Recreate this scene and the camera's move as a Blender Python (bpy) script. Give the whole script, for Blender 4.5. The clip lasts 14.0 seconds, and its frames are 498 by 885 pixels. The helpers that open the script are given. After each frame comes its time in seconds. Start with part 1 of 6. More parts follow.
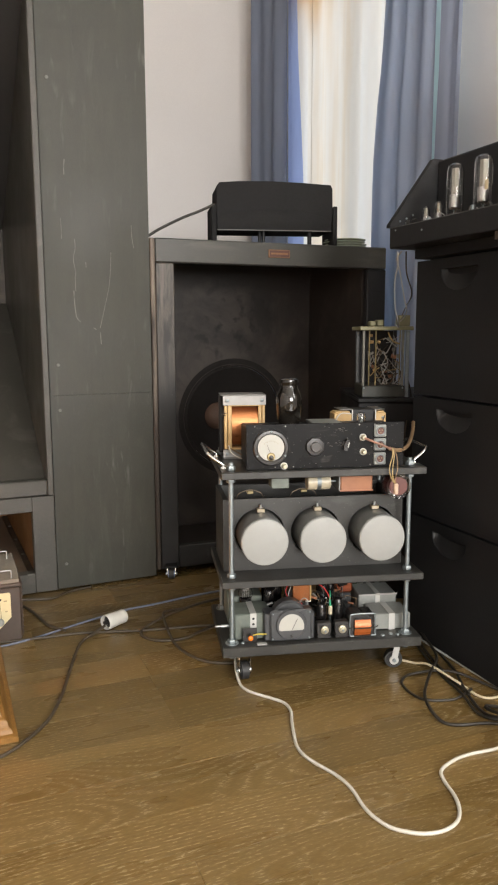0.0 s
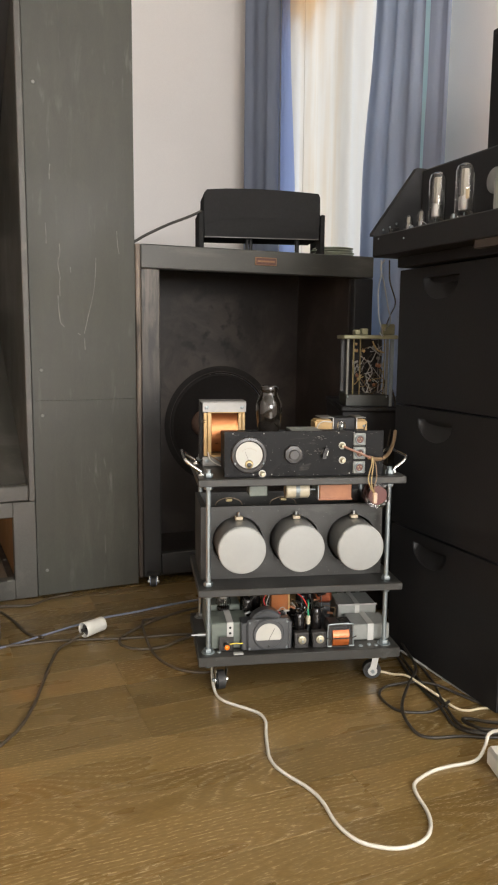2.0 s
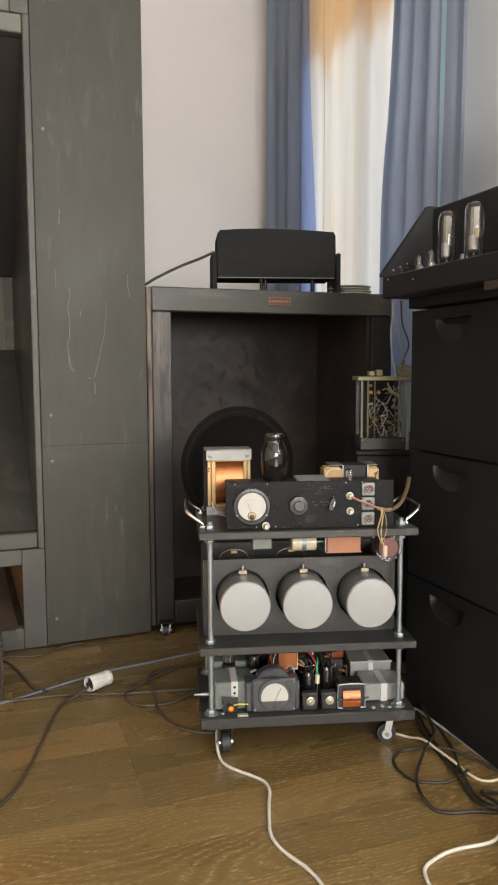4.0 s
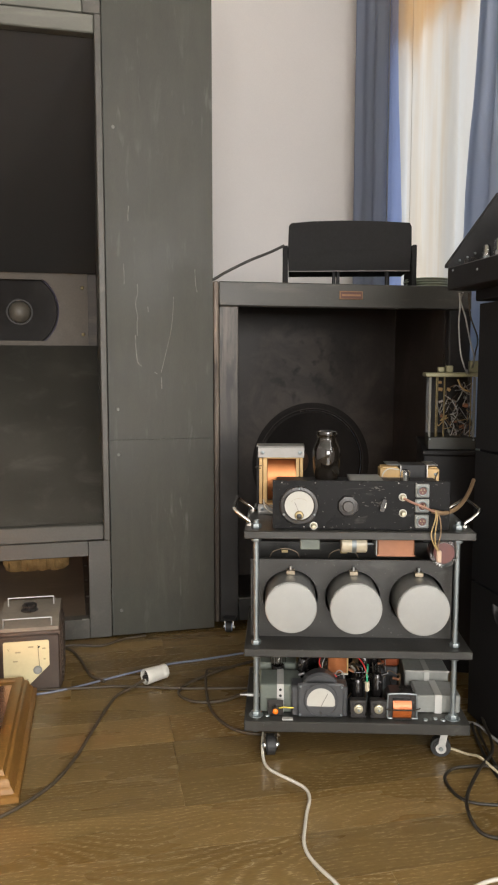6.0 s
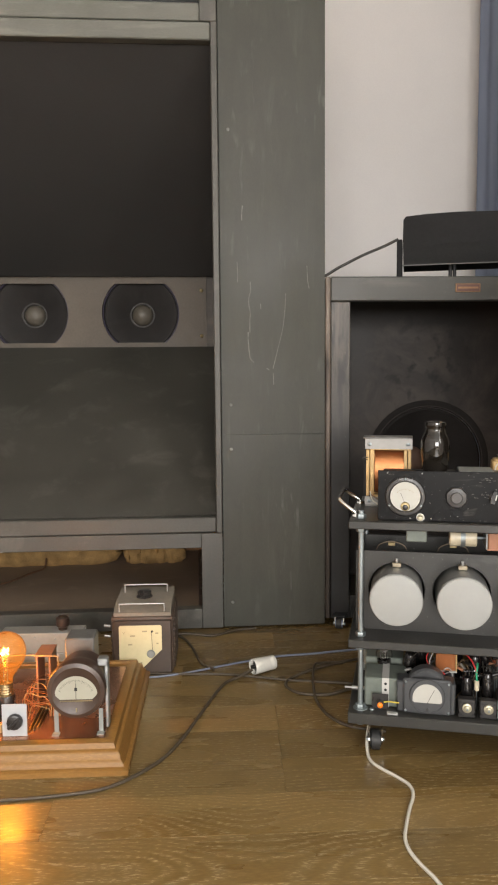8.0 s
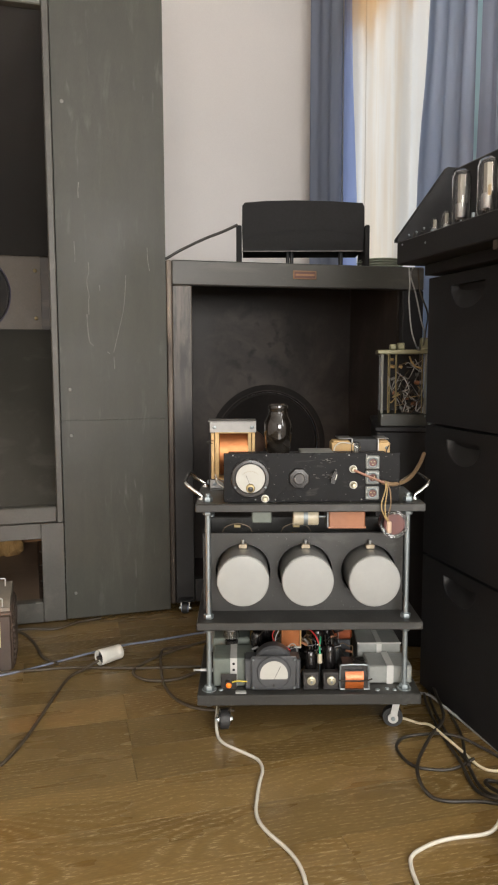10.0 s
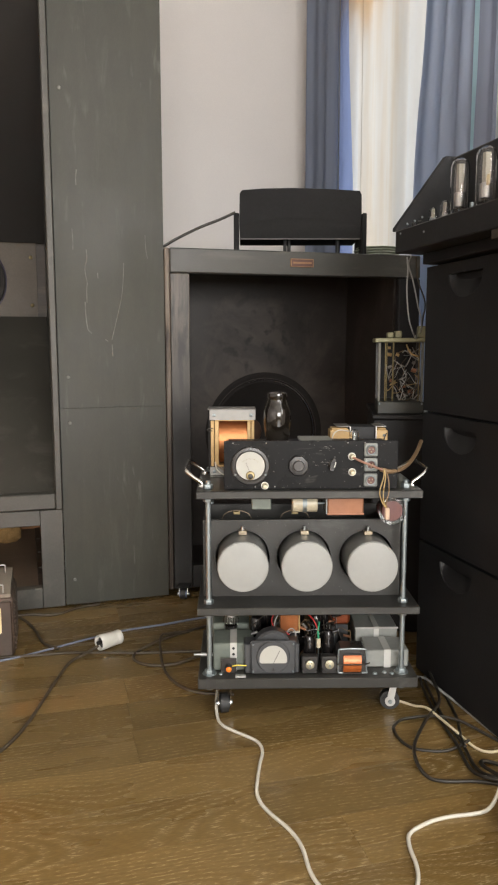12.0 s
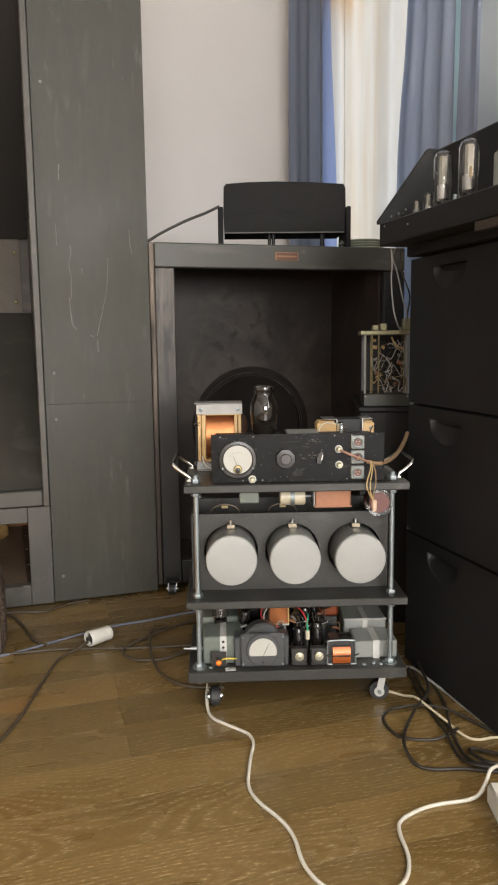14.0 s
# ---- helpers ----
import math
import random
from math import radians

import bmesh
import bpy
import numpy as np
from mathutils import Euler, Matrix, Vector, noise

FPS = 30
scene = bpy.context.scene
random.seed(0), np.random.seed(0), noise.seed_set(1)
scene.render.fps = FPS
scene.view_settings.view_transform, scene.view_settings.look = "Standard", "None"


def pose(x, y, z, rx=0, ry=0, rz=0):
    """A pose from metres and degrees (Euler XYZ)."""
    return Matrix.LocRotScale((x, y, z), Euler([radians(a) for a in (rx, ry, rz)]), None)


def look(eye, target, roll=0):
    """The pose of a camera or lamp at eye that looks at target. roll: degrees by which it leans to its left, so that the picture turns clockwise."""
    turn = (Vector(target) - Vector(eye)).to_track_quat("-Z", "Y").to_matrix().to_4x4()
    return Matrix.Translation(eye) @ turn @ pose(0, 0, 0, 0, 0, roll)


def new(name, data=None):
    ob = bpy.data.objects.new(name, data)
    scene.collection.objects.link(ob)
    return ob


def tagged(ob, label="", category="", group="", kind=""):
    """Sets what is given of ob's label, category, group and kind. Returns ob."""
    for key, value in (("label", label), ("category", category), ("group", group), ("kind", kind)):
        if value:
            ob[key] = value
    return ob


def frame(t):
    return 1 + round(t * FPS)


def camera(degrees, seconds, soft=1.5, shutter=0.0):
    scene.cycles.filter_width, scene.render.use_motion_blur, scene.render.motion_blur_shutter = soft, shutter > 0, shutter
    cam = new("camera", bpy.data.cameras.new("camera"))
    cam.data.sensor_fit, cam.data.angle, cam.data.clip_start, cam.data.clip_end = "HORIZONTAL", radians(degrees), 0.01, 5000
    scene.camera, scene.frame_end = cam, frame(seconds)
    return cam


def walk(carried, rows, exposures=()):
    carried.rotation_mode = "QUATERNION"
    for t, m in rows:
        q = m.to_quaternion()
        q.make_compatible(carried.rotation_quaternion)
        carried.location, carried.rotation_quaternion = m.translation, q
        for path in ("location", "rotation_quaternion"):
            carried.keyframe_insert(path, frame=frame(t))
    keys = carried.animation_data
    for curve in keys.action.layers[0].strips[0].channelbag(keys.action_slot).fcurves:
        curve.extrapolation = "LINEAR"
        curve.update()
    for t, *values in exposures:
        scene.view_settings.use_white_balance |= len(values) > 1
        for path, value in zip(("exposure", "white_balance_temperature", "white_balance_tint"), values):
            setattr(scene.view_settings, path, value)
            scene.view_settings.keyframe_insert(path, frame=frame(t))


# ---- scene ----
cam = camera(37.0, 14.0, soft=2.1)
PATH = [
    (0, (0.231, 0.065, 0.865), (0.985, 1.893, 0.566), -0.2),
    (0.5, (0.257, 0.063, 0.86), (1.017, 1.889, 0.561), -0.2),
    (1, (0.28, 0.063, 0.851), (1.051, 1.884, 0.555), -0.0),
    (1.5, (0.283, 0.06, 0.857), (1.065, 1.878, 0.568), 0.2),
    (2, (0.276, 0.06, 0.859), (1.039, 1.887, 0.584), 0.5),
    (2.5, (0.257, 0.055, 0.871), (0.999, 1.895, 0.624), 0.6),
    (3, (0.261, 0.061, 0.882), (0.967, 1.921, 0.674), 0.5),
    (3.2, (0.27, 0.065, 0.892), (0.973, 1.927, 0.693), 0.4),
    (5.3, (0.533, 0.144, 0.897), (1.074, 2.059, 0.691), -0.5),
    (5.5, (0.528, 0.138, 0.89), (1.038, 2.06, 0.682), -0.3),
    (6, (0.501, 0.102, 0.892), (0.912, 2.049, 0.689), -0.0),
    (6.5, (0.465, 0.074, 0.892), (0.744, 2.045, 0.697), 0.1),
    (7, (0.461, 0.06, 0.879), (0.616, 2.045, 0.691), 0.2),
    (7.5, (0.495, 0.064, 0.862), (0.547, 2.055, 0.682), -0.2),
    (8, (0.537, 0.081, 0.855), (0.622, 2.071, 0.672), -0.5),
    (8.5, (0.557, 0.105, 0.847), (0.817, 2.078, 0.654), -0.3),
    (9, (0.546, 0.108, 0.847), (0.948, 2.057, 0.647), -0.4),
    (9.2, (0.541, 0.107, 0.848), (0.99, 2.045, 0.644), -0.4),
    (11.5, (0.512, 0.087, 0.846), (1.042, 2.0, 0.598), -0.0),
    (12, (0.508, 0.087, 0.851), (1.033, 2.0, 0.595), -0.1),
    (12.5, (0.506, 0.088, 0.849), (1.034, 1.999, 0.588), -0.1),
    (13, (0.51, 0.086, 0.848), (1.045, 1.995, 0.584), -0.4),
    (13.5, (0.509, 0.085, 0.848), (1.055, 1.99, 0.581), -0.6),
    (14, (0.507, 0.084, 0.85), (1.065, 1.986, 0.579), -0.7),
]
walk(cam, [(t, look(e, a, r)) for t, e, a, r in PATH], ((0, 0.13), (3.2, 0.10), (6, 0.02), (9, 0.04), (14, 0.05)))

# ---- light ----
world = bpy.data.worlds.new("world")
scene.world = world
world.use_nodes = True
wn = world.node_tree.nodes
sky = wn.new("ShaderNodeTexSky")
sky.sky_type, sky.sun_disc, sky.sun_elevation, sky.sun_rotation = "NISHITA", False, radians(38), radians(100)
world.node_tree.links.new(sky.outputs[0], wn["Background"].inputs[0])
wn["Background"].inputs[1].default_value = 0.10


def area_lamp(name, eye, target, w, h, watts, color):
    data = bpy.data.lights.new(name, "AREA")
    data.shape, data.size, data.size_y, data.energy, data.color = "RECTANGLE", w, h, watts, color
    ob = new(name, data)
    ob.matrix_world = look(eye, target)
    return ob


# daylight of the curtained window, and of the two windows at the camera's back
area_lamp("window_daylight", (2.46, 3.305, 1.85), (0, 3.305, 1.85), 1.28, 2.6, 13, (1.0, 0.97, 0.92))
area_lamp("rear_daylight", (0.3, -5.94, 1.7), (0.3, 3, 1.5), 3.2, 1.8, 430, (1.0, 0.972, 0.935))
area_lamp("side_daylight", (2.32, -1.2, 2.05), (0, -1.2, 1.8), 1.6, 1.9, 115, (1.0, 0.965, 0.92))

# ---- materials ----
MATS = {}


def nodes_of(name):
    m = bpy.data.materials.new(name)
    m.use_nodes = True
    nt = m.node_tree
    return m, nt, nt.nodes["Principled BSDF"]


def link(nt, a, b):
    nt.links.new(a, b)


def coords(nt, kind="Object", scale=(1, 1, 1)):
    tc = nt.nodes.new("ShaderNodeTexCoord")
    mp = nt.nodes.new("ShaderNodeMapping")
    mp.inputs["Scale"].default_value = scale
    link(nt, tc.outputs[kind], mp.inputs["Vector"])
    return mp.outputs[0]


def noise_tex(nt, vec, scale, detail=4.0, rough=0.55, distortion=0.0):
    n = nt.nodes.new("ShaderNodeTexNoise")
    n.inputs["Scale"].default_value, n.inputs["Detail"].default_value = scale, detail
    n.inputs["Roughness"].default_value, n.inputs["Distortion"].default_value = rough, distortion
    link(nt, vec, n.inputs["Vector"])
    return n.outputs[0]


def ramp(nt, fac, stops):
    r = nt.nodes.new("ShaderNodeValToRGB")
    els = r.color_ramp.elements
    while len(els) < len(stops):
        els.new(0.5)
    for e, (p, c) in zip(els, stops):
        e.position, e.color = p, (*c, 1)
    link(nt, fac, r.inputs[0])
    return r.outputs[0]


def mix(nt, fac, a, b, mode="MIX"):
    m = nt.nodes.new("ShaderNodeMix")
    m.data_type, m.blend_type = "RGBA", mode
    for sock, v in ((m.inputs[0], fac), (m.inputs[6], a), (m.inputs[7], b)):
        if isinstance(v, (int, float)):
            sock.default_value = v
        elif isinstance(v, tuple):
            sock.default_value = (*v, 1)
        else:
            link(nt, v, sock)
    return m.outputs[2]


def bump(nt, bsdf, height, strength, dist):
    b = nt.nodes.new("ShaderNodeBump")
    b.inputs["Strength"].default_value, b.inputs["Distance"].default_value = strength, dist
    link(nt, height, b.inputs["Height"])
    link(nt, b.outputs[0], bsdf.inputs["Normal"])


def value_map(nt, fac, lo, hi):
    m = nt.nodes.new("ShaderNodeMapRange")
    m.inputs["From Min"].default_value, m.inputs["From Max"].default_value = 0.3, 0.7
    m.inputs["To Min"].default_value, m.inputs["To Max"].default_value = lo, hi
    link(nt, fac, m.inputs["Value"])
    return m.outputs[0]


def mat(name, color, rough=0.5, metal=0.0, var=0.25, scale=6.0, fine=90.0, grain=0.15, spec=0.5, coat=0.0, stretch=(1, 1, 1)):
    """A painted, plastic or metal surface with stains at one scale and grain at another."""
    if name in MATS:
        return MATS[name]
    m, nt, b = nodes_of(name)
    v = coords(nt, "Object", stretch)
    big, small = noise_tex(nt, v, scale, 5), noise_tex(nt, v, fine, 3)
    dark, light = tuple(c * (1 - var) for c in color), tuple(min(1, c * (1 + var)) for c in color)
    col = ramp(nt, big, ((0.3, dark), (0.7, light)))
    col = mix(nt, 0.35, col, ramp(nt, small, ((0.3, dark), (0.7, light))))
    link(nt, col, b.inputs["Base Color"])
    link(nt, value_map(nt, big, max(0.03, rough - 0.08), min(1, rough + 0.1)), b.inputs["Roughness"])
    b.inputs["Metallic"].default_value, b.inputs["Specular IOR Level"].default_value = metal, spec
    b.inputs["Coat Weight"].default_value = coat
    if grain:
        bump(nt, b, small, grain, 0.001)
    MATS[name] = m
    return m


def worn_paint(name, color, wear, rough=0.5, streak=(11, 11, 1.3), amount=0.595, scuff=0.36, wisps=0.0, chips=0.0, spec=0.3, above=None, blots=None):
    """Thin dark paint on boards: cloudy tone, rubbed light streaks, small dents."""
    if name in MATS:
        return MATS[name]
    m, nt, b = nodes_of(name)
    v = coords(nt, "Object")
    vs = coords(nt, "Object", streak)
    cloud = noise_tex(nt, v, 2.6, 6, 0.6)
    base = ramp(nt, cloud, ((0.28, tuple(c * 0.7 for c in color)), (0.72, tuple(c * 1.35 for c in color))))
    rub = noise_tex(nt, vs, 1.5, 7, 0.62, 0.5)
    mask = ramp(nt, rub, ((amount, (0, 0, 0)), (amount + 0.13, (1, 1, 1))))
    fine = noise_tex(nt, vs, 60, 3)
    base = mix(nt, 0.3, base, ramp(nt, fine, ((0.3, tuple(c * 0.75 for c in color)), (0.7, tuple(c * 1.3 for c in color)))))
    fac = nt.nodes.new("ShaderNodeMath")
    fac.operation = "MULTIPLY"
    fac.inputs[1].default_value = scuff
    link(nt, mask, fac.inputs[0])
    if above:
        # wear colour fades out below a ragged height
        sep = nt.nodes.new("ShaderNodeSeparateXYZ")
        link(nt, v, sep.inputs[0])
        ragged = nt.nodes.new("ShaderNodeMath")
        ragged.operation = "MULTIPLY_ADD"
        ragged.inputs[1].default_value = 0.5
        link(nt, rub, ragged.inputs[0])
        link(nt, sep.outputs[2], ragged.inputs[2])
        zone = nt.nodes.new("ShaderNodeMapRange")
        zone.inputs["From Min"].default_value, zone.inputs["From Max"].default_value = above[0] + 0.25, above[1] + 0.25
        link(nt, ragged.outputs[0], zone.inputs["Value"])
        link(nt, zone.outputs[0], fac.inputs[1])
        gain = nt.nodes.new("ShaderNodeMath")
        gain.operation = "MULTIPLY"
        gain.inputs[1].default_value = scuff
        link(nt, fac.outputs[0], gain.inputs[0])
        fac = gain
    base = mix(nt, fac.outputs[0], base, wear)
    if wisps:
        # rubbed upright wisps and dry-brush marks
        wv = noise_tex(nt, coords(nt, "Object", (34, 34, 6.0)), 1.0, 3, 0.6, 0.4)
        gate = ramp(nt, noise_tex(nt, v, 4.2, 3), ((0.46, (0, 0, 0)), (0.62, (1, 1, 1))))
        wm = ramp(nt, wv, ((0.585, (0, 0, 0)), (0.70, (wisps, wisps, wisps))))
        base = mix(nt, mix(nt, 1.0, wm, gate, "MULTIPLY"), base, wear)
        brush = noise_tex(nt, coords(nt, "Object", (26, 26, 5.0)), 1.0, 6, 0.7, 0.6)
        base = mix(nt, 0.35, base, ramp(nt, brush, ((0.3, (0.7, 0.7, 0.7)), (0.7, (1.3, 1.28, 1.24)))), "MULTIPLY")
    if blots:
        # dark soaked-in spots in a loose group round one point
        away = nt.nodes.new("ShaderNodeVectorMath")
        away.operation = "DISTANCE"
        away.inputs[1].default_value = blots[0]
        link(nt, v, away.inputs[0])
        near = nt.nodes.new("ShaderNodeMapRange")
        near.inputs["From Min"].default_value, near.inputs["From Max"].default_value = blots[1], blots[1] * 0.3
        link(nt, away.outputs["Value"], near.inputs["Value"])
        spots = ramp(nt, noise_tex(nt, v, 21.0, 2.0, 0.5), ((0.52, (0, 0, 0)), (0.66, (0.9, 0.9, 0.9))))
        base = mix(nt, mix(nt, 1.0, spots, near.outputs[0], "MULTIPLY"), base, tuple(c * 0.25 for c in color))
    if chips:
        # small chips down to bare metal or primer
        dots = noise_tex(nt, v, 190, 1.5)
        base = mix(nt, ramp(nt, dots, ((0.70, (0, 0, 0)), (0.735, (chips, chips, chips)))), base, (0.55, 0.54, 0.5))
    link(nt, base, b.inputs["Base Color"])
    link(nt, value_map(nt, cloud, rough - 0.1, rough + 0.12), b.inputs["Roughness"])
    b.inputs["Specular IOR Level"].default_value = spec
    bump(nt, b, fine, 0.25, 0.0008)
    MATS[name] = m
    return m


def oak(name, dark, light, lime, rough=0.4, random_tone=True, along=0):
    """Oak boards: long figured grain with pores filled light, each board a little different."""
    if name in MATS:
        return MATS[name]
    m, nt, b = nodes_of(name)
    tc = nt.nodes.new("ShaderNodeTexCoord")
    info = nt.nodes.new("ShaderNodeObjectInfo")
    add = nt.nodes.new("ShaderNodeVectorMath")
    add.operation = "MULTIPLY_ADD"
    comb = nt.nodes.new("ShaderNodeCombineXYZ")
    link(nt, info.outputs["Random"], comb.inputs[0])
    link(nt, info.outputs["Random"], comb.inputs[1])
    link(nt, info.outputs["Random"], comb.inputs[2])
    link(nt, comb.outputs[0], add.inputs[0])
    add.inputs[1].default_value = (31.0, 17.0, 53.0)
    link(nt, tc.outputs["Object"], add.inputs[2])
    mp = nt.nodes.new("ShaderNodeMapping")
    mp.inputs["Scale"].default_value = (2.4, 8.0, 8.0) if along == 0 else (8.0, 2.4, 8.0)
    link(nt, add.outputs[0], mp.inputs["Vector"])

    def calc(op, a, b=0.0, c=0.0):
        n = nt.nodes.new("ShaderNodeMath")
        n.operation = op
        for sock, v in zip(n.inputs, (a, b, c)):
            if isinstance(v, (int, float)):
                sock.default_value = v
            else:
                link(nt, v, sock)
        return n.outputs[0]

    # a flat-sawn board: growth rings cut at a depth that drifts along its length
    split = nt.nodes.new("ShaderNodeSeparateXYZ")
    link(nt, tc.outputs["Object"], split.inputs[0])
    across = split.outputs[1 if along == 0 else 0]
    mpl = nt.nodes.new("ShaderNodeMapping")
    mpl.inputs["Scale"].default_value = (1.0, 0.3, 0.3) if along == 0 else (0.3, 1.0, 0.3)
    link(nt, add.outputs[0], mpl.inputs["Vector"])
    drift = noise_tex(nt, mpl.outputs[0], 1.5, 1.5, 0.45)
    wob = noise_tex(nt, mp.outputs[0], 1.6, 2.0, 0.5)
    heart = calc("MULTIPLY_ADD", info.outputs["Random"], 0.16, -0.15)
    side = calc("ADD", across, heart)
    depth = calc("MULTIPLY_ADD", drift, 0.34, -0.12)
    radius = calc("SQRT", calc("ADD", calc("MULTIPLY", side, side), calc("MULTIPLY", depth, depth)))
    phase = calc("ADD", calc("MULTIPLY", radius, 700.0), calc("MULTIPLY", wob, 16.0))
    half = calc("MULTIPLY_ADD", calc("SINE", phase), 0.5, 0.5)
    rings = calc("POWER", half, 1.8)
    mp2 = nt.nodes.new("ShaderNodeMapping")
    mp2.inputs["Scale"].default_value = (75, 310, 310) if along == 0 else (310, 75, 310)
    link(nt, add.outputs[0], mp2.inputs["Vector"])
    pores = noise_tex(nt, mp2.outputs[0], 1.05, 2, 0.6)
    mp3 = nt.nodes.new("ShaderNodeMapping")
    mp3.inputs["Scale"].default_value = (1.6, 7.0, 7.0) if along == 0 else (7.0, 1.6, 7.0)
    link(nt, add.outputs[0], mp3.inputs["Vector"])
    cloud = noise_tex(nt, mp3.outputs[0], 1.3, 3, 0.5)
    base = ramp(nt, cloud, ((0.15, dark), (0.85, light)))
    base = mix(nt, 0.35, base, ramp(nt, pores, ((0.35, dark), (0.65, light))))
    pm = ramp(nt, pores, ((0.54, (0, 0, 0)), (0.62, (1, 1, 1))))
    lm = nt.nodes.new("ShaderNodeMath")
    lm.operation = "MULTIPLY"
    link(nt, pm, lm.inputs[0])
    link(nt, rings, lm.inputs[1])
    zone = ramp(nt, noise_tex(nt, mp.outputs[0], 0.55, 2), ((0.30, (0.45, 0.45, 0.45)), (0.68, (1, 1, 1))))
    lz = nt.nodes.new("ShaderNodeMath")
    lz.operation = "MULTIPLY"
    link(nt, lm.outputs[0], lz.inputs[0])
    link(nt, zone, lz.inputs[1])
    lm2 = nt.nodes.new("ShaderNodeMath")
    lm2.operation = "MULTIPLY"
    lm2.inputs[1].default_value = 0.7
    link(nt, lz.outputs[0], lm2.inputs[0])
    lm2.operation = "MULTIPLY_ADD"
    soft_rings = nt.nodes.new("ShaderNodeMath")
    soft_rings.operation = "MULTIPLY"
    soft_rings.inputs[1].default_value = 0.11
    zr = nt.nodes.new("ShaderNodeMath")
    zr.operation = "MULTIPLY"
    link(nt, rings, zr.inputs[0])
    link(nt, zone, zr.inputs[1])
    link(nt, zr.outputs[0], soft_rings.inputs[0])
    link(nt, soft_rings.outputs[0], lm2.inputs[2])
    base = mix(nt, lm2.outputs[0], base, lime)
    if random_tone:
        tone = ramp(nt, info.outputs["Random"], ((0.0, (0.72, 0.72, 0.72)), (0.5, (0.95, 0.95, 0.95)), (1.0, (1.12, 1.1, 1.08))))
        base = mix(nt, 1.0, base, tone, "MULTIPLY")
    link(nt, base, b.inputs["Base Color"])
    link(nt, value_map(nt, cloud, rough - 0.06, rough + 0.08), b.inputs["Roughness"])
    bump(nt, b, pores, 0.25, 0.0006)
    MATS[name] = m
    return m


def glass(name, color=(1, 1, 1), rough=0.0):
    if name in MATS:
        return MATS[name]
    m, nt, b = nodes_of(name)
    b.inputs["Base Color"].default_value = (*color, 1)
    b.inputs["Roughness"].default_value, b.inputs["Transmission Weight"].default_value, b.inputs["IOR"].default_value = rough, 1.0, 1.45
    MATS[name] = m
    return m


def cloth(name, color, through_color, share, rough=0.9, streaks=None):
    """Woven cloth: part of the light passes through."""
    if name in MATS:
        return MATS[name]
    m, nt, b = nodes_of(name)
    v = coords(nt, "Object", (1, 1, 0.08))
    n = noise_tex(nt, v, 7, 3)
    fine = noise_tex(nt, coords(nt, "Object"), 420, 2)
    link(nt, ramp(nt, n, ((0.3, tuple(c * 0.8 for c in color)), (0.7, tuple(min(1, c * 1.15) for c in color)))), b.inputs["Base Color"])
    b.inputs["Roughness"].default_value, b.inputs["Specular IOR Level"].default_value = rough, 0.15
    bump(nt, b, fine, 0.2, 0.0005)
    tr = nt.nodes.new("ShaderNodeBsdfTranslucent")
    if streaks:
        link(nt, ramp(nt, n, streaks), tr.inputs[0])
    else:
        tr.inputs[0].default_value = (*through_color, 1)
    ms = nt.nodes.new("ShaderNodeMixShader")
    ms.inputs[0].default_value = share
    link(nt, b.outputs[0], ms.inputs[1])
    link(nt, tr.outputs[0], ms.inputs[2])
    link(nt, ms.outputs[0], nt.nodes["Material Output"].inputs[0])
    MATS[name] = m
    return m


def glow(name, color, strength):
    m, nt, b = nodes_of(name)
    b.inputs["Emission Color"].default_value, b.inputs["Emission Strength"].default_value = (*color, 1), strength
    MATS[name] = m
    return m


wall_paint = mat("wall_paint", (0.82, 0.785, 0.76), 0.85, var=0.05, scale=1.2, fine=180, grain=0.12, spec=0.2)
ceiling_paint = mat("ceiling_paint", (0.8, 0.79, 0.77), 0.9, var=0.04, grain=0.05)
grey_board = worn_paint("grey_board", (0.0405, 0.0412, 0.0335), (0.19, 0.19, 0.175), 0.5, amount=0.585, scuff=0.09, wisps=0.27, chips=0.02)
grey_frame = worn_paint("grey_frame", (0.062, 0.060, 0.053), (0.22, 0.20, 0.17), 0.42, (3, 3, 3), 0.58, 0.3)
horn_black = worn_paint("horn_black", (0.055, 0.0525, 0.045), (0.12, 0.115, 0.10), 0.42, (4.5, 4.5, 4.5), 0.54, 0.36, chips=0.06)
bay_brown = worn_paint("bay_brown", (0.24, 0.115, 0.040), (0.34, 0.19, 0.09), 0.5, (2, 9, 9), 0.52, 0.5)
bay_grey = worn_paint("bay_grey", (0.195, 0.148, 0.108), (0.34, 0.27, 0.20), 0.55, (5, 9, 9), 0.55, 0.3)
roof_black = mat("roof_black", (0.050, 0.049, 0.048), 0.45, var=0.12, scale=1.6, fine=140, grain=0.06, spec=0.35)
baffle_grey = worn_paint("baffle_grey", (0.112, 0.096, 0.078), (0.2, 0.18, 0.15), 0.6, (3, 3, 3), 0.66, 0.2)
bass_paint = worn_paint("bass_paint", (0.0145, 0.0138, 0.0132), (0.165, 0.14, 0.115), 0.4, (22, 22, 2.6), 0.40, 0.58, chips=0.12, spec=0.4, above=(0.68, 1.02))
bass_rail = worn_paint("bass_rail", (0.052, 0.052, 0.047), (0.17, 0.16, 0.135), 0.42, (2.2, 9, 9), 0.53, 0.3, chips=0.12, spec=0.4)
bass_inner = worn_paint("bass_inner", (0.024, 0.0195, 0.0172), (0.082, 0.066, 0.055), 0.5, (3.2, 3.2, 3.2), 0.5, 0.35, spec=0.3, blots=((0.46, 0.465, 0.87), 0.26))
black_paint = mat("black_paint", (0.016, 0.016, 0.017), 0.5, var=0.3, scale=3, spec=0.3)
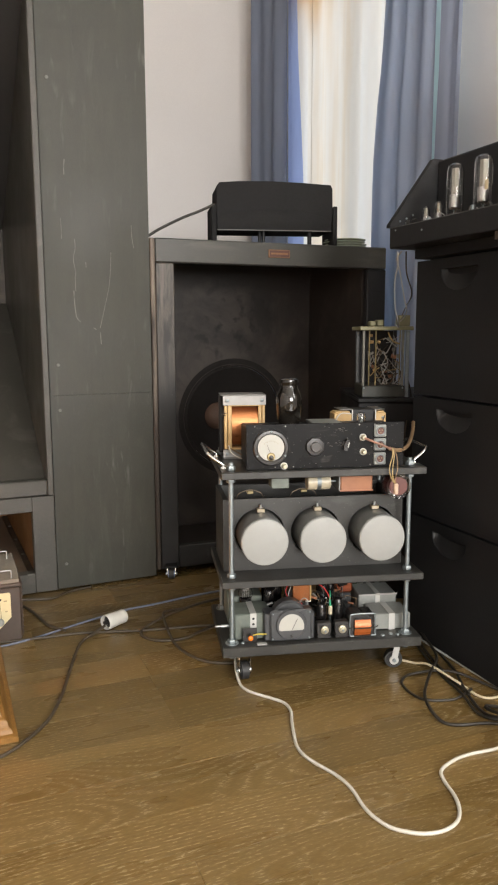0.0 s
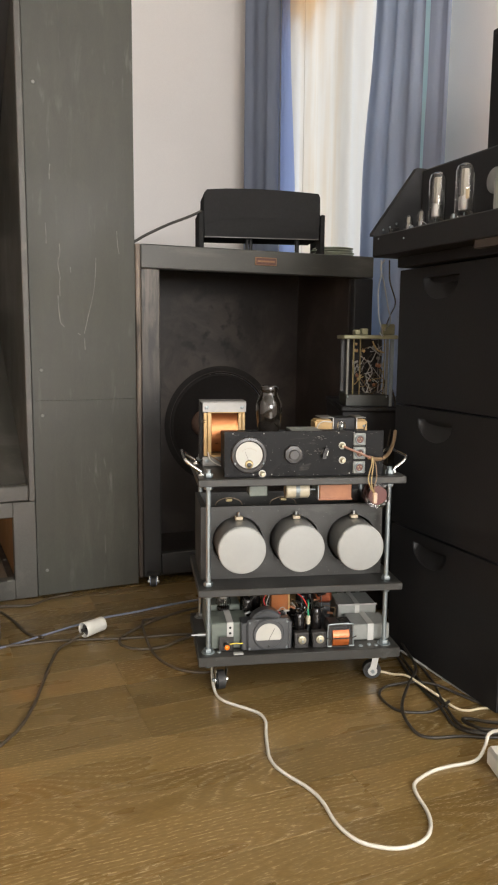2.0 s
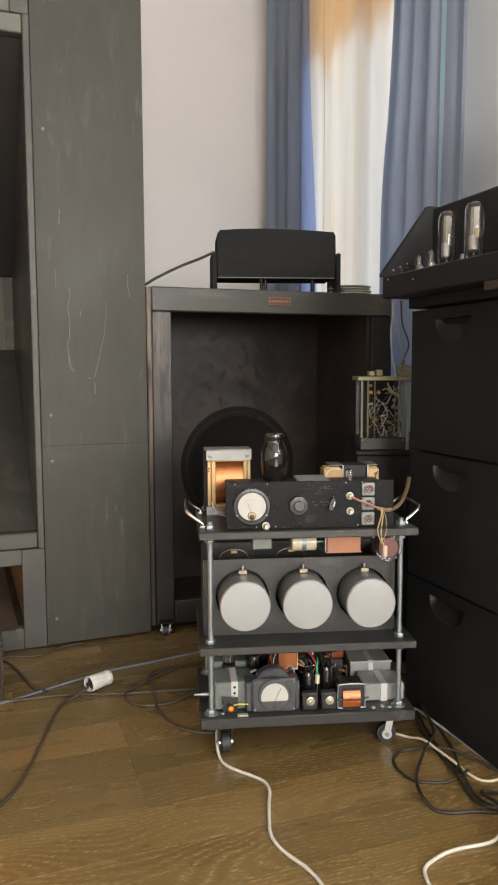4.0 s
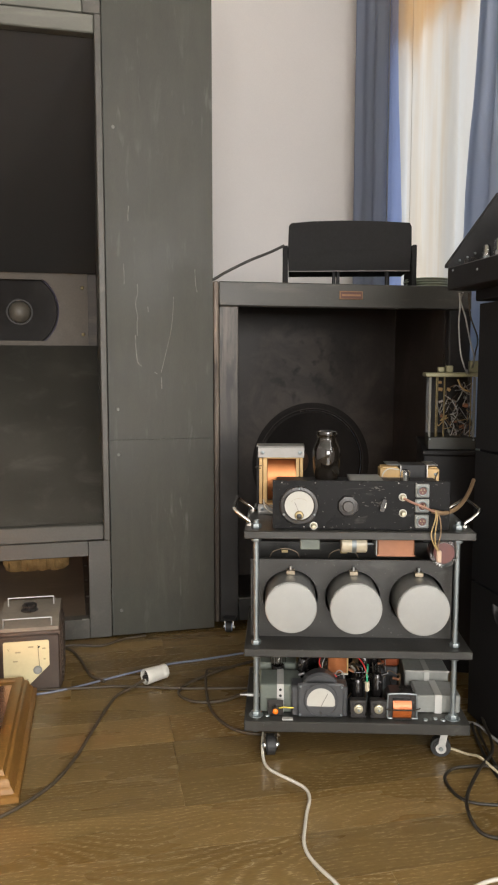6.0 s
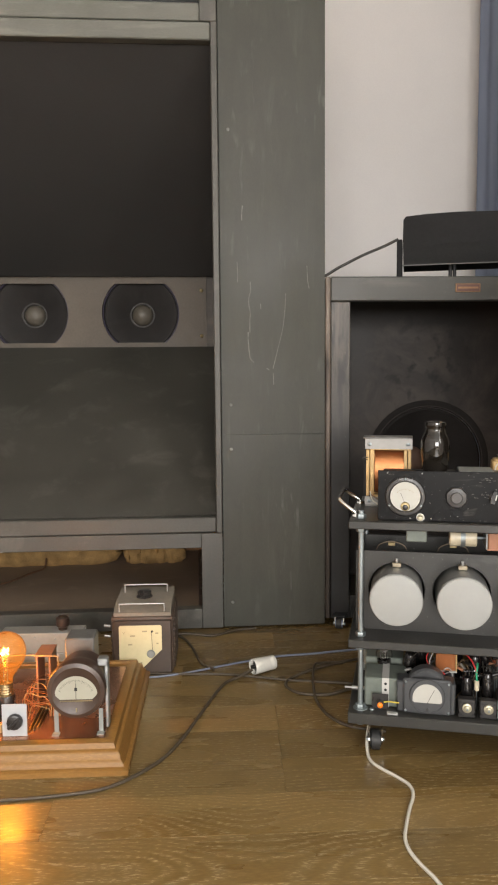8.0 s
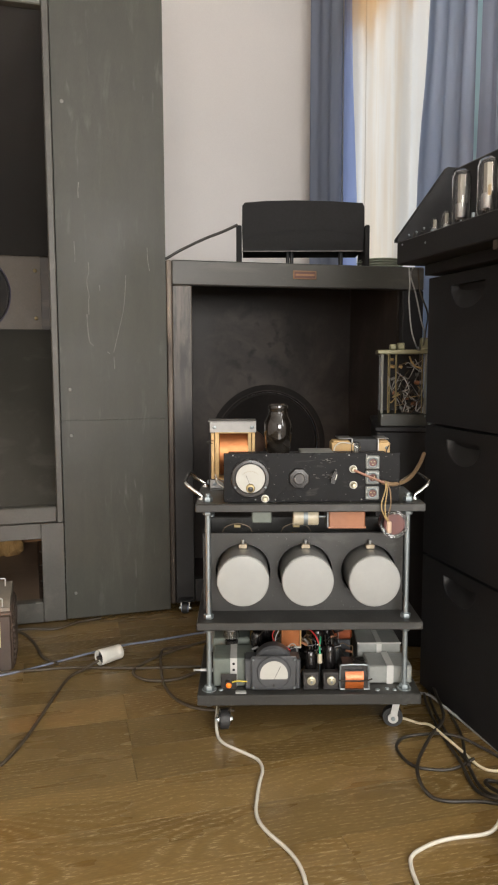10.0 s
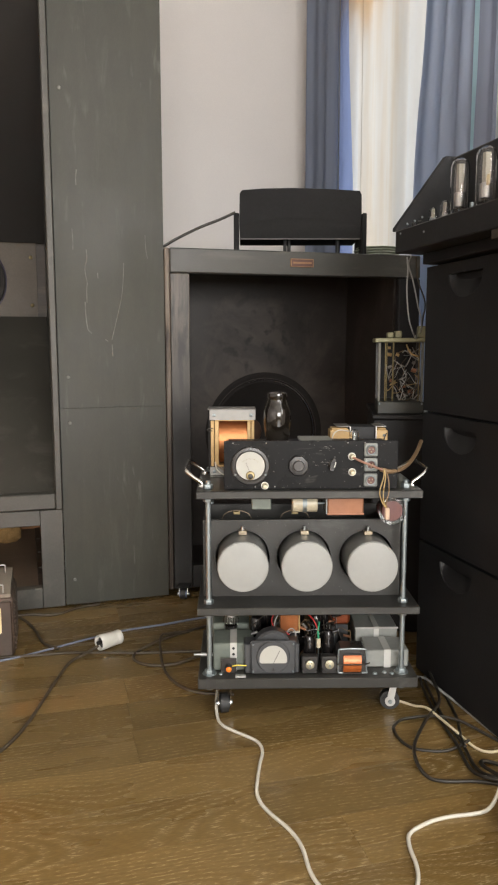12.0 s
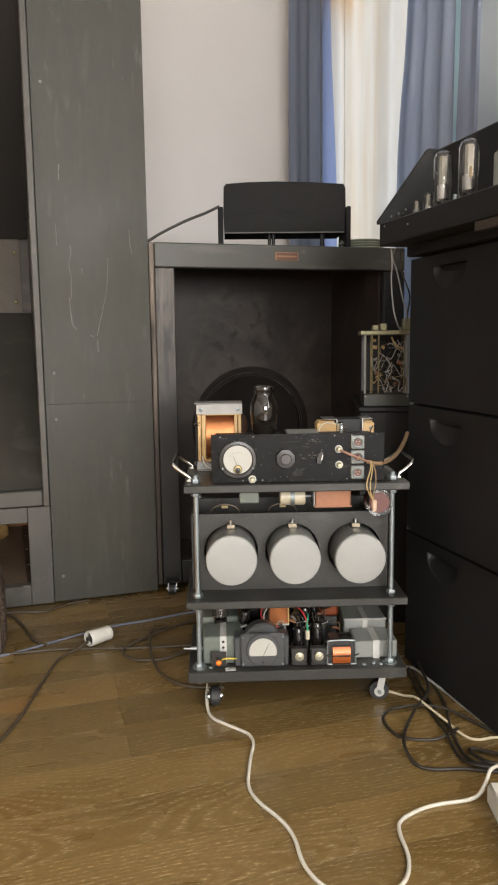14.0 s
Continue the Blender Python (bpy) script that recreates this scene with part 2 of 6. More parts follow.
hood_black = mat("hood_black", (0.0175, 0.0175, 0.018), 0.75, var=0.25, scale=5, fine=120, grain=0.2, spec=0.14)
black_cab = mat("black_cab", (0.0105, 0.0103, 0.011), 0.55, var=0.3, scale=4, fine=160, grain=0.3, spec=0.28)
black_gloss = mat("black_gloss", (0.010, 0.009, 0.009), 0.09, var=0.2, scale=8, grain=0.05)
bakelite = mat("bakelite", (0.02, 0.018, 0.017), 0.3, var=0.2, scale=20, grain=0.05)
deck_paint = worn_paint("deck_paint", (0.0245, 0.0238, 0.0212), (0.10, 0.10, 0.092), 0.42, (5, 5, 9), 0.56, 0.42, chips=0.1, spec=0.45)
zinc = mat("zinc", (0.29, 0.325, 0.335), 0.56, 1.0, var=0.15, scale=30, fine=300, grain=0.1)
chrome = mat("chrome", (0.55, 0.55, 0.54), 0.16, 1.0, var=0.05, grain=0.0)
aluminium = mat("aluminium", (0.36, 0.35, 0.335), 0.42, 1.0, var=0.1, scale=12, grain=0.05)
clamp_alloy = mat("clamp_alloy", (0.25, 0.245, 0.235), 0.5, 0.7, var=0.12, scale=14)
grey_metal = mat("grey_metal", (0.25, 0.26, 0.245), 0.45, 0.25, var=0.15, scale=9)
green_metal = mat("green_metal", (0.13, 0.15, 0.13), 0.45, 0.1, var=0.2, scale=9)
white_card = mat("white_card", (0.285, 0.29, 0.28), 0.6, var=0.05, scale=12, grain=0.08)
dial_card = mat("dial_card", (0.315, 0.305, 0.245), 0.5, var=0.06, scale=20, grain=0.0)
cream_dial = mat("cream_dial", (0.56, 0.50, 0.30), 0.5, var=0.08, scale=20, grain=0.0)
copper = mat("copper", (0.43, 0.172, 0.066), 0.32, 0.75, var=0.18, scale=4, fine=420, grain=0.25, stretch=(1, 1, 6))
copper_sheet = mat("copper_sheet", (0.42, 0.23, 0.15), 0.22, 0.85, var=0.15, scale=8)
orange_coil = mat("orange_coil", (0.40, 0.105, 0.024), 0.3, 0.3, var=0.2, scale=20, fine=500, stretch=(1, 1, 8))
brown_card = mat("brown_card", (0.30, 0.13, 0.066), 0.55, var=0.15, scale=14)
bobbin = mat("bobbin", (0.47, 0.31, 0.13), 0.5, var=0.15, scale=14)
red_disc = mat("red_disc", (0.095, 0.026, 0.021), 0.35, var=0.2, scale=20)
brass = mat("brass", (0.31, 0.25, 0.135), 0.42, 1.0, var=0.15, scale=30)
pale_brass = mat("pale_brass", (0.40, 0.37, 0.27), 0.45, 0.6, var=0.15, scale=40)
white_plastic = mat("white_plastic", (0.60, 0.59, 0.54), 0.35, var=0.05, scale=15, grain=0.03)
white_cable = mat("white_cable", (0.52, 0.495, 0.43), 0.55, var=0.08, scale=10, grain=0.03)
black_cable = mat("black_cable", (0.021, 0.0175, 0.013), 0.45, var=0.2, scale=10, grain=0.03)
grey_cable = mat("grey_cable", (0.050, 0.037, 0.023), 0.55, var=0.2, scale=10, grain=0.03)
blue_cable = mat("blue_cable", (0.12, 0.135, 0.185), 0.4, var=0.15, scale=10, grain=0.03)
brown_cable = mat("brown_cable", (0.20, 0.13, 0.07), 0.5, var=0.2, scale=10)
rubber = mat("rubber", (0.02, 0.02, 0.02), 0.6, var=0.2)
orange_lens = mat("orange_lens", (0.85, 0.19, 0.01), 0.3, var=0.05, grain=0)
red_wire = mat("red_wire", (0.5, 0.03, 0.03), 0.4, var=0.1, grain=0)
green_wire = mat("green_wire", (0.03, 0.3, 0.16), 0.4, var=0.1, grain=0)
yellow_wire = mat("yellow_wire", (0.62, 0.48, 0.06), 0.4, var=0.1, grain=0)
wool = mat("wool", (0.24, 0.155, 0.065), 0.95, var=0.5, scale=18, fine=260, grain=0.8, spec=0.1)
clear_glass = glass("clear_glass")
floor_oak = oak("floor_oak", (0.104, 0.0625, 0.0195), (0.212, 0.139, 0.047), (0.40, 0.32, 0.185), 0.27)
pale_oak = oak("pale_oak", (0.15, 0.070, 0.014), (0.25, 0.122, 0.025), (0.275, 0.148, 0.038), 0.45, False)
dark_wood = oak("dark_wood", (0.045, 0.026, 0.014), (0.10, 0.06, 0.035), (0.12, 0.08, 0.05), 0.5, False)
curtain_blue = cloth("curtain_blue", (0.36, 0.405, 0.50), (0.28, 0.35, 0.56), 0.36)
orange_cloth = cloth("orange_cloth", (0.75, 0.44, 0.18), (1.0, 0.62, 0.27), 0.85)
# brighter, more translucent copy of curtain_blue for the backlit edge
backlit_blue = cloth("backlit_blue", (0.35, 0.42, 0.62), (0.40, 0.52, 0.92), 0.72)
lead_grey = mat("lead_grey", (0.36, 0.36, 0.35), 0.45, var=0.15)
white_dial = mat("white_dial", (0.40, 0.395, 0.36), 0.5, var=0.05, grain=0)
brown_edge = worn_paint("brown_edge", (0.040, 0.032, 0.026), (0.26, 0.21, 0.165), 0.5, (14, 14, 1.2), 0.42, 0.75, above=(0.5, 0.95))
# paler copy of grey_frame that makes the two top rails brighter
pale_frame = worn_paint("pale_frame", (0.105, 0.105, 0.090), (0.24, 0.23, 0.20), 0.42, (2, 14, 14), 0.52, 0.3)
pale_paint = mat("pale_paint", (0.118, 0.116, 0.102), 0.6, var=0.5, scale=60)
strap_white = mat("strap_white", (0.48, 0.48, 0.46), 0.45, 0.2, var=0.1, scale=20)
tan_wire = mat("tan_wire", (0.34, 0.24, 0.10), 0.45, var=0.15, grain=0)
dull_steel = mat("dull_steel", (0.40, 0.41, 0.41), 0.42, 0.8, var=0.15, scale=16)
fork_white = mat("fork_white", (0.50, 0.50, 0.48), 0.4, 0.2, var=0.12, scale=30)
sheer_cloth = cloth("sheer_cloth", (0.8, 0.79, 0.76), (0.86, 0.85, 0.82), 0.72, streaks=((0.34, (0.84, 0.77, 0.67)), (0.45, (0.86, 0.85, 0.82)), (0.66, (0.81, 0.84, 0.87))))

# ---- mesh helpers ----


def box(bm, x0, x1, y0, y1, z0, z1, bev=0.0, m=None, seg=1):
    t = bmesh.new()
    bmesh.ops.create_cube(t, size=1.0)
    for v in t.verts:
        v.co = Vector(((x0 + x1) / 2 + v.co.x * (x1 - x0), (y0 + y1) / 2 + v.co.y * (y1 - y0), (z0 + z1) / 2 + v.co.z * (z1 - z0)))
    if bev:
        bmesh.ops.bevel(t, geom=t.edges[:], offset=bev, segments=seg, affect="EDGES")
    join(bm, t, m)
    return bm


def join(bm, t, m=None):
    if m is not None:
        t.transform(m)
    me = bpy.data.meshes.new("tmp")
    t.to_mesh(me)
    t.free()
    bm.from_mesh(me)
    bpy.data.meshes.remove(me)


def lathe(bm, prof, n=28, m=None, weld=False):
    """Turned shape about z from (radius, height) pairs."""
    t = bmesh.new()
    rows = []
    for r, z in prof:
        rows.append([t.verts.new((r * math.cos(2 * math.pi * k / n), r * math.sin(2 * math.pi * k / n), z)) for k in range(n)] if r > 1e-6
                    else [t.verts.new((0, 0, z))])
    for a, b in zip(rows, rows[1:]):
        for k in range(n):
            q = [a[k % len(a)], a[(k + 1) % n % len(a)], b[(k + 1) % n % len(b)], b[k % len(b)]]
            q = list(dict.fromkeys(q))
            if len(q) > 2:
                t.faces.new(q)
    if weld:
        bmesh.ops.remove_doubles(t, verts=t.verts[:], dist=1e-6)
    bmesh.ops.recalc_face_normals(t, faces=t.faces[:])
    for f in t.faces:
        f.smooth = True
    join(bm, t, m)
    return bm


def shell(bm, prof, n=28, m=None, wall=0.0012):
    """A blown-glass wall: the profile outside and again inside."""
    inner = [(max(0.0, r - wall), z - (wall if r < 1e-6 or k == len(prof) - 1 else 0.0)) for k, (r, z) in enumerate(prof)]
    return lathe(bm, prof + inner[::-1] + prof[:1], n, m, True)


def axis(p, d):
    """A matrix at p whose z axis points along d."""
    return Matrix.Translation(p) @ Vector(d).to_track_quat("Z", "Y").to_matrix().to_4x4()


def cyl(bm, p0, p1, r, n=20, bev=0.0):
    p0, p1 = Vector(p0), Vector(p1)
    h = (p1 - p0).length
    b = min(bev, r * 0.5, h * 0.4)
    prof = [(0, 0), (r - b, 0), (r, b), (r, h - b), (r - b, h), (0, h)] if b else [(0, 0), (r, 0), (r, h), (0, h)]
    return lathe(bm, prof, n, axis(p0, p1 - p0))


def curve_points(pts, steps=8):
    """A smooth line through the points."""
    p = [Vector(q) for q in pts]
    p = [p[0] * 2 - p[1], *p, p[-1] * 2 - p[-2]]
    out = []
    for i in range(1, len(p) - 2):
        for k in range(steps):
            t = k / steps
            a, b, c, d = p[i - 1], p[i], p[i + 1], p[i + 2]
            out.append(0.5 * (2 * b + (c - a) * t + (2 * a - 5 * b + 4 * c - d) * t * t + (3 * b - a - 3 * c + d) * t ** 3))
    out.append(p[-2])
    return out


def tube(bm, pts, r, n=8, steps=8):
    line = curve_points(pts, steps) if steps else [Vector(q) for q in pts]
    t = bmesh.new()
    rings, side = [], None
    for i, q in enumerate(line):
        d = (line[min(i + 1, len(line) - 1)] - line[max(i - 1, 0)]).normalized()
        side = d.orthogonal().normalized() if side is None else (side - d * side.dot(d)).normalized()
        up = d.cross(side)
        rings.append([t.verts.new(q + r * (math.cos(2 * math.pi * k / n) * side + math.sin(2 * math.pi * k / n) * up)) for k in range(n)])
    for a, b in zip(rings, rings[1:]):
        for k in range(n):
            t.faces.new((a[k], a[(k + 1) % n], b[(k + 1) % n], b[k]))
    t.faces.new(rings[0][::-1])
    t.faces.new(rings[-1])
    bmesh.ops.recalc_face_normals(t, faces=t.faces[:])
    for f in t.faces:
        f.smooth = True
    join(bm, t)
    return bm


def prism(bm, outline, d0, d1, plane="xz", m=None):
    """An outline in two axes, pushed through the third from d0 to d1."""
    t = bmesh.new()
    place = {"xz": lambda a, b, d: (a, d, b), "xy": lambda a, b, d: (a, b, d), "yz": lambda a, b, d: (d, a, b)}[plane]
    lo, hi = [t.verts.new(place(a, b, d0)) for a, b in outline], [t.verts.new(place(a, b, d1)) for a, b in outline]
    n = len(outline)
    t.faces.new(lo)
    t.faces.new(hi[::-1])
    for k in range(n):
        t.faces.new((lo[k], lo[(k + 1) % n], hi[(k + 1) % n], hi[k]))
    bmesh.ops.recalc_face_normals(t, faces=t.faces[:])
    join(bm, t, m)
    return bm


def finish(name, bm, material):
    me = bpy.data.meshes.new(name)
    bm.to_mesh(me)
    bm.free()
    me.materials.append(material)
    me.set_sharp_from_angle(angle=radians(38))
    return new(name, me)


def part(name, bm, material, parent, label=""):
    ob = finish(name, bm, material)
    ob.parent = parent
    return tagged(ob, label)


def same_part(ob, parent, m):
    """The same part once more, elsewhere."""
    o = new(ob.name.split(".")[0], ob.data)
    o.parent, o.matrix_basis = parent, m
    return o


def thing(name, label, category, m=None, group="", kind=""):
    ob = new(name)
    ob.empty_display_size = 0.05
    if m is not None:
        ob.matrix_basis = m
    return tagged(ob, label, category, group, kind)


def solid(name, bm, material, label, category, m=None, group="", kind=""):
    ob = finish(name, bm, material)
    if m is not None:
        ob.matrix_basis = m
    return tagged(ob, label, category, group, kind)


N = bmesh.new

# ---- the room ----
XW, YB, XL, YF, ZC = 2.15, 4.62, -3.0, -6.0, 3.45
T = 0.2


WIN = (2.66, 3.95, 0.45, 3.2)
WIN2 = (-1.4, 2.0, 0.75, 2.65)
WIN3 = (-2.05, -0.35, 1.0, 3.1)
bm = N()
for p, q, lo, hi in ((YF - T, WIN3[0], 0, ZC), (WIN3[1], WIN[0], 0, ZC), (WIN3[0], WIN3[1], 0, WIN3[2]), (WIN3[0], WIN3[1], WIN3[3], ZC), (WIN[1], YB + T, 0, ZC), (WIN[0], WIN[1], 0, WIN[2]), (WIN[0], WIN[1], WIN[3], ZC)):
    box(bm, XW, XW + T, p, q, lo, hi)
solid("wall_east", bm, wall_paint, "pale plastered wall with tall windows", "wall", kind="structure")
bm = N()
for p, q, lo, hi in ((XL - T, WIN2[0], 0, ZC), (WIN2[1], XW, 0, ZC), (WIN2[0], WIN2[1], 0, WIN2[2]), (WIN2[0], WIN2[1], WIN2[3], ZC)):
    box(bm, p, q, YF - T, YF, lo, hi)
solid("wall_south", bm, wall_paint, "plain off-white plastered wall with a wide window", "wall", kind="structure")
solid("wall_north", box(N(), XL - T, XW, YB, YB + T, 0, ZC), wall_paint, "plain off-white plastered wall", "wall", kind="structure")
solid("wall_west", box(N(), XL - T, XL, YF, YB, 0, ZC), wall_paint, "plain off-white plastered wall", "wall", kind="structure")
solid("ceiling", box(N(), XL - T, XW + T, YF - T, YB + T, ZC, ZC + 0.15), ceiling_paint, "plain white ceiling", "ceiling", kind="structure")
floor = solid("floor", box(N(), XL, XW, YF, YB, -0.12, -0.014), dark_wood, "brown limed oak plank floor", "floor", kind="structure")

for wname, wlabel, (y0, y1, z0, z1) in (("window_1", "tall white window behind sheer curtain", WIN), ("window_2", "white window with clear panes", WIN3)):
  window = thing(wname, wlabel, "window", kind="structure")
  bm = N()
  for p in ((y0, y0 + 0.07, z0, z1), (y1 - 0.07, y1, z0, z1), (y0 + 0.07, y1 - 0.07, z0, z0 + 0.07), (y0 + 0.07, y1 - 0.07, z1 - 0.07, z1),
          ((y0 + y1) / 2 - 0.04, (y0 + y1) / 2 + 0.04, z0 + 0.07, z1 - 0.07)):
    box(bm, XW + 0.08, XW + 0.14, *p, bev=0.004)
  part("window_frame", bm, white_plastic, window)
  for a, b in ((y0 + 0.07, (y0 + y1) / 2 - 0.04), ((y0 + y1) / 2 + 0.04, y1 - 0.07)):
    pane = part("pane", box(N(), XW + 0.10, XW + 0.106, a, b, z0 + 0.07, z1 - 0.07), clear_glass, window)
    pane.visible_shadow = False
  part("window_sill", box(N(), XW - 0.03, XW + 0.08, y0 - 0.03, y1 + 0.03, z0 - 0.03, z0, bev=0.005), white_plastic, window)


def between(table, z):
    """The value of a table of (height, value) pairs at one height."""
    for (za, va), (zb, vb) in zip(table, table[1:]):
        if z <= zb:
            return va + (vb - va) * max(0.0, (z - za) / (zb - za))
    return table[-1][1]


def drape_bm(lo, hi, x, depth, waves, z0, z1, seed, sharp=0.75):
    """A hanging cloth with uneven folds; lo and hi are tables of (height, edge)."""
    rng = random.Random(seed)
    ph = [rng.uniform(0, 6.28) for _ in range(4)]
    bm = N()
    ny, nz = 120, 30
    grid = []
    for j in range(nz + 1):
        v = j / nz
        z = z0 + (z1 - z0) * v
        ya, yb = between(lo, z), between(hi, z)
        row = []
        for i in range(ny + 1):
            u = i / ny
            f = math.sin(u * waves * 6.283 + ph[0] + 0.9 * math.sin(u * 5 + ph[1]) + 0.3 * math.sin(v * 3 + ph[2]))
            f = math.copysign(abs(f) ** sharp, f) * (0.7 + 0.3 * math.sin(u * 11 + ph[3])) * min(1.0, u * 9, (1 - u) * 9 + 0.3)
            row.append(bm.verts.new((x + depth * f * (1.0 - 0.25 * v), ya + (yb - ya) * u + 0.004 * math.sin(z * 2.3 + ph[1]), z)))
        grid.append(row)
    for a, b in zip(grid, grid[1:]):
        for i in range(ny):
            bm.faces.new((a[i], a[i + 1], b[i + 1], b[i])).smooth = True
    return bm


def flat(y):
    return [(0.0, y), (3.4, y)]


BLUE = "long blue woven curtain hanging in soft folds, drawn aside"
c1 = solid("curtain", drape_bm(flat(3.905), flat(4.405), 2.045, 0.017, 2.6, 0.02, 3.32, 3, 1.0), curtain_blue, BLUE, "curtain")
c2 = solid("curtain", drape_bm(flat(2.448), [(0.0, 2.875), (1.4, 2.860), (1.55, 2.856), (1.7, 2.842), (1.82, 2.826), (1.92, 2.806), (2.2, 2.785), (3.32, 2.72)], 1.945, 0.020, 2.7, 0.02, 3.32, 12, 1.0), curtain_blue, BLUE, "curtain")
part("outer_fold", drape_bm(flat(2.315), [(0.0, 2.447), (1.5, 2.446), (1.66, 2.442), (1.76, 2.437), (3.32, 2.435)], 1.955, 0.008, 0.9, 0.02, 3.32, 6, 1.0), curtain_blue, c2)
# added cloth behind the gap; its cyan stands for the daylight slit
part("slit_light_cloth", drape_bm(flat(2.50), flat(2.80), 2.03, 0.005, 1.0, 0.02, 3.30, 9, 1.0), cloth("slit_cyan", (0.50, 0.60, 0.64), (0.66, 0.90, 0.97), 0.85), c2, "pale cyan cloth added behind the curtain gap as its daylight")
# backlight along the curtain's edge is put into a brighter blue strip
part("backlit_edge", drape_bm([(0.0, 3.70), (1.65, 3.742), (1.94, 3.772), (2.28, 3.810), (2.6, 3.826), (3.32, 3.84)], flat(3.93), 2.062, 0.006, 1.3, 0.02, 3.32, 7, 1.0), backlit_blue, c1, "thin curtain edge in brighter blue cloth for its backlight")
sheer = solid("sheer_curtain", drape_bm(flat(2.62), flat(4.15), 2.10, 0.014, 9, 0.03, 3.32, 8), sheer_cloth, "thin white sheer curtain with daylight behind it", "curtain")
part("hem", drape_bm(flat(3.683), flat(3.689), 2.080, 0.002, 1, 0.03, 3.30, 4), cloth("hem_cloth", (0.7, 0.68, 0.64), (0.74, 0.71, 0.66), 0.62), sheer, "narrow darker seam")
# unseen cloth, added to turn the daylight in the sheer's top orange
bm, rows = N(), []
for j in range(9):
    row = []
    for i in range(91):
        u = i / 90
        low = 2.44 + 0.13 * u - 0.13 * max(0.0, math.sin(u * 17.0 + 0.4)) ** 3 - 0.08 * max(0.0, math.sin(u * 41.0)) ** 4
        row.append(bm.verts.new((2.168 + 0.006 * math.sin(u * 40), 2.67 + 1.27 * u, low + (3.17 - low) * j / 8)))
    rows.append(row)
for a, b in zip(rows, rows[1:]):
    for i in range(90):
        bm.faces.new((a[i], a[i + 1], b[i + 1], b[i])).smooth = True
solid("tint_cloth", bm, orange_cloth, "unseen orange cloth added behind the sheer to tint its top", "curtain")
rail = thing("curtain_rail", "plain white curtain rail", "curtain rail")
part("rail", box(N(), 2.02, 2.075, 2.3, 4.55, 3.33, 3.36, bev=0.004), white_plastic, rail)
for y in (2.5, 3.4, 4.3):
    part("bracket", box(N(), 2.075, XW, y - 0.015, y + 0.015, 3.335, 3.355), white_plastic, rail)

# ---- the tall horn loudspeaker ----
HX0, HX1, HY = -0.70, 0.53, 2.53
brown_rail = worn_paint("brown_rail", (0.052, 0.042, 0.034), (0.16, 0.13, 0.10), 0.48, (2, 12, 12), 0.52, 0.35)
horn = thing("horn_loudspeaker", "tall dark grey wooden horn loudspeaker with two drivers deep inside", "loudspeaker", pose(0.55, HY, 0, 0, 0, 1.5) @ pose(-0.55, 0, 0))
HT = 2.75
for sx in (1, -1):
    c = (HX0 + HX1) / 2
    X = lambda a: c + sx * (a - c)
    lo, hi = sorted((X(0.553), X(0.895)))
    part("front_board", box(N(), lo, hi, 0, 0.022, 0.006, 0.6558, bev=0.0004), grey_board, horn)
    part("front_board", box(N(), lo, hi, 0, 0.022, 0.656, HT, bev=0.0005), grey_board, horn)
    lo, hi = sorted((X(0.873), X(0.895)))
    part("side_board", box(N(), lo, hi, 0.0225, 1.75, 0.006, HT), grey_board, horn)
    lo, hi = sorted((X(0.53), X(0.551)))
    part("stile", box(N(), lo, hi, -0.012, 0.03, 0.33, 1.955, bev=0.003), grey_frame, horn)
    lo, hi = sorted((X(0.48), X(0.551)))
    part("lower_stile", box(N(), lo, hi, -0.004, 0.04, 0.004, 0.329, bev=0.002), grey_frame, horn)
    lo, hi = sorted((X(0.496), X(0.551)))
    part("upper_stile", box(N(), lo, hi, -0.004, 0.04, 1.957, HT, bev=0.003), grey_frame, horn)
    lo, hi = sorted((X(0.531), X(0.549)))
    part("horn_side", prism(N(), [(X(0.531), 0.031), (X(0.549), 0.031), (X(0.583), 1.245), (X(0.565), 1.245)], 0.28, 2.0, "xy"), horn_black, horn)
part("bottom_lip", box(N(), HX0, HX1, -0.01, 0.03, 0.332, 0.384, bev=0.004), grey_frame, horn)
part("lower_rail", box(N(), HX0 + 0.05, HX1 - 0.05, -0.004, 0.04, 0.279, 0.330, bev=0.002), grey_frame, horn)
part("base_rail", box(N(), HX0 + 0.05, HX1 - 0.05, -0.004, 0.04, 0.004, 0.070, bev=0.002), grey_frame, horn)
part("top_lip", box(N(), HX0, HX1, -0.01, 0.03, 1.898, 1.953, bev=0.004), pale_frame, horn)
part("upper_rail", box(N(), HX0 + 0.034, HX1 - 0.034, -0.004, 0.04, 1.957, 2.012, bev=0.003), pale_frame, horn)
for (ya, za), (yb, zb), nm, paint in (((0.03, 0.372), (1.2, 0.99), "horn_floor", horn_black), ((0.031, 1.899), (1.2, 1.325), "horn_roof", roof_black)):
    s = -1 if nm == "horn_floor" else 1
    part(nm, prism(N(), [(ya, za), (yb, zb), (yb, zb + s * 0.02), (ya, za + s * 0.02)], HX0 - 0.03, HX1 + 0.03, "yz"), paint, horn)
part("back_board", box(N(), HX0 - 0.2, HX1 + 0.2, 1.72, 1.74, 0.006, HT), black_paint, horn)
part("top_board", box(N(), -1.045, 0.895, 0.0, 1.74, HT, HT + 0.022), grey_board, horn)
part("upper_panel", box(N(), HX0 + 0.03, HX1 - 0.03, 0.16, 0.18, 1.99, HT), black_paint, horn)

# the driver baffle with its two cut openings
BY, BZ0, BZ1 = 1.225, 0.99, 1.327
DR = ((0.206, 1.153), (-0.325, 1.153))


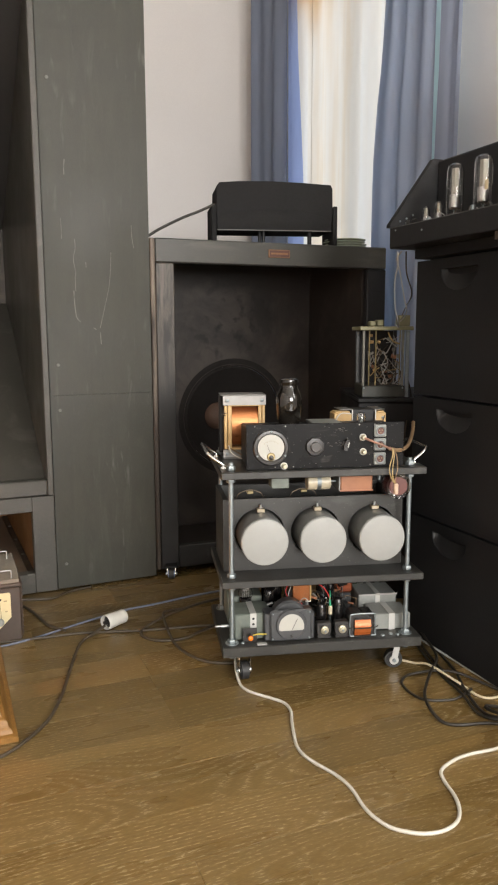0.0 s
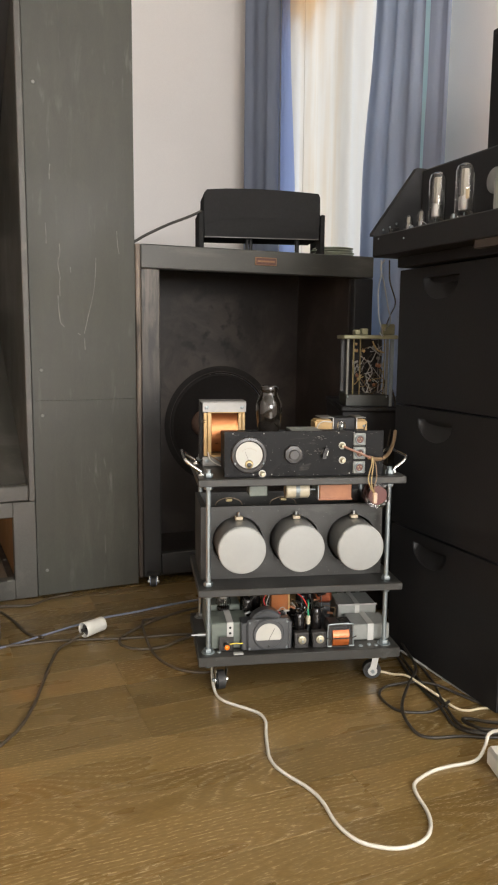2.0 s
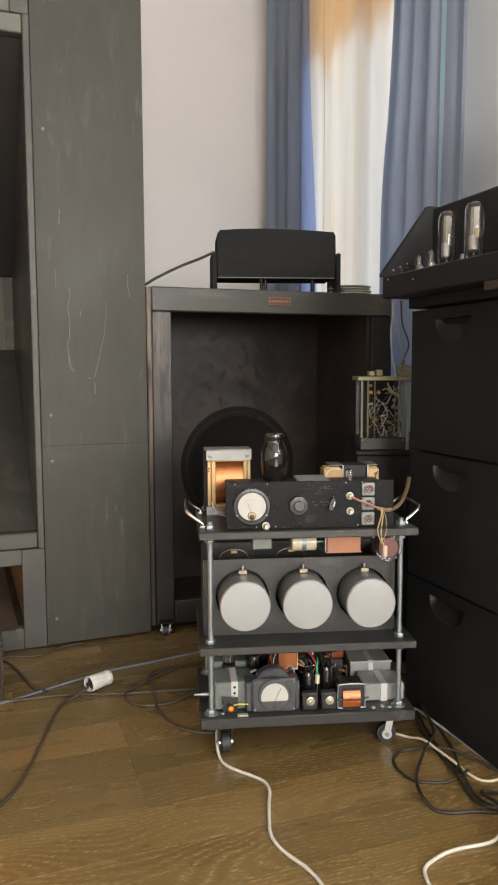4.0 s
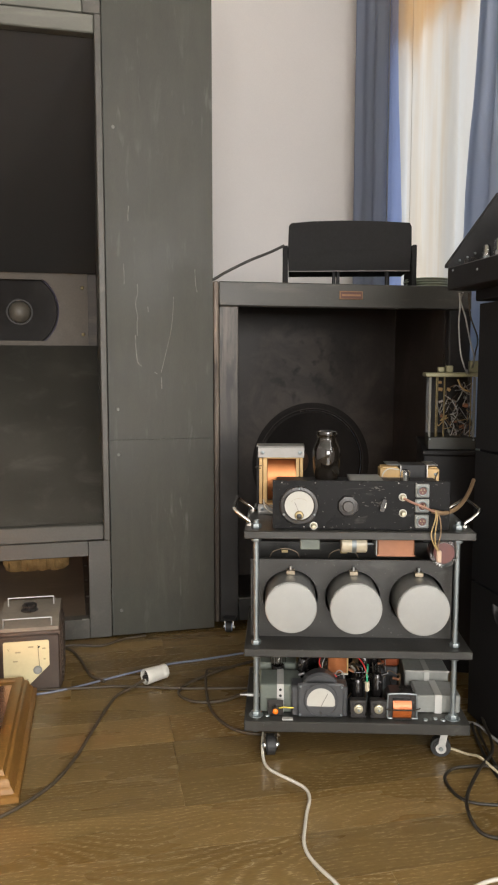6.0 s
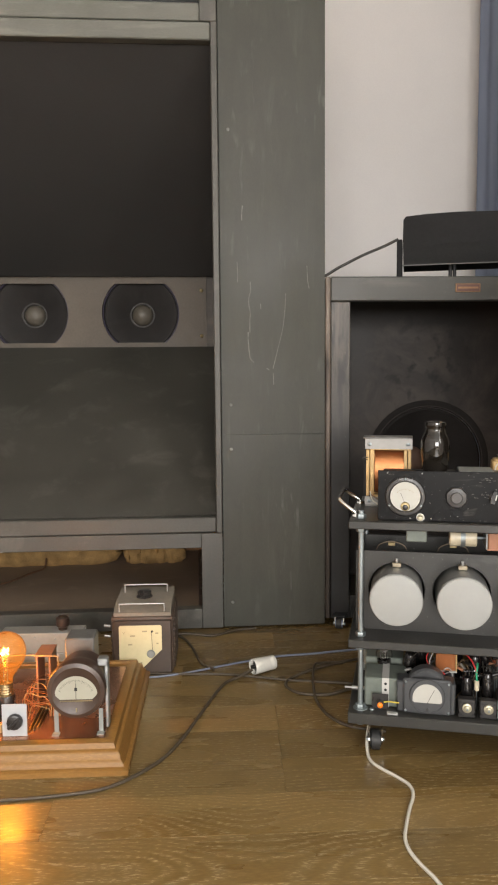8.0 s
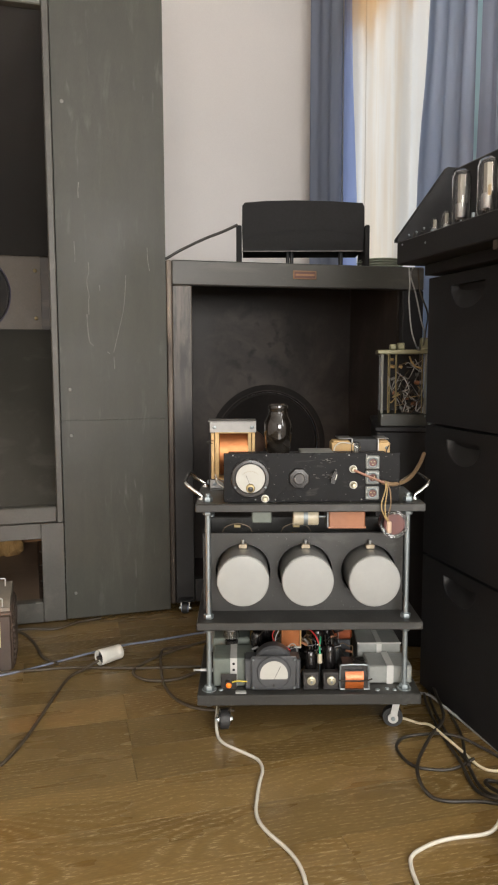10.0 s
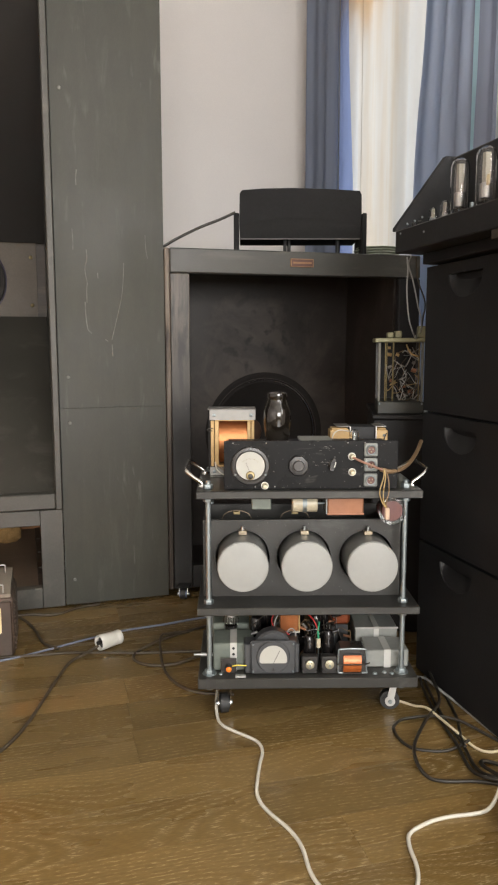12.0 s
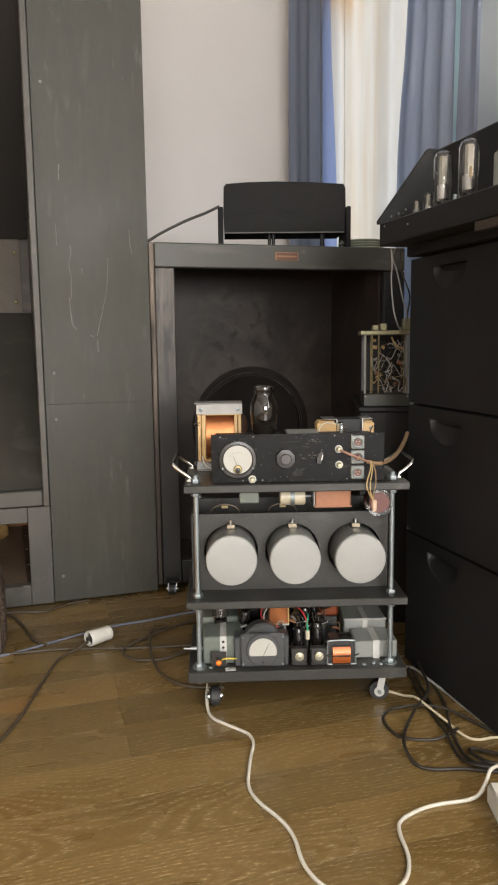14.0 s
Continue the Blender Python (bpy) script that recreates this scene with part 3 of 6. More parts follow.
def baffle_bm(x0, x1, holes, r, half, y0, y1):
    """A board with round openings whose top and bottom are cut straight."""
    bm = N()
    t = N()
    outer = [t.verts.new((x, 0, z)) for x, z in ((x0, BZ0), (x1, BZ0), (x1, BZ1), (x0, BZ1))]
    edges = [t.edges.new((outer[i], outer[(i + 1) % 4])) for i in range(4)]
    for cx, cz in holes:
        pts = []
        lim = math.asin(half / r)
        for k in range(15):
            a = -lim + 2 * lim * k / 14
            pts.append((cx + r * math.cos(a), cz + r * math.sin(a)))
        for k in range(15):
            a = math.pi - lim + 2 * lim * k / 14
            pts.append((cx + r * math.cos(a), cz + r * math.sin(a)))
        vs = [t.verts.new((x, 0, z)) for x, z in pts]
        edges += [t.edges.new((vs[i], vs[(i + 1) % len(vs)])) for i in range(len(vs))]
    bmesh.ops.triangle_fill(t, use_beauty=True, use_dissolve=False, edges=edges)
    ext = bmesh.ops.extrude_face_region(t, geom=t.faces[:])
    for v in ext["geom"]:
        if isinstance(v, bmesh.types.BMVert):
            v.co.y += y1 - y0
    for v in t.verts:
        v.co.y += y0
    bmesh.ops.recalc_face_normals(t, faces=t.faces[:])
    join(bm, t)
    return bm


part("baffle", baffle_bm(HX0 - 0.008, HX1 - 0.006, DR, 0.186, 0.141, BY, BY + 0.02), baffle_grey, horn, "grey driver board with cut round openings")
part("baffle_back", box(N(), HX0, HX1, BY + 0.021, BY + 0.026, BZ0 - 0.03, BZ0 + 0.008), horn_black, horn)
for x0, x1 in ((HX0 - 0.034, HX0 - 0.009), (HX1 - 0.005, HX1 + 0.034)):
    part("baffle_end", box(N(), x0, x1, BY + 0.01, BY + 0.02, BZ0, BZ1), brown_rail, horn)
cone_black = mat("cone_black", (0.024, 0.022, 0.021), 0.75, var=0.2, scale=20, fine=300, grain=0.3)
dome_grey = mat("dome_grey", (0.105, 0.093, 0.074), 0.45, var=0.1, scale=20)
rim_violet = mat("rim_violet", (0.045, 0.037, 0.062), 0.4, var=0.2)
for cx, cz in DR:
    d = part("driver", lathe(N(), [(0.195, 0.0), (0.195, 0.012), (0.180, 0.016), (0.178, 0.0)], 48, axis((cx, BY + 0.036, cz), (0, -1, 0))), rim_violet, horn, "black cone driver")
    part("cone", lathe(N(), [(0.18, 0.0), (0.172, 0.006), (0.160, 0.0), (0.12, -0.032), (0.045, -0.105), (0.045, -0.11), (0.18, -0.11)], 48, axis((cx, BY + 0.038, cz), (0, -1, 0))), cone_black, d)
    part("dome_ring", lathe(N(), [(0.0535, 0.0), (0.0545, 0.004), (0.060, 0.005), (0.066, 0.004), (0.067, -0.004)], 36, axis((cx, BY + 0.132, cz), (0, -1, 0))), mat("ring_grey", (0.028, 0.0255, 0.023), 0.6, var=0.15, scale=30), d)
    part("dome", lathe(N(), [(0.052, 0.0), (0.048, 0.012), (0.036, 0.026), (0.02, 0.034), (0, 0.037)], 32, axis((cx, BY + 0.138, cz), (0, -1, 0))), dome_grey, d, "grey dust dome")
screw_bm = lathe(N(), [(0, 0.003), (0.004, 0.0025), (0.0055, 0.001), (0.0058, 0)], 12)
screw = part("screw", screw_bm, mat("dull_screw", (0.20, 0.20, 0.185), 0.6, 0.6, var=0.25, scale=60), horn)
screw.matrix_basis = axis((0.583, 0.0, 1.631), (0, -1, 0))
for z in (0.755, 0.608, 0.09):
    same_part(screw, horn, axis((0.583, 0.0, z), (0, -1, 0)))
for z in (1.261, 1.043):
    part("baffle_screw", lathe(N(), [(0, 0.0042), (0.006, 0.0036), (0.0085, 0.0014), (0.009, 0)], 12, axis((0.500, BY, z), (0, -1, 0))), brass, horn, "brass screw")
for pts, r in (([(0.650, 1.154), (0.651, 1.125), (0.645, 1.10), (0.645, 1.081), (0.650, 1.05), (0.648, 1.033), (0.648, 0.99)], 0.0011), ([(0.642, 0.992), (0.643, 0.953), (0.646, 0.92), (0.649, 0.905), (0.660, 0.893)], 0.0014),
               ([(0.766, 1.116), (0.763, 1.061), (0.757, 1.01), (0.750, 0.978), (0.737, 0.927), (0.723, 0.872)], 0.0009), ([(0.7235, 0.859), (0.725, 0.820)], 0.0012), ([(0.702, 0.874), (0.711, 0.868)], 0.001),
               ([(0.627, 1.395), (0.6245, 1.37), (0.6245, 1.348)], 0.0012), ([(0.608, 1.216), (0.6095, 1.18), (0.609, 1.152)], 0.0009), ([(0.683, 1.083), (0.684, 1.066)], 0.0012), ([(0.836, 1.205), (0.838, 1.16), (0.843, 1.132)], 0.0008)):
    bm = tube(N(), [(x, 0.0, z) for x, z in pts], r * 1.35, 6, 6)
    for v in bm.verts:
        v.co.y *= 0.4
    part("paint_run", bm, pale_paint, horn, "thin dried drip of pale paint")
# lower bay: deep flat board, screwed strip, bare side and the felt lying at its back
part("bay_floor", box(N(), HX0, 0.468, 0.042, 0.95, 0.012, 0.045, bev=0.001), bay_grey, horn, "grimy grey-brown board inside the bay")
part("floor_strip", box(N(), 0.4685, 0.490, 0.042, 0.95, 0.012, 0.048, bev=0.001), brown_rail, horn, "dark screwed strip")
part("bay_side", box(N(), 0.4905, 0.508, 0.042, 0.95, 0.012, 0.36), bay_brown, horn, "bare brown side board")
part("bay_back", box(N(), HX0, 0.508, 0.951, 0.97, 0.012, 0.60), bay_brown, horn)
for y in (0.316, 0.532, 0.75):
    same_part(screw, horn, axis((0.479, y, 0.048), (0, 0, 1)) @ Matrix.Scale(1.2, 4))
part("chip", box(N(), 0.455, 0.478, -0.0045, 0.01, 0.0665, 0.0712, bev=0.001), pale_paint, horn, "chipped pale corner")
part("bay_lead", tube(N(), [(-0.175, 0.70, 0.085), (-0.18, 0.67, 0.0495), (-0.22, 0.60, 0.0490), (-0.29, 0.46, 0.0490), (-0.42, 0.36, 0.0490), (-0.58, 0.30, 0.0490)], 0.0038, 8, 6), mat("lead_brown", (0.09, 0.045, 0.022), 0.5), horn, "thin brown lead")


def felt_roll(bm, x0, x1, y, z, seed):
    rng = random.Random(seed)
    prof = []
    n = 34
    for k in range(n + 1):
        u = k / n
        r = 0.05 * (1 - (2 * u - 1) ** 8) ** 0.5 * (1 + 0.07 * math.sin(k * 0.9 + seed) + rng.uniform(-0.05, 0.05))
        prof.append((max(0.0, r), (x1 - x0) * u))
    lathe(bm, prof, 16, axis((x0, y, z), (1, 0, 0)) @ Matrix.Diagonal((1.0, 1.3, 1, 1)))
    for v in bm.verts:
        v.co += Vector((rng.uniform(-0.006, 0.006), rng.uniform(-0.005, 0.005), rng.uniform(-0.003, 0.003)))
    return bm


for x0, x1, sd in ((-0.66, 0.134, 1), (0.144, 0.415, 2)):
    part("felt_roll", felt_roll(N(), x0, x1, 0.76, 0.094, sd), wool, horn, "yellowish insulating felt roll")

# ---- the bass cabinet ----
bass = thing("bass_cabinet", "worn black open bass cabinet with a large woofer on castors", "loudspeaker", pose(0.897, 2.535, 0))
W, H0, H1, D = 0.918, 0.024, 1.17, 0.66
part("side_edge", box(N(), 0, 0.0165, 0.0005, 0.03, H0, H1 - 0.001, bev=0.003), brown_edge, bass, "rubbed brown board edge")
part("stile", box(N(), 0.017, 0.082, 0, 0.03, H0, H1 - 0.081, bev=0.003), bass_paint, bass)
part("stile", box(N(), W - 0.082, W, 0, 0.03, H0, H1 - 0.081, bev=0.004), black_paint, bass)
part("top_rail", box(N(), 0.017, W, 0, 0.03, H1 - 0.08, H1, bev=0.004), bass_rail, bass)
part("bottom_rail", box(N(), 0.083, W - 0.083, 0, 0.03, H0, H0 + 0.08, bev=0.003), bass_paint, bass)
part("side_board", box(N(), 0.001, 0.025, 0.031, D, H0, H1 - 0.026), bass_inner, bass)
part("side_board", box(N(), W - 0.025, W - 0.001, 0.031, D, H0, H1 - 0.026), bass_inner, bass)
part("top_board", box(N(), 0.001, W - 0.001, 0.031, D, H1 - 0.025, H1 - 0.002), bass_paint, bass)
part("bottom_board", box(N(), 0.026, W - 0.026, 0.031, D, H0, H0 + 0.024), bass_inner, bass)
part("inner_side", box(N(), 0.83, 0.85, 0.031, 0.46, H0 + 0.025, H1 - 0.026), bass_inner, bass)
part("inner_side", box(N(), 0.06, 0.08, 0.031, 0.46, H0 + 0.025, H1 - 0.026), bass_inner, bass)
WC = (0.476, 0.500)
black_matt = mat("black_matt", (0.0165, 0.0142, 0.0132), 0.75, var=0.25, scale=9, spec=0.12)
bm = N()
t = N()
outer = [t.verts.new((x, 0, z)) for x, z in ((0.08, H0 + 0.025), (0.83, H0 + 0.025), (0.83, H1 - 0.026), (0.08, H1 - 0.026))]
edges = [t.edges.new((outer[i], outer[(i + 1) % 4])) for i in range(4)]
vs = [t.verts.new((WC[0] + 0.222 * math.cos(k * math.pi / 24), 0, WC[1] + 0.222 * math.sin(k * math.pi / 24))) for k in range(48)]
edges += [t.edges.new((vs[i], vs[(i + 1) % 48])) for i in range(48)]
bmesh.ops.triangle_fill(t, use_beauty=True, use_dissolve=False, edges=edges)
ext = bmesh.ops.extrude_face_region(t, geom=t.faces[:])
for v in ext["geom"]:
    if isinstance(v, bmesh.types.BMVert):
        v.co.y += 0.02
for v in t.verts:
    v.co.y += 0.465
bmesh.ops.recalc_face_normals(t, faces=t.faces[:])
join(bm, t)
part("woofer_board", bm, bass_inner, bass)
wf = part("woofer", lathe(N(), [(0.247, -0.002), (0.247, 0.001), (0.244, 0.0016), (0.226, 0.0012), (0.216, -0.006)], 56, axis((WC[0], 0.4648, WC[1]), (0, -1, 0))), black_matt, bass, "large black woofer")
part("cone", lathe(N(), [(0.2155, -0.006), (0.207, -0.003), (0.196, -0.010), (0.07, -0.10), (0.0, -0.105)], 56, axis((WC[0], 0.468, WC[1]), (0, -1, 0))), black_matt, wf)
part("dust_cap", lathe(N(), [(0.058, 0.0), (0.048, 0.016), (0.028, 0.026), (0, 0.03)], 36, axis((WC[0] - 0.05, 0.532, WC[1]), (0, -1, 0))), mat("brown_paper", (0.075, 0.04, 0.025), 0.7), wf, "brown paper dust cap")
badge = part("badge", box(N(), 0.429, 0.512, -0.004, 0, 1.118, 1.146, bev=0.001), mat("dull_brass", (0.26, 0.15, 0.08), 0.45, 0.6), bass, "small red and brass maker's plate")
part("badge_field", box(N(), 0.433, 0.508, -0.0055, -0.0041, 1.121, 1.143), mat("dull_red", (0.09, 0.035, 0.026), 0.5), badge)
part("badge_bar", box(N(), 0.437, 0.504, -0.0062, -0.0056, 1.129, 1.135), mat("dull_brass", (0.26, 0.15, 0.08), 0.45, 0.6), badge)


def castor(parent, x, y, r, z_top, turn, wheel_mat, name="castor", fork_mat=None, plate_mat=None):
    m = pose(x, y, 0, 0, 0, turn)
    c = part(name, box(N(), -0.022, 0.022, -0.022, 0.022, z_top - 0.004, z_top, bev=0.001), plate_mat or zinc, parent)
    c.matrix_basis = m
    bm = N()
    for x0, x1 in ((-0.0152, -0.0132), (0.0132, 0.0152)):
        prism(bm, [(-0.006, z_top - 0.005), (0.010, z_top - 0.005), (0.020, r), (0.004, r)], x0, x1, "yz")
        xd = x0 - 0.0006 if x0 < 0 else x0
        lathe(bm, [(0.0055, 0), (r * 0.52, 0), (r * 0.52, 0.0026), (0.0055, 0.0026), (0.0055, 0)], 24, axis((xd, 0.012, r), (1, 0, 0)))
    part("fork", bm, fork_mat or zinc, c)
    w = part("wheel", lathe(N(), [(0, -0.011), (r * 0.55, -0.011), (r * 0.62, -0.009), (r, -0.009), (r, 0.009), (r * 0.62, 0.009), (r * 0.55, 0.011), (0, 0.011)], 28, axis((0, 0.012, r), (1, 0, 0))), rubber, c)
    part("hub", lathe(N(), [(0, -0.0118), (r * 0.72, -0.0118), (r * 0.72, 0.0118), (0, 0.0118)], 24, axis((0, 0.012, r), (1, 0, 0))), wheel_mat, w)
    part("axle", cyl(N(), (-0.02, 0.012, r), (0.02, 0.012, r), 0.0045, 10), zinc, c)
    return c


blue_hub = mat("blue_hub", (0.22, 0.28, 0.42), 0.35, var=0.1)
for x in (0.046, W - 0.046):
    castor(bass, x, -0.0225, 0.018, 0.046, 160, blue_hub, fork_mat=chrome, plate_mat=black_paint)
    castor(bass, x, D - 0.06, 0.009, H0 - 0.001, 160, blue_hub, fork_mat=chrome, plate_mat=black_paint)

# ---- stack of three black cabinets ----
ZS = (0.004, 0.356, 0.688, 1.048)


def stack_cabinet(z0, z1, y0):
    c = thing("black_cabinet", "black box cabinet with a curved recessed grip, stacked with others", "cabinet", pose(1.432, y0, z0), "stacked black cabinets")
    w, d, h = 0.62, 1.785 - y0, z1 - z0
    bm = N()
    box(bm, 0.02, w, 0.0, d, 0.0, h - 0.002, bev=0.005)
    part("body", bm, black_cab, c)
    # side board with a grip cut into it
    gy, gz, gw, gh = 1.61 - y0, h - 0.03, 0.072, 0.056
    t = N()
    outer = [t.verts.new((0, y, z)) for y, z in ((0, 0.003), (d, 0.003), (d, h - 0.004), (0, h - 0.004))]
    edges = [t.edges.new((outer[i], outer[(i + 1) % 4])) for i in range(4)]
    pts = [(gy + gw * math.cos(a), gz - gh * math.sin(a) ** 0.8) for a in (math.pi * k / 16 for k in range(17))]
    vs = [t.verts.new((0, y, z)) for y, z in pts]
    edges += [t.edges.new((vs[i], vs[(i + 1) % len(vs)])) for i in range(len(vs))]
    bmesh.ops.triangle_fill(t, use_beauty=True, use_dissolve=False, edges=edges)
    ext = bmesh.ops.extrude_face_region(t, geom=t.faces[:])
    for v in ext["geom"]:
        if isinstance(v, bmesh.types.BMVert):
            v.co.x += 0.0195
    bmesh.ops.recalc_face_normals(t, faces=t.faces[:])
    bm = N()
    join(bm, t)
    part("side_board", bm, black_cab, c)
    # grip dish: a sloping lip inside the opening
    bm = N()
    t = N()
    a_row = [t.verts.new((0.003, gy + gw * 0.99 * math.cos(a), gz - gh * math.sin(a) ** 0.8)) for a in (math.pi * k / 16 for k in range(17))]
    b_row = [t.verts.new((0.019, gy + gw * 0.95 * math.cos(a), gz - gh * 0.28 * math.sin(a) ** 0.8)) for a in (math.pi * k / 16 for k in range(17))]
    for k in range(16):
        t.faces.new((a_row[k], a_row[k + 1], b_row[k + 1], b_row[k]))
    join(bm, t)
    part("grip", bm, grip_black, c, "smooth curved grip")
    return c


grip_black = mat("grip_black", (0.014, 0.0135, 0.014), 0.45, var=0.2)
for a, b, y0 in zip(ZS, ZS[1:], (1.333, 1.352, 1.377)):
    stack_cabinet(a, b, y0)

# ---- trolley ----
TROLLEY = pose(0.818, 1.658, 0, 0, 0, -14.3)
DW, DD = 0.5, 0.30
trolley = thing("equipment_trolley", "three-deck dark grey trolley on zinc threaded rods and small castors", "trolley", TROLLEY)
for z0, z1 in ((0.081, 0.106), (0.254, 0.272), (0.519, 0.537)):
    part("deck", box(N(), 0, DW, 0, DD, z0, z1, bev=0.002), deck_paint, trolley)


def threaded_rod(x, y, top):
    bm = N()
    prof, z, k = [(0, 0.068), (0.0052, 0.068)], 0.07, 0
    while z < top:
        prof.append((0.0062 if k % 2 else 0.0058, z))
        z += 0.0016
        k += 1
    prof += [(0.0052, top), (0, top)]
    return part("threaded_rod", lathe(bm, prof, 12, Matrix.Translation((x, y, 0))), zinc, trolley)


nut = None
for x in (0.026, 0.467):
    for y in (0.03, 0.265):
        rod = threaded_rod(x, y, 0.556)
        for z in (0.070, 0.1065, 0.243, 0.2725, 0.508, 0.5375):
            n = part("nut", lathe(N(), [(0.0062, 0), (0.0105, 0), (0.0115, 0.0015), (0.0115, 0.0085), (0.0105, 0.0105), (0.0062, 0.0105)], 6, Matrix.Translation((x, y, z))), zinc, trolley)
        part("washer", lathe(N(), [(0.007, 0), (0.0165, 0), (0.0165, 0.002), (0.007, 0.002)], 24, Matrix.Translation((x, y, 0.1061))), zinc, trolley)
for sx, x in ((-1, 0.012), (1, DW - 0.012)):
    h = part("handle", tube(N(), [(x, 0.06, 0.541), (x + sx * 0.002, 0.06, 0.546), (x + sx * 0.020, 0.062, 0.558), (x + sx * 0.036, 0.07, 0.571), (x + sx * 0.038, 0.09, 0.574),
                                (x + sx * 0.038, 0.2, 0.574), (x + sx * 0.036, 0.22, 0.571), (x + sx * 0.020, 0.228, 0.558), (x + sx * 0.002, 0.23, 0.546), (x, 0.23, 0.541)], 0.0044, 10, 4), chrome, trolley, "chrome carrying handle")
    for y in (0.06, 0.23):
        part("foot", lathe(N(), [(0, 0.0045), (0.009, 0.0045), (0.011, 0.0), (0, 0)], 16, Matrix.Translation((x, y, 0.5372))), chrome, h)
for x, y, turn in ((0.06, 0.045, 8), (0.462, 0.066, 84), (0.06, 0.25, 20), (0.452, 0.25, 80)):
    castor(trolley, x, y, 0.0228, 0.0805, turn, rubber, fork_mat=fork_white if x > 0.3 else chrome)

# capacitor box on the middle deck
capbox = thing("capacitor_box", "dark grey box holding three fat capacitors with white ends", "capacitor box", TROLLEY @ pose(0, 0, 0.2725))
bx0, bx1, bz = 0.012, 0.469, 0.182
t = N()
outer = [t.verts.new((x, 0, z)) for x, z in ((bx0, 0), (bx1, 0), (bx1, bz), (bx0, bz))]
edges = [t.edges.new((outer[i], outer[(i + 1) % 4])) for i in range(4)]
CAPS = ((0.103, 0.094), (0.245, 0.0935), (0.391, 0.092))
for cx, cz in CAPS:
    vs = [t.verts.new((cx + 0.063 * math.cos(k * math.pi / 20), 0, cz + 0.063 * math.sin(k * math.pi / 20))) for k in range(40)]
    edges += [t.edges.new((vs[i], vs[(i + 1) % 40])) for i in range(40)]
bmesh.ops.triangle_fill(t, use_beauty=True, use_dissolve=False, edges=edges)
ext = bmesh.ops.extrude_face_region(t, geom=t.faces[:])
for v in ext["geom"]:
    if isinstance(v, bmesh.types.BMVert):
        v.co.y += 0.012
for v in t.verts:
    v.co.y += 0.08
bmesh.ops.recalc_face_normals(t, faces=t.faces[:])
bm = N()
join(bm, t)
part("front_panel", bm, deck_paint, capbox)
part("side_panel", box(N(), bx0, bx0 + 0.012, 0.0925, 0.25, 0, bz), deck_paint, capbox)
part("side_panel", box(N(), bx1 - 0.012, bx1, 0.0925, 0.25, 0, bz), deck_paint, capbox)
part("back_panel", box(N(), bx0, bx1, 0.2505, 0.262, 0, bz), deck_paint, capbox)
sleeve = mat("sleeve", (0.15, 0.152, 0.145), 0.38, 0.1, var=0.25, scale=14)
for cx, cz in CAPS:
    c = part("capacitor", lathe(N(), [(0, 0.0), (0.0555, 0.0), (0.0575, 0.003), (0.0575, 0.21), (0.05, 0.214), (0, 0.214)], 48, axis((cx, 0.212, cz), (0, -1, 0))), sleeve, capbox, "fat dark capacitor with white end")
    part("end_disc", lathe(N(), [(0, 0.0022), (0.052, 0.0022), (0.0555, 0.001), (0.0568, -0.002)], 48, axis((cx, -0.0022, cz), (0, -1, 0))), white_card, c, "matt white end disc")
    te = part("terminal", box(N(), cx - 0.0095, cx + 0.0095, 0.058, 0.074, cz + 0.0577, cz + 0.067, bev=0.001), mat("dull_solder", (0.34, 0.29, 0.21), 0.42, 0.7, var=0.2, scale=60), c, "dull brass terminal lug")
    part("stud", cyl(N(), (cx, 0.066, cz + 0.067), (cx, 0.066, cz + 0.076), 0.003, 10), dull_steel, te)

# ---- on the bass cabinet ----
hood = thing("power_amplifier", "black hooded amplifier on short legs on the bass cabinet", "amplifier", pose(1.1616, 2.665, 1.1705, 0, 0, -14.5) @ Matrix.Diagonal((1.02, 1.0, 1.0, 1)))
bm = N()
prof = [(0.022, 0.036), (0.45 - 0.022 + 0.006, 0.036), (0.438, 0.12), (0.437, 0.178), (0.430, 0.190), (0.32, 0.196), (0.2, 0.199), (0.1, 0.197), (0.030, 0.192), (0.021, 0.182), (0.0195, 0.12)]
prism(bm, [(a, 0.0555 + (b - 0.036) * 1.045) for a, b in prof], 0.012, 0.20, "xz")
part("hood", bm, hood_black, hood, "matt black hood with rounded top")
bm = N()
t = N()
rows = []
for j in range(7):
    v = j / 6
    row = []
    for i in range(25):
        u = i / 24
        arch = math.sin(math.pi * u) ** 0.6
        z = 0.0555 + v * (0.035 + 0.035 * arch)
        row.append(t.verts.new((0.022 + 0.41 * u, 0.0115 - 0.012 * arch * math.sin(math.pi * (0.15 + 0.75 * v)), z)))
    rows.append(row)
for a, b in zip(rows, rows[1:]):
    for i in range(24):
        t.faces.new((a[i], a[i + 1], b[i + 1], b[i])).smooth = True
join(bm, t)
part("front_bulge", bm, hood_black, hood)
for x0, x1 in ((0.0, 0.0185), (0.4395, 0.4555)):
    part("cheek", box(N(), x0, x1, 0.006, 0.18, 0.0, 0.1415, bev=0.003), hood_black, hood)
part("bottom_strip", box(N(), 0.02, 0.434, 0.008, 0.016, 0.0515, 0.055), grey_frame, hood)
for x in (0.178, 0.192, 0.362):
    part("leg", cyl(N(), (x, 0.05, 0), (x, 0.05, 0.0555), 0.006 if x < 0.3 else 0.008, 14), black_paint, hood)
part("hood_wire", tube(N(), [(0.26, 0.1, 0.003), (0.30, 0.12, 0.012), (0.33, 0.1, 0.004), (0.36, 0.13, 0.016), (0.40, 0.11, 0.004)], 0.0018, 6, 5), white_cable, hood)

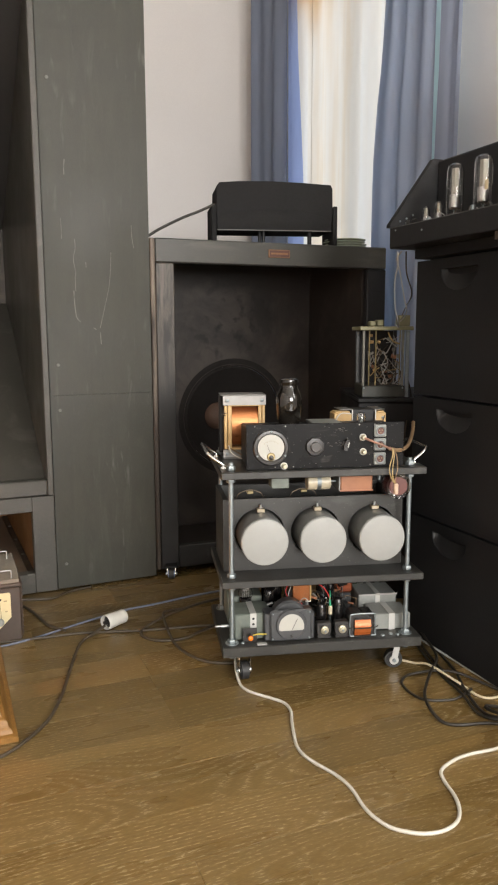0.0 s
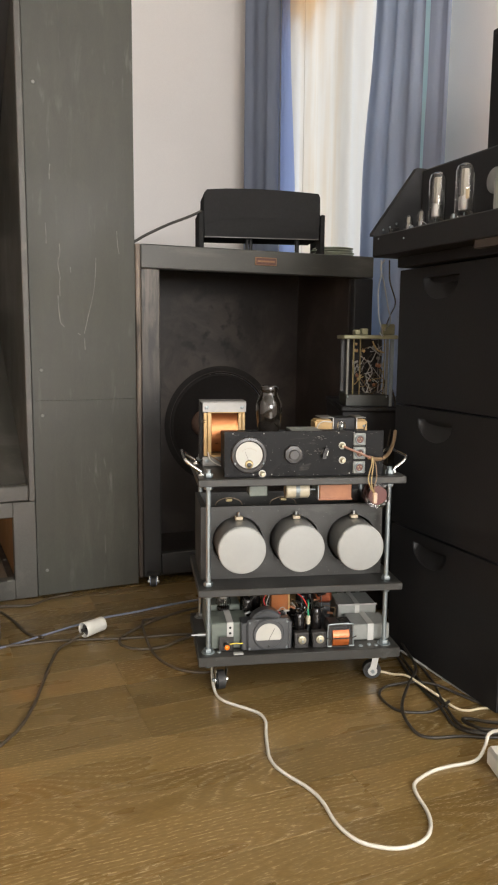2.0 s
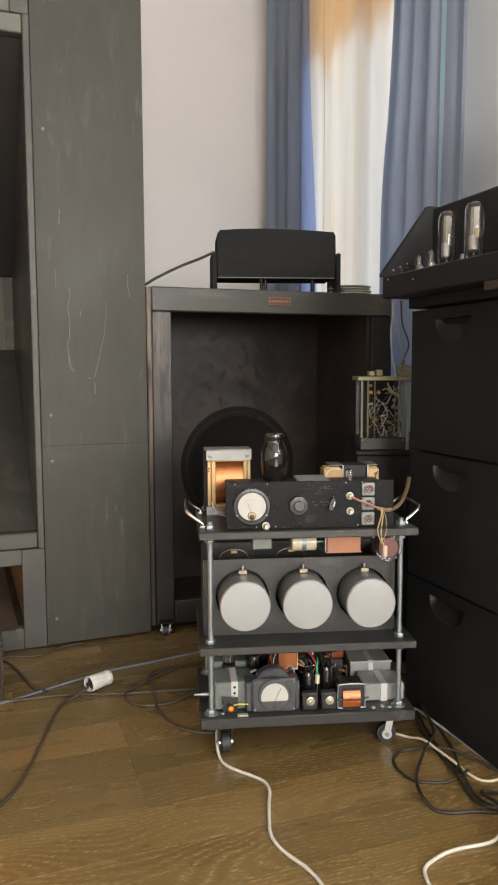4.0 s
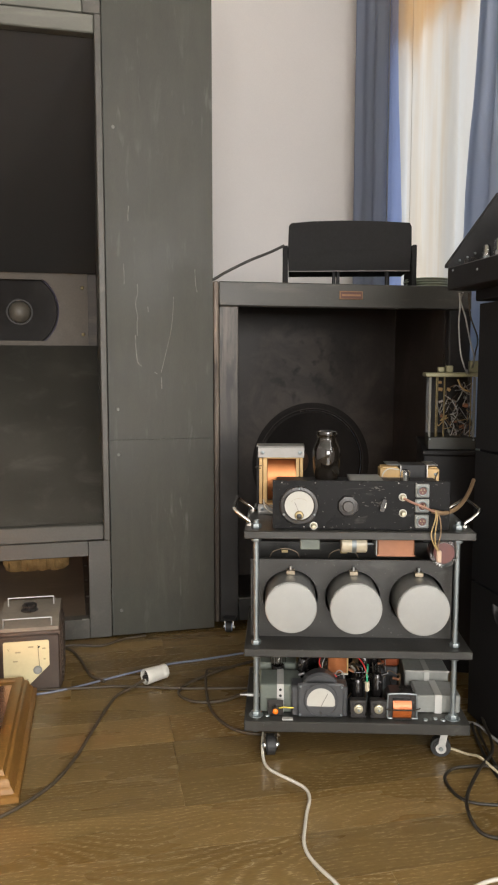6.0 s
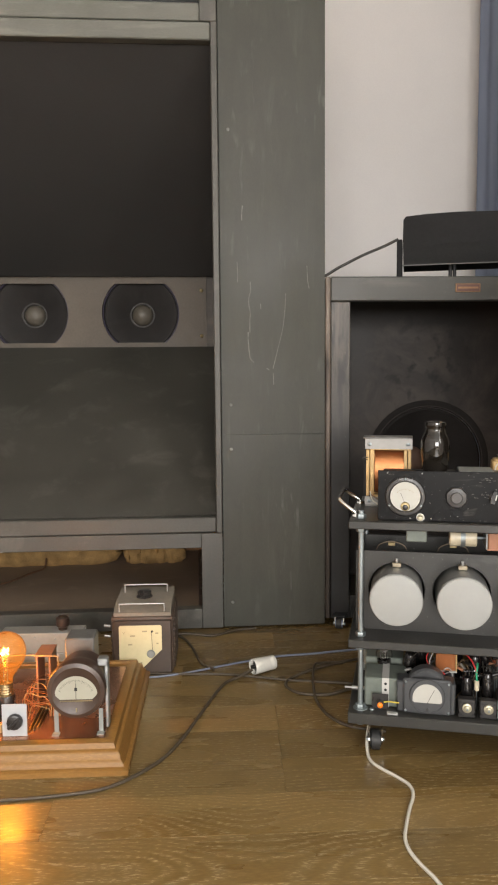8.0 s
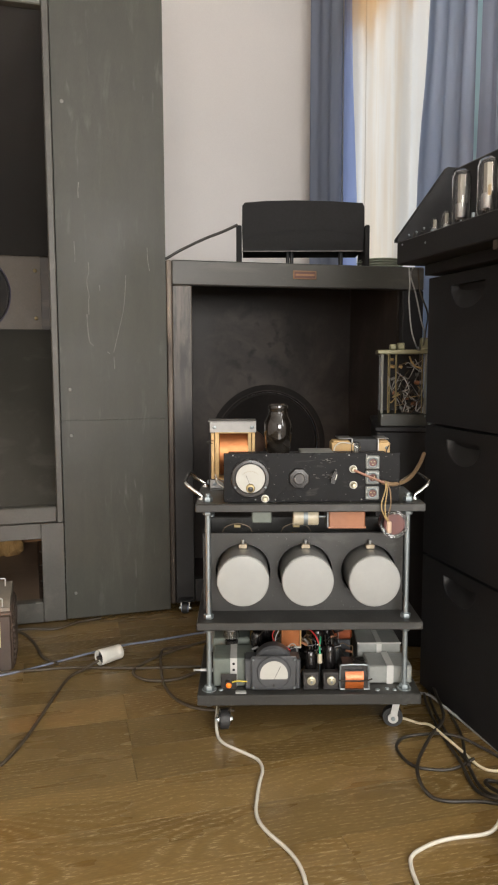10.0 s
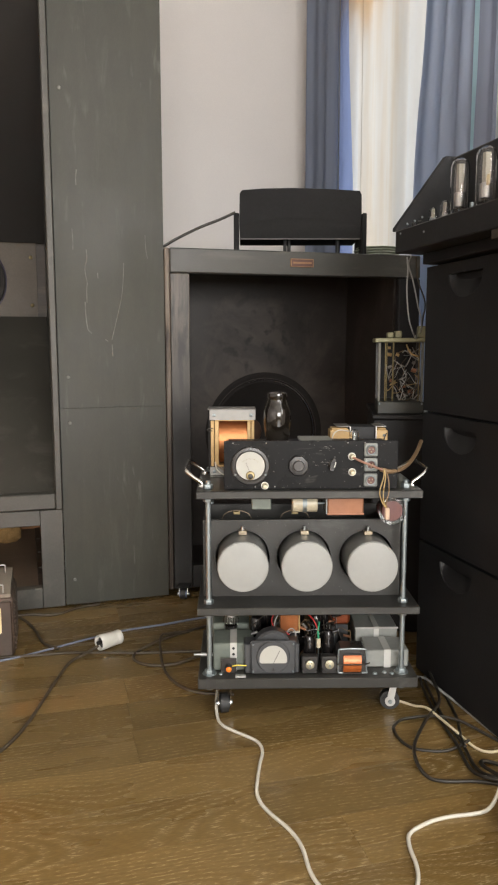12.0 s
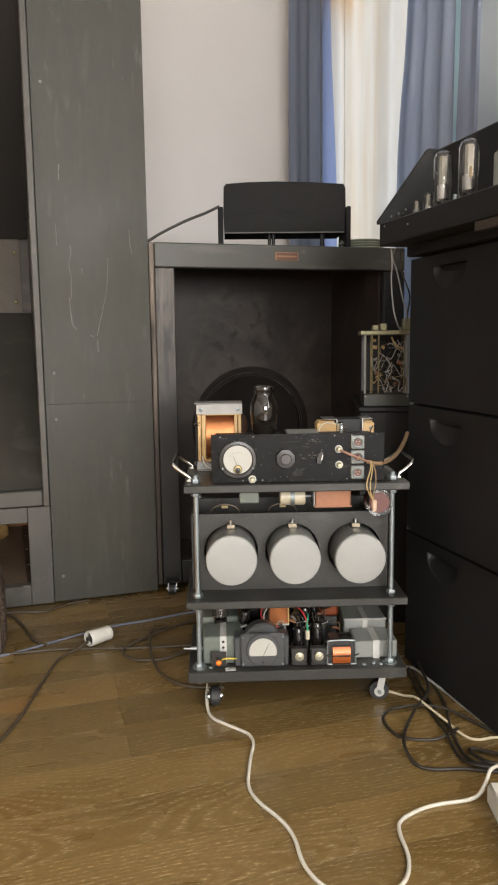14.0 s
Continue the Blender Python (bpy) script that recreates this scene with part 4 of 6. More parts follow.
green_glass = mat("green_glass", (0.46, 0.50, 0.40), 0.12, var=0.1, scale=20)
for k, (dx, r) in enumerate(((0, 0.082), (0.004, 0.080), (-0.003, 0.081), (0.002, 0.078))):
    z = 1.1705 + k * 0.0088
    solid("round_plate", lathe(N(), [(0, 0), (r - 0.02, 0), (r, 0.004), (r, 0.0062), (r - 0.022, 0.0035), (0, 0.0035)], 40), green_glass,
          "pale green round dish in a low stack", "dish", pose(1.69 + dx, 2.635, z), "stacked dishes")
solid("amplifier_cable", tube(N(), [(1.150, 2.60, 1.300), (1.10, 2.60, 1.276), (1.03, 2.60, 1.247), (0.95, 2.60, 1.207), (0.908, 2.60, 1.182), (0.88, 2.62, 1.175)], 0.0046, 10), black_cable,
      "dark cable slanting from the amplifier to the tall cabinet", "cable")

# ---- meters: shared builder ----


def round_screw(parent, p, d=(0, -1, 0), r=0.004, material=None):
    s = part("screw", lathe(N(), [(0, 0.0022), (r * 0.6, 0.002), (r, 0.0005), (r, 0)], 12), material or zinc, parent)
    s.matrix_basis = axis(p, d)
    return s


def ticks(bm, cx, cz, r, y, a0, a1, n, long=0.006):
    for k in range(n):
        a = radians(a0 + (a1 - a0) * k / (n - 1))
        le = long if k % 5 == 0 else long * 0.55
        m = Matrix.Translation((cx, y, cz)) @ Matrix.Rotation(-a, 4, "Y")
        box(bm, r - le, r, -0.0003, 0, -0.0003, 0.0003, m=m)
    return bm


# ---- valve amplifier on the top deck ----
amp = thing("valve_amplifier", "home-built valve amplifier with a scuffed black front panel", "amplifier", TROLLEY @ pose(0, 0, 0.5372))
panel_black = worn_paint("panel_black", (0.0042, 0.004, 0.0043), (0.16, 0.15, 0.135), 0.3, (9, 30, 30), 0.60, 0.22, chips=0.3, spec=0.12)
part("front_panel", box(N(), 0.062, 0.446, 0.0205, 0.0235, 0.0005, 0.1085, bev=0.0006), panel_black, amp, "scuffed glossy black front panel")
part("chassis", box(N(), 0.07, 0.44, 0.024, 0.172, 0.0005, 0.094, bev=0.002), black_paint, amp)
part("chassis_plate", box(N(), 0.236, 0.31, 0.06, 0.168, 0.0945, 0.1015, bev=0.001), grey_metal, amp)
mt = part("meter", lathe(N(), [(0.0, 0.0), (0.043, 0.0), (0.043, 0.004), (0.0405, 0.007), (0.0345, 0.0075), (0.032, 0.005), (0.031, 0.005)], 48, axis((0.12, 0.0203, 0.0535), (0, -1, 0))), bakelite, amp, "round black panel meter")
part("dial", lathe(N(), [(0, 0.0052), (0.0315, 0.0052), (0.0315, 0.0035)], 40, axis((0.12, 0.0203, 0.0535), (0, -1, 0))), white_dial, mt)
part("dial_scale", ticks(N(), 0.12, 0.046, 0.0245, 0.0148, 45, 135, 21, 0.003), mat("dial_ink", (0.30, 0.26, 0.16), 0.6), mt)
part("needle", box(N(), -0.0003, 0.0003, -0.0005, 0, 0, 0.026, m=Matrix.Translation((0.12, 0.0147, 0.037)) @ Matrix.Rotation(radians(-22), 4, "Y")), black_paint, mt)
part("movement", lathe(N(), [(0, 0.0085), (0.008, 0.008), (0.010, 0.006), (0.010, 0.0052)], 20, axis((0.12, 0.0203, 0.032), (0, -1, 0))), brass, mt)
part("movement_core", lathe(N(), [(0, 0.0095), (0.005, 0.0092), (0.006, 0.0085), (0.006, 0.0075)], 16, axis((0.12, 0.0203, 0.0305), (0, -1, 0))), bakelite, mt)
for a in (90, 210, 330):
    round_screw(mt, (0.12 + 0.0385 * math.cos(radians(a)), 0.0128, 0.0535 + 0.0385 * math.sin(radians(a))), r=0.0028)
kn = part("knob", lathe(N(), [(0, 0.0), (0.0235, 0.0), (0.0235, 0.006), (0.0215, 0.0085), (0.013, 0.0095), (0.0, 0.0095)], 8, axis((0.226, 0.0203, 0.0535), (0, -1, 0)) @ Matrix.Rotation(radians(22), 4, "Z")), bakelite, amp, "octagonal black knob")
part("cap", lathe(N(), [(0.0125, 0.0095), (0.012, 0.0145), (0.0105, 0.016), (0.0, 0.0162)], 24, axis((0.226, 0.0203, 0.0535), (0, -1, 0))), mat("worn_black", (0.05, 0.047, 0.045), 0.4, var=0.2), kn)
sw = part("switch", lathe(N(), [(0, 0.0), (0.0095, 0.0), (0.0095, 0.003), (0.007, 0.0045), (0, 0.005)], 24, axis((0.301, 0.0203, 0.056), (0, -1, 0))), bakelite, amp, "black pointer switch")
tilt = Matrix.Translation((0.301, 0.0155, 0.056)) @ Matrix.Rotation(radians(14), 4, "Y")
part("pointer_lever", prism(N(), [(-0.0045, -0.013), (0.0045, -0.013), (0.0055, 0.0), (0.0035, 0.014), (-0.0035, 0.014), (-0.0055, 0.0)], -0.009, 0.0, "xz", m=tilt), black_gloss, sw)
# white strip along the lever's right edge
part("lever_strip", box(N(), 0.0035, 0.0052, -0.0096, -0.0091, -0.004, 0.008, m=tilt), white_plastic, sw)
# rubbed scratches in the panel's lacquer
rng = random.Random(17)
scratch_grey = mat("scratch_grey", (0.15, 0.14, 0.125), 0.6, var=0.4, scale=200)
for k in range(34):
    x, z = (0.255 + 0.04 * rng.random(), 0.050 + 0.012 * rng.random()) if k % 3 == 0 else (0.27 + 0.03 * rng.random(), 0.085 + 0.016 * rng.random()) if k % 3 == 1 else (0.075 + 0.36 * rng.random(), rng.choice((0.002, 0.004, 0.106, 0.1)))
    w = rng.uniform(0.0012, 0.007)
    part("scratch", box(N(), x, x + w, 0.0199, 0.0204, z, z + rng.uniform(0.0003, 0.0009)), scratch_grey, amp)
for z in (0.088, 0.055, 0.0205):
    so = part("socket", box(N(), 0.3705, 0.4005, 0.014, 0.0203, z - 0.0148, z + 0.0148, bev=0.002), grey_metal, amp, "square silver connector socket")
    part("socket_ring", lathe(N(), [(0.0085, 0), (0.012, 0), (0.012, 0.004), (0.0105, 0.005), (0.0085, 0.004)], 24, axis((0.3855, 0.0139, z), (0, -1, 0))), zinc, so)
    part("socket_core", lathe(N(), [(0, 0.001), (0.0085, 0.001), (0.0085, 0)], 24, axis((0.3855, 0.0139, z), (0, -1, 0))), red_disc, so)
    for dx, dz in ((-0.0035, 0.002), (0.0035, 0.002), (0, -0.004)):
        part("pin", cyl(N(), (0.3855 + dx, 0.0128, z + dz), (0.3855 + dx, 0.0095, z + dz), 0.0012, 8), brass, so)
    for dx in (-0.0118, 0.0118):
        for dz in (-0.0118, 0.0118):
            round_screw(so, (0.3855 + dx, 0.0139, z + dz), r=0.0016)
for x, z in ((0.152, 0.0085), (0.345, 0.038), (0.344, 0.073)):
    te = part("terminal", lathe(N(), [(0, 0), (0.0068, 0), (0.0068, 0.004), (0.0042, 0.006), (0.0042, 0.010), (0.0055, 0.011), (0.0045, 0.016), (0, 0.0165)], 18, axis((x, 0.0203, z), (0, -1, 0))), pale_brass, amp)
    part("terminal_ring", lathe(N(), [(0.0068, 0.0), (0.0085, 0.0), (0.0085, 0.002), (0.0068, 0.002)], 18, axis((x, 0.0203, z), (0, -1, 0))), white_plastic, te)
rng = random.Random(4)
for k in range(9):
    x, z = 0.075 + 0.36 * rng.random(), rng.choice((0.006, 0.1035))
    round_screw(amp, (x, 0.0203, z), r=0.0018, material=aluminium)
part("pickup_lead", tube(N(), [(0.344, 0.004, 0.073), (0.36, -0.004, 0.066), (0.385, -0.006, 0.056), (0.408, -0.002, 0.046)], 0.0027, 8, 6), mat("pink_wire", (0.24, 0.125, 0.085), 0.45), amp)
part("cable_tail", tube(N(), [(0.405, 0.004, 0.046), (0.43, 0.012, 0.040), (0.462, 0.05, 0.040), (0.495, 0.11, 0.046), (0.528, 0.18, 0.062), (0.552, 0.24, 0.078)], 0.0048, 10, 6), brown_cable, amp, "bent brown cable")
for k, dx in enumerate((0.0, 0.006, -0.004)):
    part("loose_wire", tube(N(), [(0.412, 0.0, 0.048), (0.414 + dx, -0.006, 0.03), (0.409 + dx * 2, -0.012, 0.0), (0.410 + dx, -0.014, -0.022), (0.418, -0.013, -0.04)], 0.0014, 6, 6),
         (tan_wire, brown_cable, tan_wire)[k], amp)
part("wire_plug", box(N(), 0.413, 0.423, -0.018, -0.008, -0.062, -0.036, bev=0.002), mat("beige_plastic", (0.5, 0.36, 0.26), 0.5), amp)

# power valve standing in the chassis
vt = part("power_valve", lathe(N(), [(0, 0.0945), (0.020, 0.0945), (0.021, 0.098), (0.021, 0.106), (0.0195, 0.108)], 28, Matrix.Translation((0.185, 0.134, 0))), bakelite, amp, "large dark shouldered glass valve")
dark_valve_glass = mat("dark_valve_glass", (0.010, 0.008, 0.006), 0.12, var=0.2, grain=0, coat=0.25)
part("bulb", lathe(N(), [(0.0265, 0.096), (0.0295, 0.108), (0.0318, 0.128), (0.0328, 0.148), (0.0325, 0.160), (0.0308, 0.169), (0.0272, 0.177), (0.0240, 0.183), (0.0225, 0.188), (0.0222, 0.192), (0.0235, 0.196), (0.0242, 0.2005), (0.0232, 0.206), (0.018, 0.209), (0.009, 0.2103), (0, 0.2106)], 40,
                   Matrix.Translation((0.186, 0.134, 0))), dark_valve_glass, vt, "dark brown glass bulb")
sv = part("small_valve", shell(N(), [(0.006, 0.0947), (0.009, 0.0947), (0.0105, 0.098), (0.0105, 0.117), (0.008, 0.123), (0, 0.1255)], 20, Matrix.Translation((0.36, 0.09, 0))), clear_glass, amp, "small clear glass valve")
part("electrode", cyl(N(), (0.36, 0.09, 0.096), (0.36, 0.09, 0.116), 0.005, 12), grey_metal, sv)

# output transformer with open copper winding
ot = thing("output_transformer", "upright transformer with open copper winding and aluminium clamps", "transformer", TROLLEY @ pose(0.025, 0.178, 0.5372) @ Matrix.Diagonal((1.09, 0.86, 0.936, 1)))
part("core", box(N(), -0.004, 0.098, 0.052, 0.085, 0.012, 0.172, bev=0.001), black_paint, ot)
part("top_clamp", box(box(N(), 0, 0.102, 0.008, 0.0105, 0.147, 0.174, bev=0.0008), -0.004, 0.102, 0.008, 0.088, 0.1742, 0.1766, bev=0.0008), clamp_alloy, ot, "folded aluminium clamp")
part("bottom_clamp", box(box(N(), 0, 0.102, 0.008, 0.0105, 0.004, 0.026, bev=0.0008), 0, 0.102, 0.004, 0.088, 0.0004, 0.003, bev=0.0008), clamp_alloy, ot)
for x in (0.01, 0.092):
    round_screw(ot, (x, 0.008, 0.160), r=0.0048)
    round_screw(ot, (x, 0.008, 0.014), r=0.0048)
part("winding", lathe(N(), [(0, 0.0), (0.0555, 0.0)] + [(0.0555 + (0.0003 if k % 2 else 0), 0.0006 + k * 0.0015) for k in range(41)] + [(0.0555, 0.062), (0, 0.062)], 48,
                      Matrix.Translation((0.0212, 0.049, 0.0885)) @ Matrix.Diagonal((1, 0.76, 1, 1)) @ axis((0, 0, 0), (1, 0, 0))), copper, ot, "orange copper winding")
for x0, x1 in ((0.003, 0.010), (0.0115, 0.0205), (0.0835, 0.091), (0.0925, 0.099)):
    part("bobbin_post", box(N(), x0, x1, 0.004, 0.02, 0.028, 0.146, bev=0.001), bobbin, ot)
for z0, z1 in ((0.026, 0.031), (0.1455, 0.1475)):
    part("bobbin_flange", box(N(), 0.012, 0.098, 0.002, 0.058, z0, z1, bev=0.0008), bobbin, ot)
part("lead", tube(N(), [(0.006, 0.004, 0.12), (-0.004, -0.004, 0.122), (-0.002, -0.004, 0.126), (0.008, 0.002, 0.127)], 0.0012, 6, 4), black_cable, ot)
part("lead", tube(N(), [(0.01, 0.0, 0.035), (0.03, -0.012, 0.022), (0.05, -0.02, 0.01), (0.075, -0.03, 0.004)], 0.0018, 6, 5), brown_cable, ot)
part("lead", tube(N(), [(0.012, 0.0, 0.04), (0.018, -0.014, 0.02), (0.04, -0.026, 0.006), (0.06, -0.03, 0.004)], 0.0014, 6, 5), white_cable, ot)

# small transformer on the amplifier
st = thing("small_transformer", "small black transformer with tan bobbin and aluminium brackets", "transformer", TROLLEY @ pose(0.318, 0.192, 0.5372))
part("core", box(N(), 0.0475, 0.112, 0.010, 0.070, 0.0003, 0.1195, bev=0.001), black_paint, st)
for x0, x1 in ((0, 0.047), (0.1125, 0.140)):
    bm = box(N(), x0, x1, 0.0, 0.05, 0.06, 0.112, bev=0.002)
    box(bm, x0 + 0.004, x1 - 0.004, 0.004, 0.046, 0.1122, 0.116, bev=0.001)
    part("bobbin", bm, bobbin, st, "tan card bobbin")
for x0, x1, xv in ((0.016, 0.050, 0.0485), (0.110, 0.137, 0.1115)):
    bm = box(N(), x0, x1, 0.003, 0.07, 0.1196, 0.1212, bev=0.0005)
    box(bm, xv - 0.001, xv + 0.001, -0.001, 0.003, 0.09, 0.1212)
    part("bracket", bm, aluminium, st)
round_screw(st, (0.131, -0.0002, 0.099), r=0.0035)
part("lead", tube(N(), [(0.004, -0.002, 0.075), (0.006, -0.004, 0.1), (0.02, -0.004, 0.112), (0.044, -0.003, 0.110)], 0.0016, 6, 5), white_cable, st)
part("lead", tube(N(), [(0.138, -0.002, 0.078), (0.13, -0.004, 0.085), (0.134, -0.004, 0.1), (0.142, 0.01, 0.108)], 0.0014, 6, 5), black_cable, st)

# parts hanging under the top deck
can = solid("metal_can", box(N(), 0.123, 0.167, 0.03, 0.07, 0.489, 0.5188, bev=0.002), green_metal, "small grey-green metal can under the top deck", "can", TROLLEY)
fc = thing("film_capacitor", "cream film capacitor strapped under the top deck", "capacitor", TROLLEY)
part("body", cyl(N(), (0.215, 0.055, 0.498), (0.272, 0.055, 0.498), 0.0195, 28, 0.002), mat("cream_wrap", (0.47, 0.42, 0.31), 0.35), fc)
part("strap", lathe(N(), [(0.0196, 0), (0.0205, 0), (0.0205, 0.01), (0.0196, 0.01)], 28, axis((0.238, 0.055, 0.498), (1, 0, 0))), zinc, fc, "perforated zinc strap")
part("stud", cyl(N(), (0.272, 0.055, 0.498), (0.292, 0.055, 0.498), 0.003, 10), zinc, fc)
part("tab", box(N(), 0.236, 0.25, 0.045, 0.065, 0.517, 0.5188), zinc, fc)
bc = thing("choke_coil", "reddish-brown wrapped choke under the top deck", "coil", TROLLEY)
part("body", box(N(), 0.293, 0.374, 0.03, 0.09, 0.476, 0.5188, bev=0.003), brown_card, bc)
part("end_plate", box(N(), 0.289, 0.2925, 0.028, 0.092, 0.478, 0.517, bev=0.001), zinc, bc)
part("bottom_edge", box(N(), 0.292, 0.375, 0.0285, 0.0298, 0.4765, 0.480), brown_card, bc)
dc = thing("spool", "clear spool with a dark red core hanging under the deck", "spool", TROLLEY)
part("core", lathe(N(), [(0, 0), (0.023, 0), (0.023, 0.03), (0, 0.03)], 36, axis((0.436, 0.05, 0.487), (0, -1, 0))), red_disc, dc)
rim = part("rim", lathe(N(), [(0.0235, 0.0), (0.031, 0.0), (0.031, 0.034), (0.0235, 0.034)], 36, axis((0.436, 0.052, 0.487), (0, -1, 0))), clear_glass, dc, "clear plastic rim")
for cx in (0.09, 0.23):
    part("lug_ring", tube(N(), [(cx - 0.036, 0.16, 0.165), (cx - 0.027, 0.16, 0.179), (cx, 0.16, 0.187), (cx + 0.027, 0.16, 0.179), (cx + 0.036, 0.16, 0.165)], 0.0013, 6, 5), mat("dull_brass_wire", (0.17, 0.13, 0.09), 0.45, 0.6), capbox)
    part("lug", box(N(), cx - 0.008, cx + 0.008, 0.152, 0.166, 0.178, 0.186, bev=0.001), brass, capbox)

# ---- bottom deck ----
ZB = 0.1062


def strap_bm(x0, x1, y0, y1, z0, z1, w):
    """A perforated strap over a box: up the front and across the top."""
    bm = N()
    c = (x0 + x1) / 2
    box(bm, c - w / 2, c + w / 2, y0 - 0.0015, y0 - 0.0003, z0, z1 + 0.0012)
    box(bm, c - w / 2, c + w / 2, y0 - 0.0015, y1, z1 + 0.0003, z1 + 0.0015)
    return bm


def strapped_box(name, label, x0, x1, y0, y1, h, material, holes=4):
    b = thing(name, label, "metal box", TROLLEY @ pose(0, 0, ZB))
    part("body", box(N(), x0, x1, y0, y1, 0.0, h, bev=0.003), material, b)
    st = part("strap", strap_bm(x0, x1, y0, y1, 0, h, 0.0155), strap_white, b, "perforated metal strap")
    c = (x0 + x1) / 2
    for k in range(holes):
        part("strap_hole", cyl(N(), (c, y0 - 0.0016, 0.012 + k * 0.014), (c, y0 - 0.0019, 0.012 + k * 0.014), 0.0032, 12), black_paint, st)
    return b


strapped_box("metal_box", "grey-green metal box held by a perforated strap", 0.034, 0.128, 0.045, 0.13, 0.066, green_metal)
strapped_box("metal_box", "pale grey metal box held by a metal strap", 0.390, 0.490, 0.055, 0.135, 0.042, grey_metal, 0)
bk = thing("metal_box", "pale grey metal box behind the front row", "metal box", TROLLEY @ pose(0, 0, ZB))
part("body", box(N(), 0.378, 0.482, 0.142, 0.23, 0.0, 0.064, bev=0.003), grey_metal, bk)
part("strap", strap_bm(0.378, 0.482, 0.142, 0.23, 0.02, 0.064, 0.012), strap_white, bk)
part("lid_edge", box(N(), 0.377, 0.483, 0.1395, 0.1415, 0.0605, 0.0645), aluminium, bk)
bk = thing("metal_box", "grey-green metal box behind the front row", "metal box", TROLLEY @ pose(0, 0, ZB))
part("body", box(N(), 0.03, 0.12, 0.15, 0.25, 0.0, 0.074, bev=0.003), green_metal, bk)
lv = thing("glass_valve", "clear glass valve standing behind a metal box", "valve", TROLLEY @ pose(0.075, 0.142, ZB))
part("base", lathe(N(), [(0, 0), (0.0135, 0), (0.0135, 0.060), (0.016, 0.066), (0.016, 0.072), (0, 0.072)], 24), bakelite, lv)
part("bulb", shell(N(), [(0.012, 0.0725), (0.0195, 0.080), (0.0195, 0.088), (0.0165, 0.098), (0.0165, 0.132), (0.012, 0.139), (0, 0.141)], 28), clear_glass, lv)
part("electrodes", box(N(), -0.009, 0.009, -0.004, 0.004, 0.092, 0.128, bev=0.002), grey_metal, lv)
for dx in (-0.011, -0.004, 0.004, 0.011):
    part("lead_in", cyl(N(), (dx * 0.7, 0, 0.074), (dx, 0, 0.118), 0.0007, 6), dull_steel, lv)

il = thing("indicator_lamp", "small orange indicator lamp in a black clip", "indicator", TROLLEY @ pose(0.07, 0.012, ZB))
part("bracket", box(N(), -0.018, 0.018, 0.018, 0.0195, 0.0, 0.036, bev=0.0008), bakelite, il)
part("barrel", cyl(N(), (0, 0.018, 0.016), (0, 0.002, 0.016), 0.0072, 18), bakelite, il)
part("lens", lathe(N(), [(0, 0.004), (0.004, 0.0033), (0.0062, 0.001), (0.0065, 0)], 18, axis((0, 0.002, 0.016), (0, -1, 0))), orange_lens, il, "bright orange lens")
part("lead", tube(N(), [(0.008, 0.016, 0.018), (0.02, 0.014, 0.021), (0.034, 0.014, 0.020), (0.046, 0.02, 0.018)], 0.0016, 6, 4), yellow_wire, il)
solid("spare_nut", box(N(), 0.085, 0.109, 0.004, 0.016, ZB, ZB + 0.004, bev=0.001), white_card, "small pale strip lying on the deck", "strip", TROLLEY)

pm = thing("panel_meter", "dark square panel meter with a white fan-shaped dial", "meter", TROLLEY @ pose(0, 0, ZB))
mgrey = mat("meter_grey", (0.045, 0.047, 0.05), 0.42, var=0.2, scale=18)
part("case", box(N(), 0.106, 0.232, 0.028, 0.075, 0.0, 0.070, bev=0.003), mgrey, pm)
fp = part("face", box(N(), 0.1195, 0.2235, 0.020, 0.0275, 0.001, 0.080, bev=0.004), mgrey, pm)
part("bezel", lathe(N(), [(0, 0.0), (0.0382, 0.0), (0.0382, 0.002), (0.0365, 0.004), (0, 0.004)], 44, axis((0.1715, 0.0198, 0.0435), (0, -1, 0))), mgrey, fp)
fan = [(0.1715 + 0.0315 * math.cos(a), 0.0385 + 0.033 * math.sin(a)) for a in (math.pi * k / 20 for k in range(21))]
part("dial", prism(N(), [(0.2028, 0.0325), *fan[1:-1], (0.1402, 0.0325), (0.144, 0.0295), (0.199, 0.0295)], 0.0150, 0.0157, "xz"), white_dial, fp, "white fan-shaped dial")
part("dial_scale", ticks(N(), 0.1715, 0.027, 0.036, 0.0149, 50, 130, 19, 0.0025), lead_grey, fp)
part("needle", box(N(), -0.0004, 0.0004, -0.0006, 0, 0, 0.034, m=Matrix.Translation((0.1715, 0.0148, 0.029)) @ Matrix.Rotation(radians(26), 4, "Y")), black_paint, fp)
for x in (0.1255, 0.2175):
    for z in (0.008, 0.073):
        round_screw(fp, (x, 0.0198, z), r=0.003)
part("zero_adjuster", lathe(N(), [(0, 0.002), (0.003, 0.002), (0.003, 0)], 12, axis((0.1715, 0.0157, 0.014), (0, -1, 0))), bakelite, fp)

part("movement_cover", lathe(N(), [(0, 0), (0.043, 0), (0.043, 0.026), (0.038, 0.031), (0, 0.031)], 40, axis((0.1715, 0.072, 0.0525), (0, -1, 0))), mgrey, pm, "round cover behind the face")

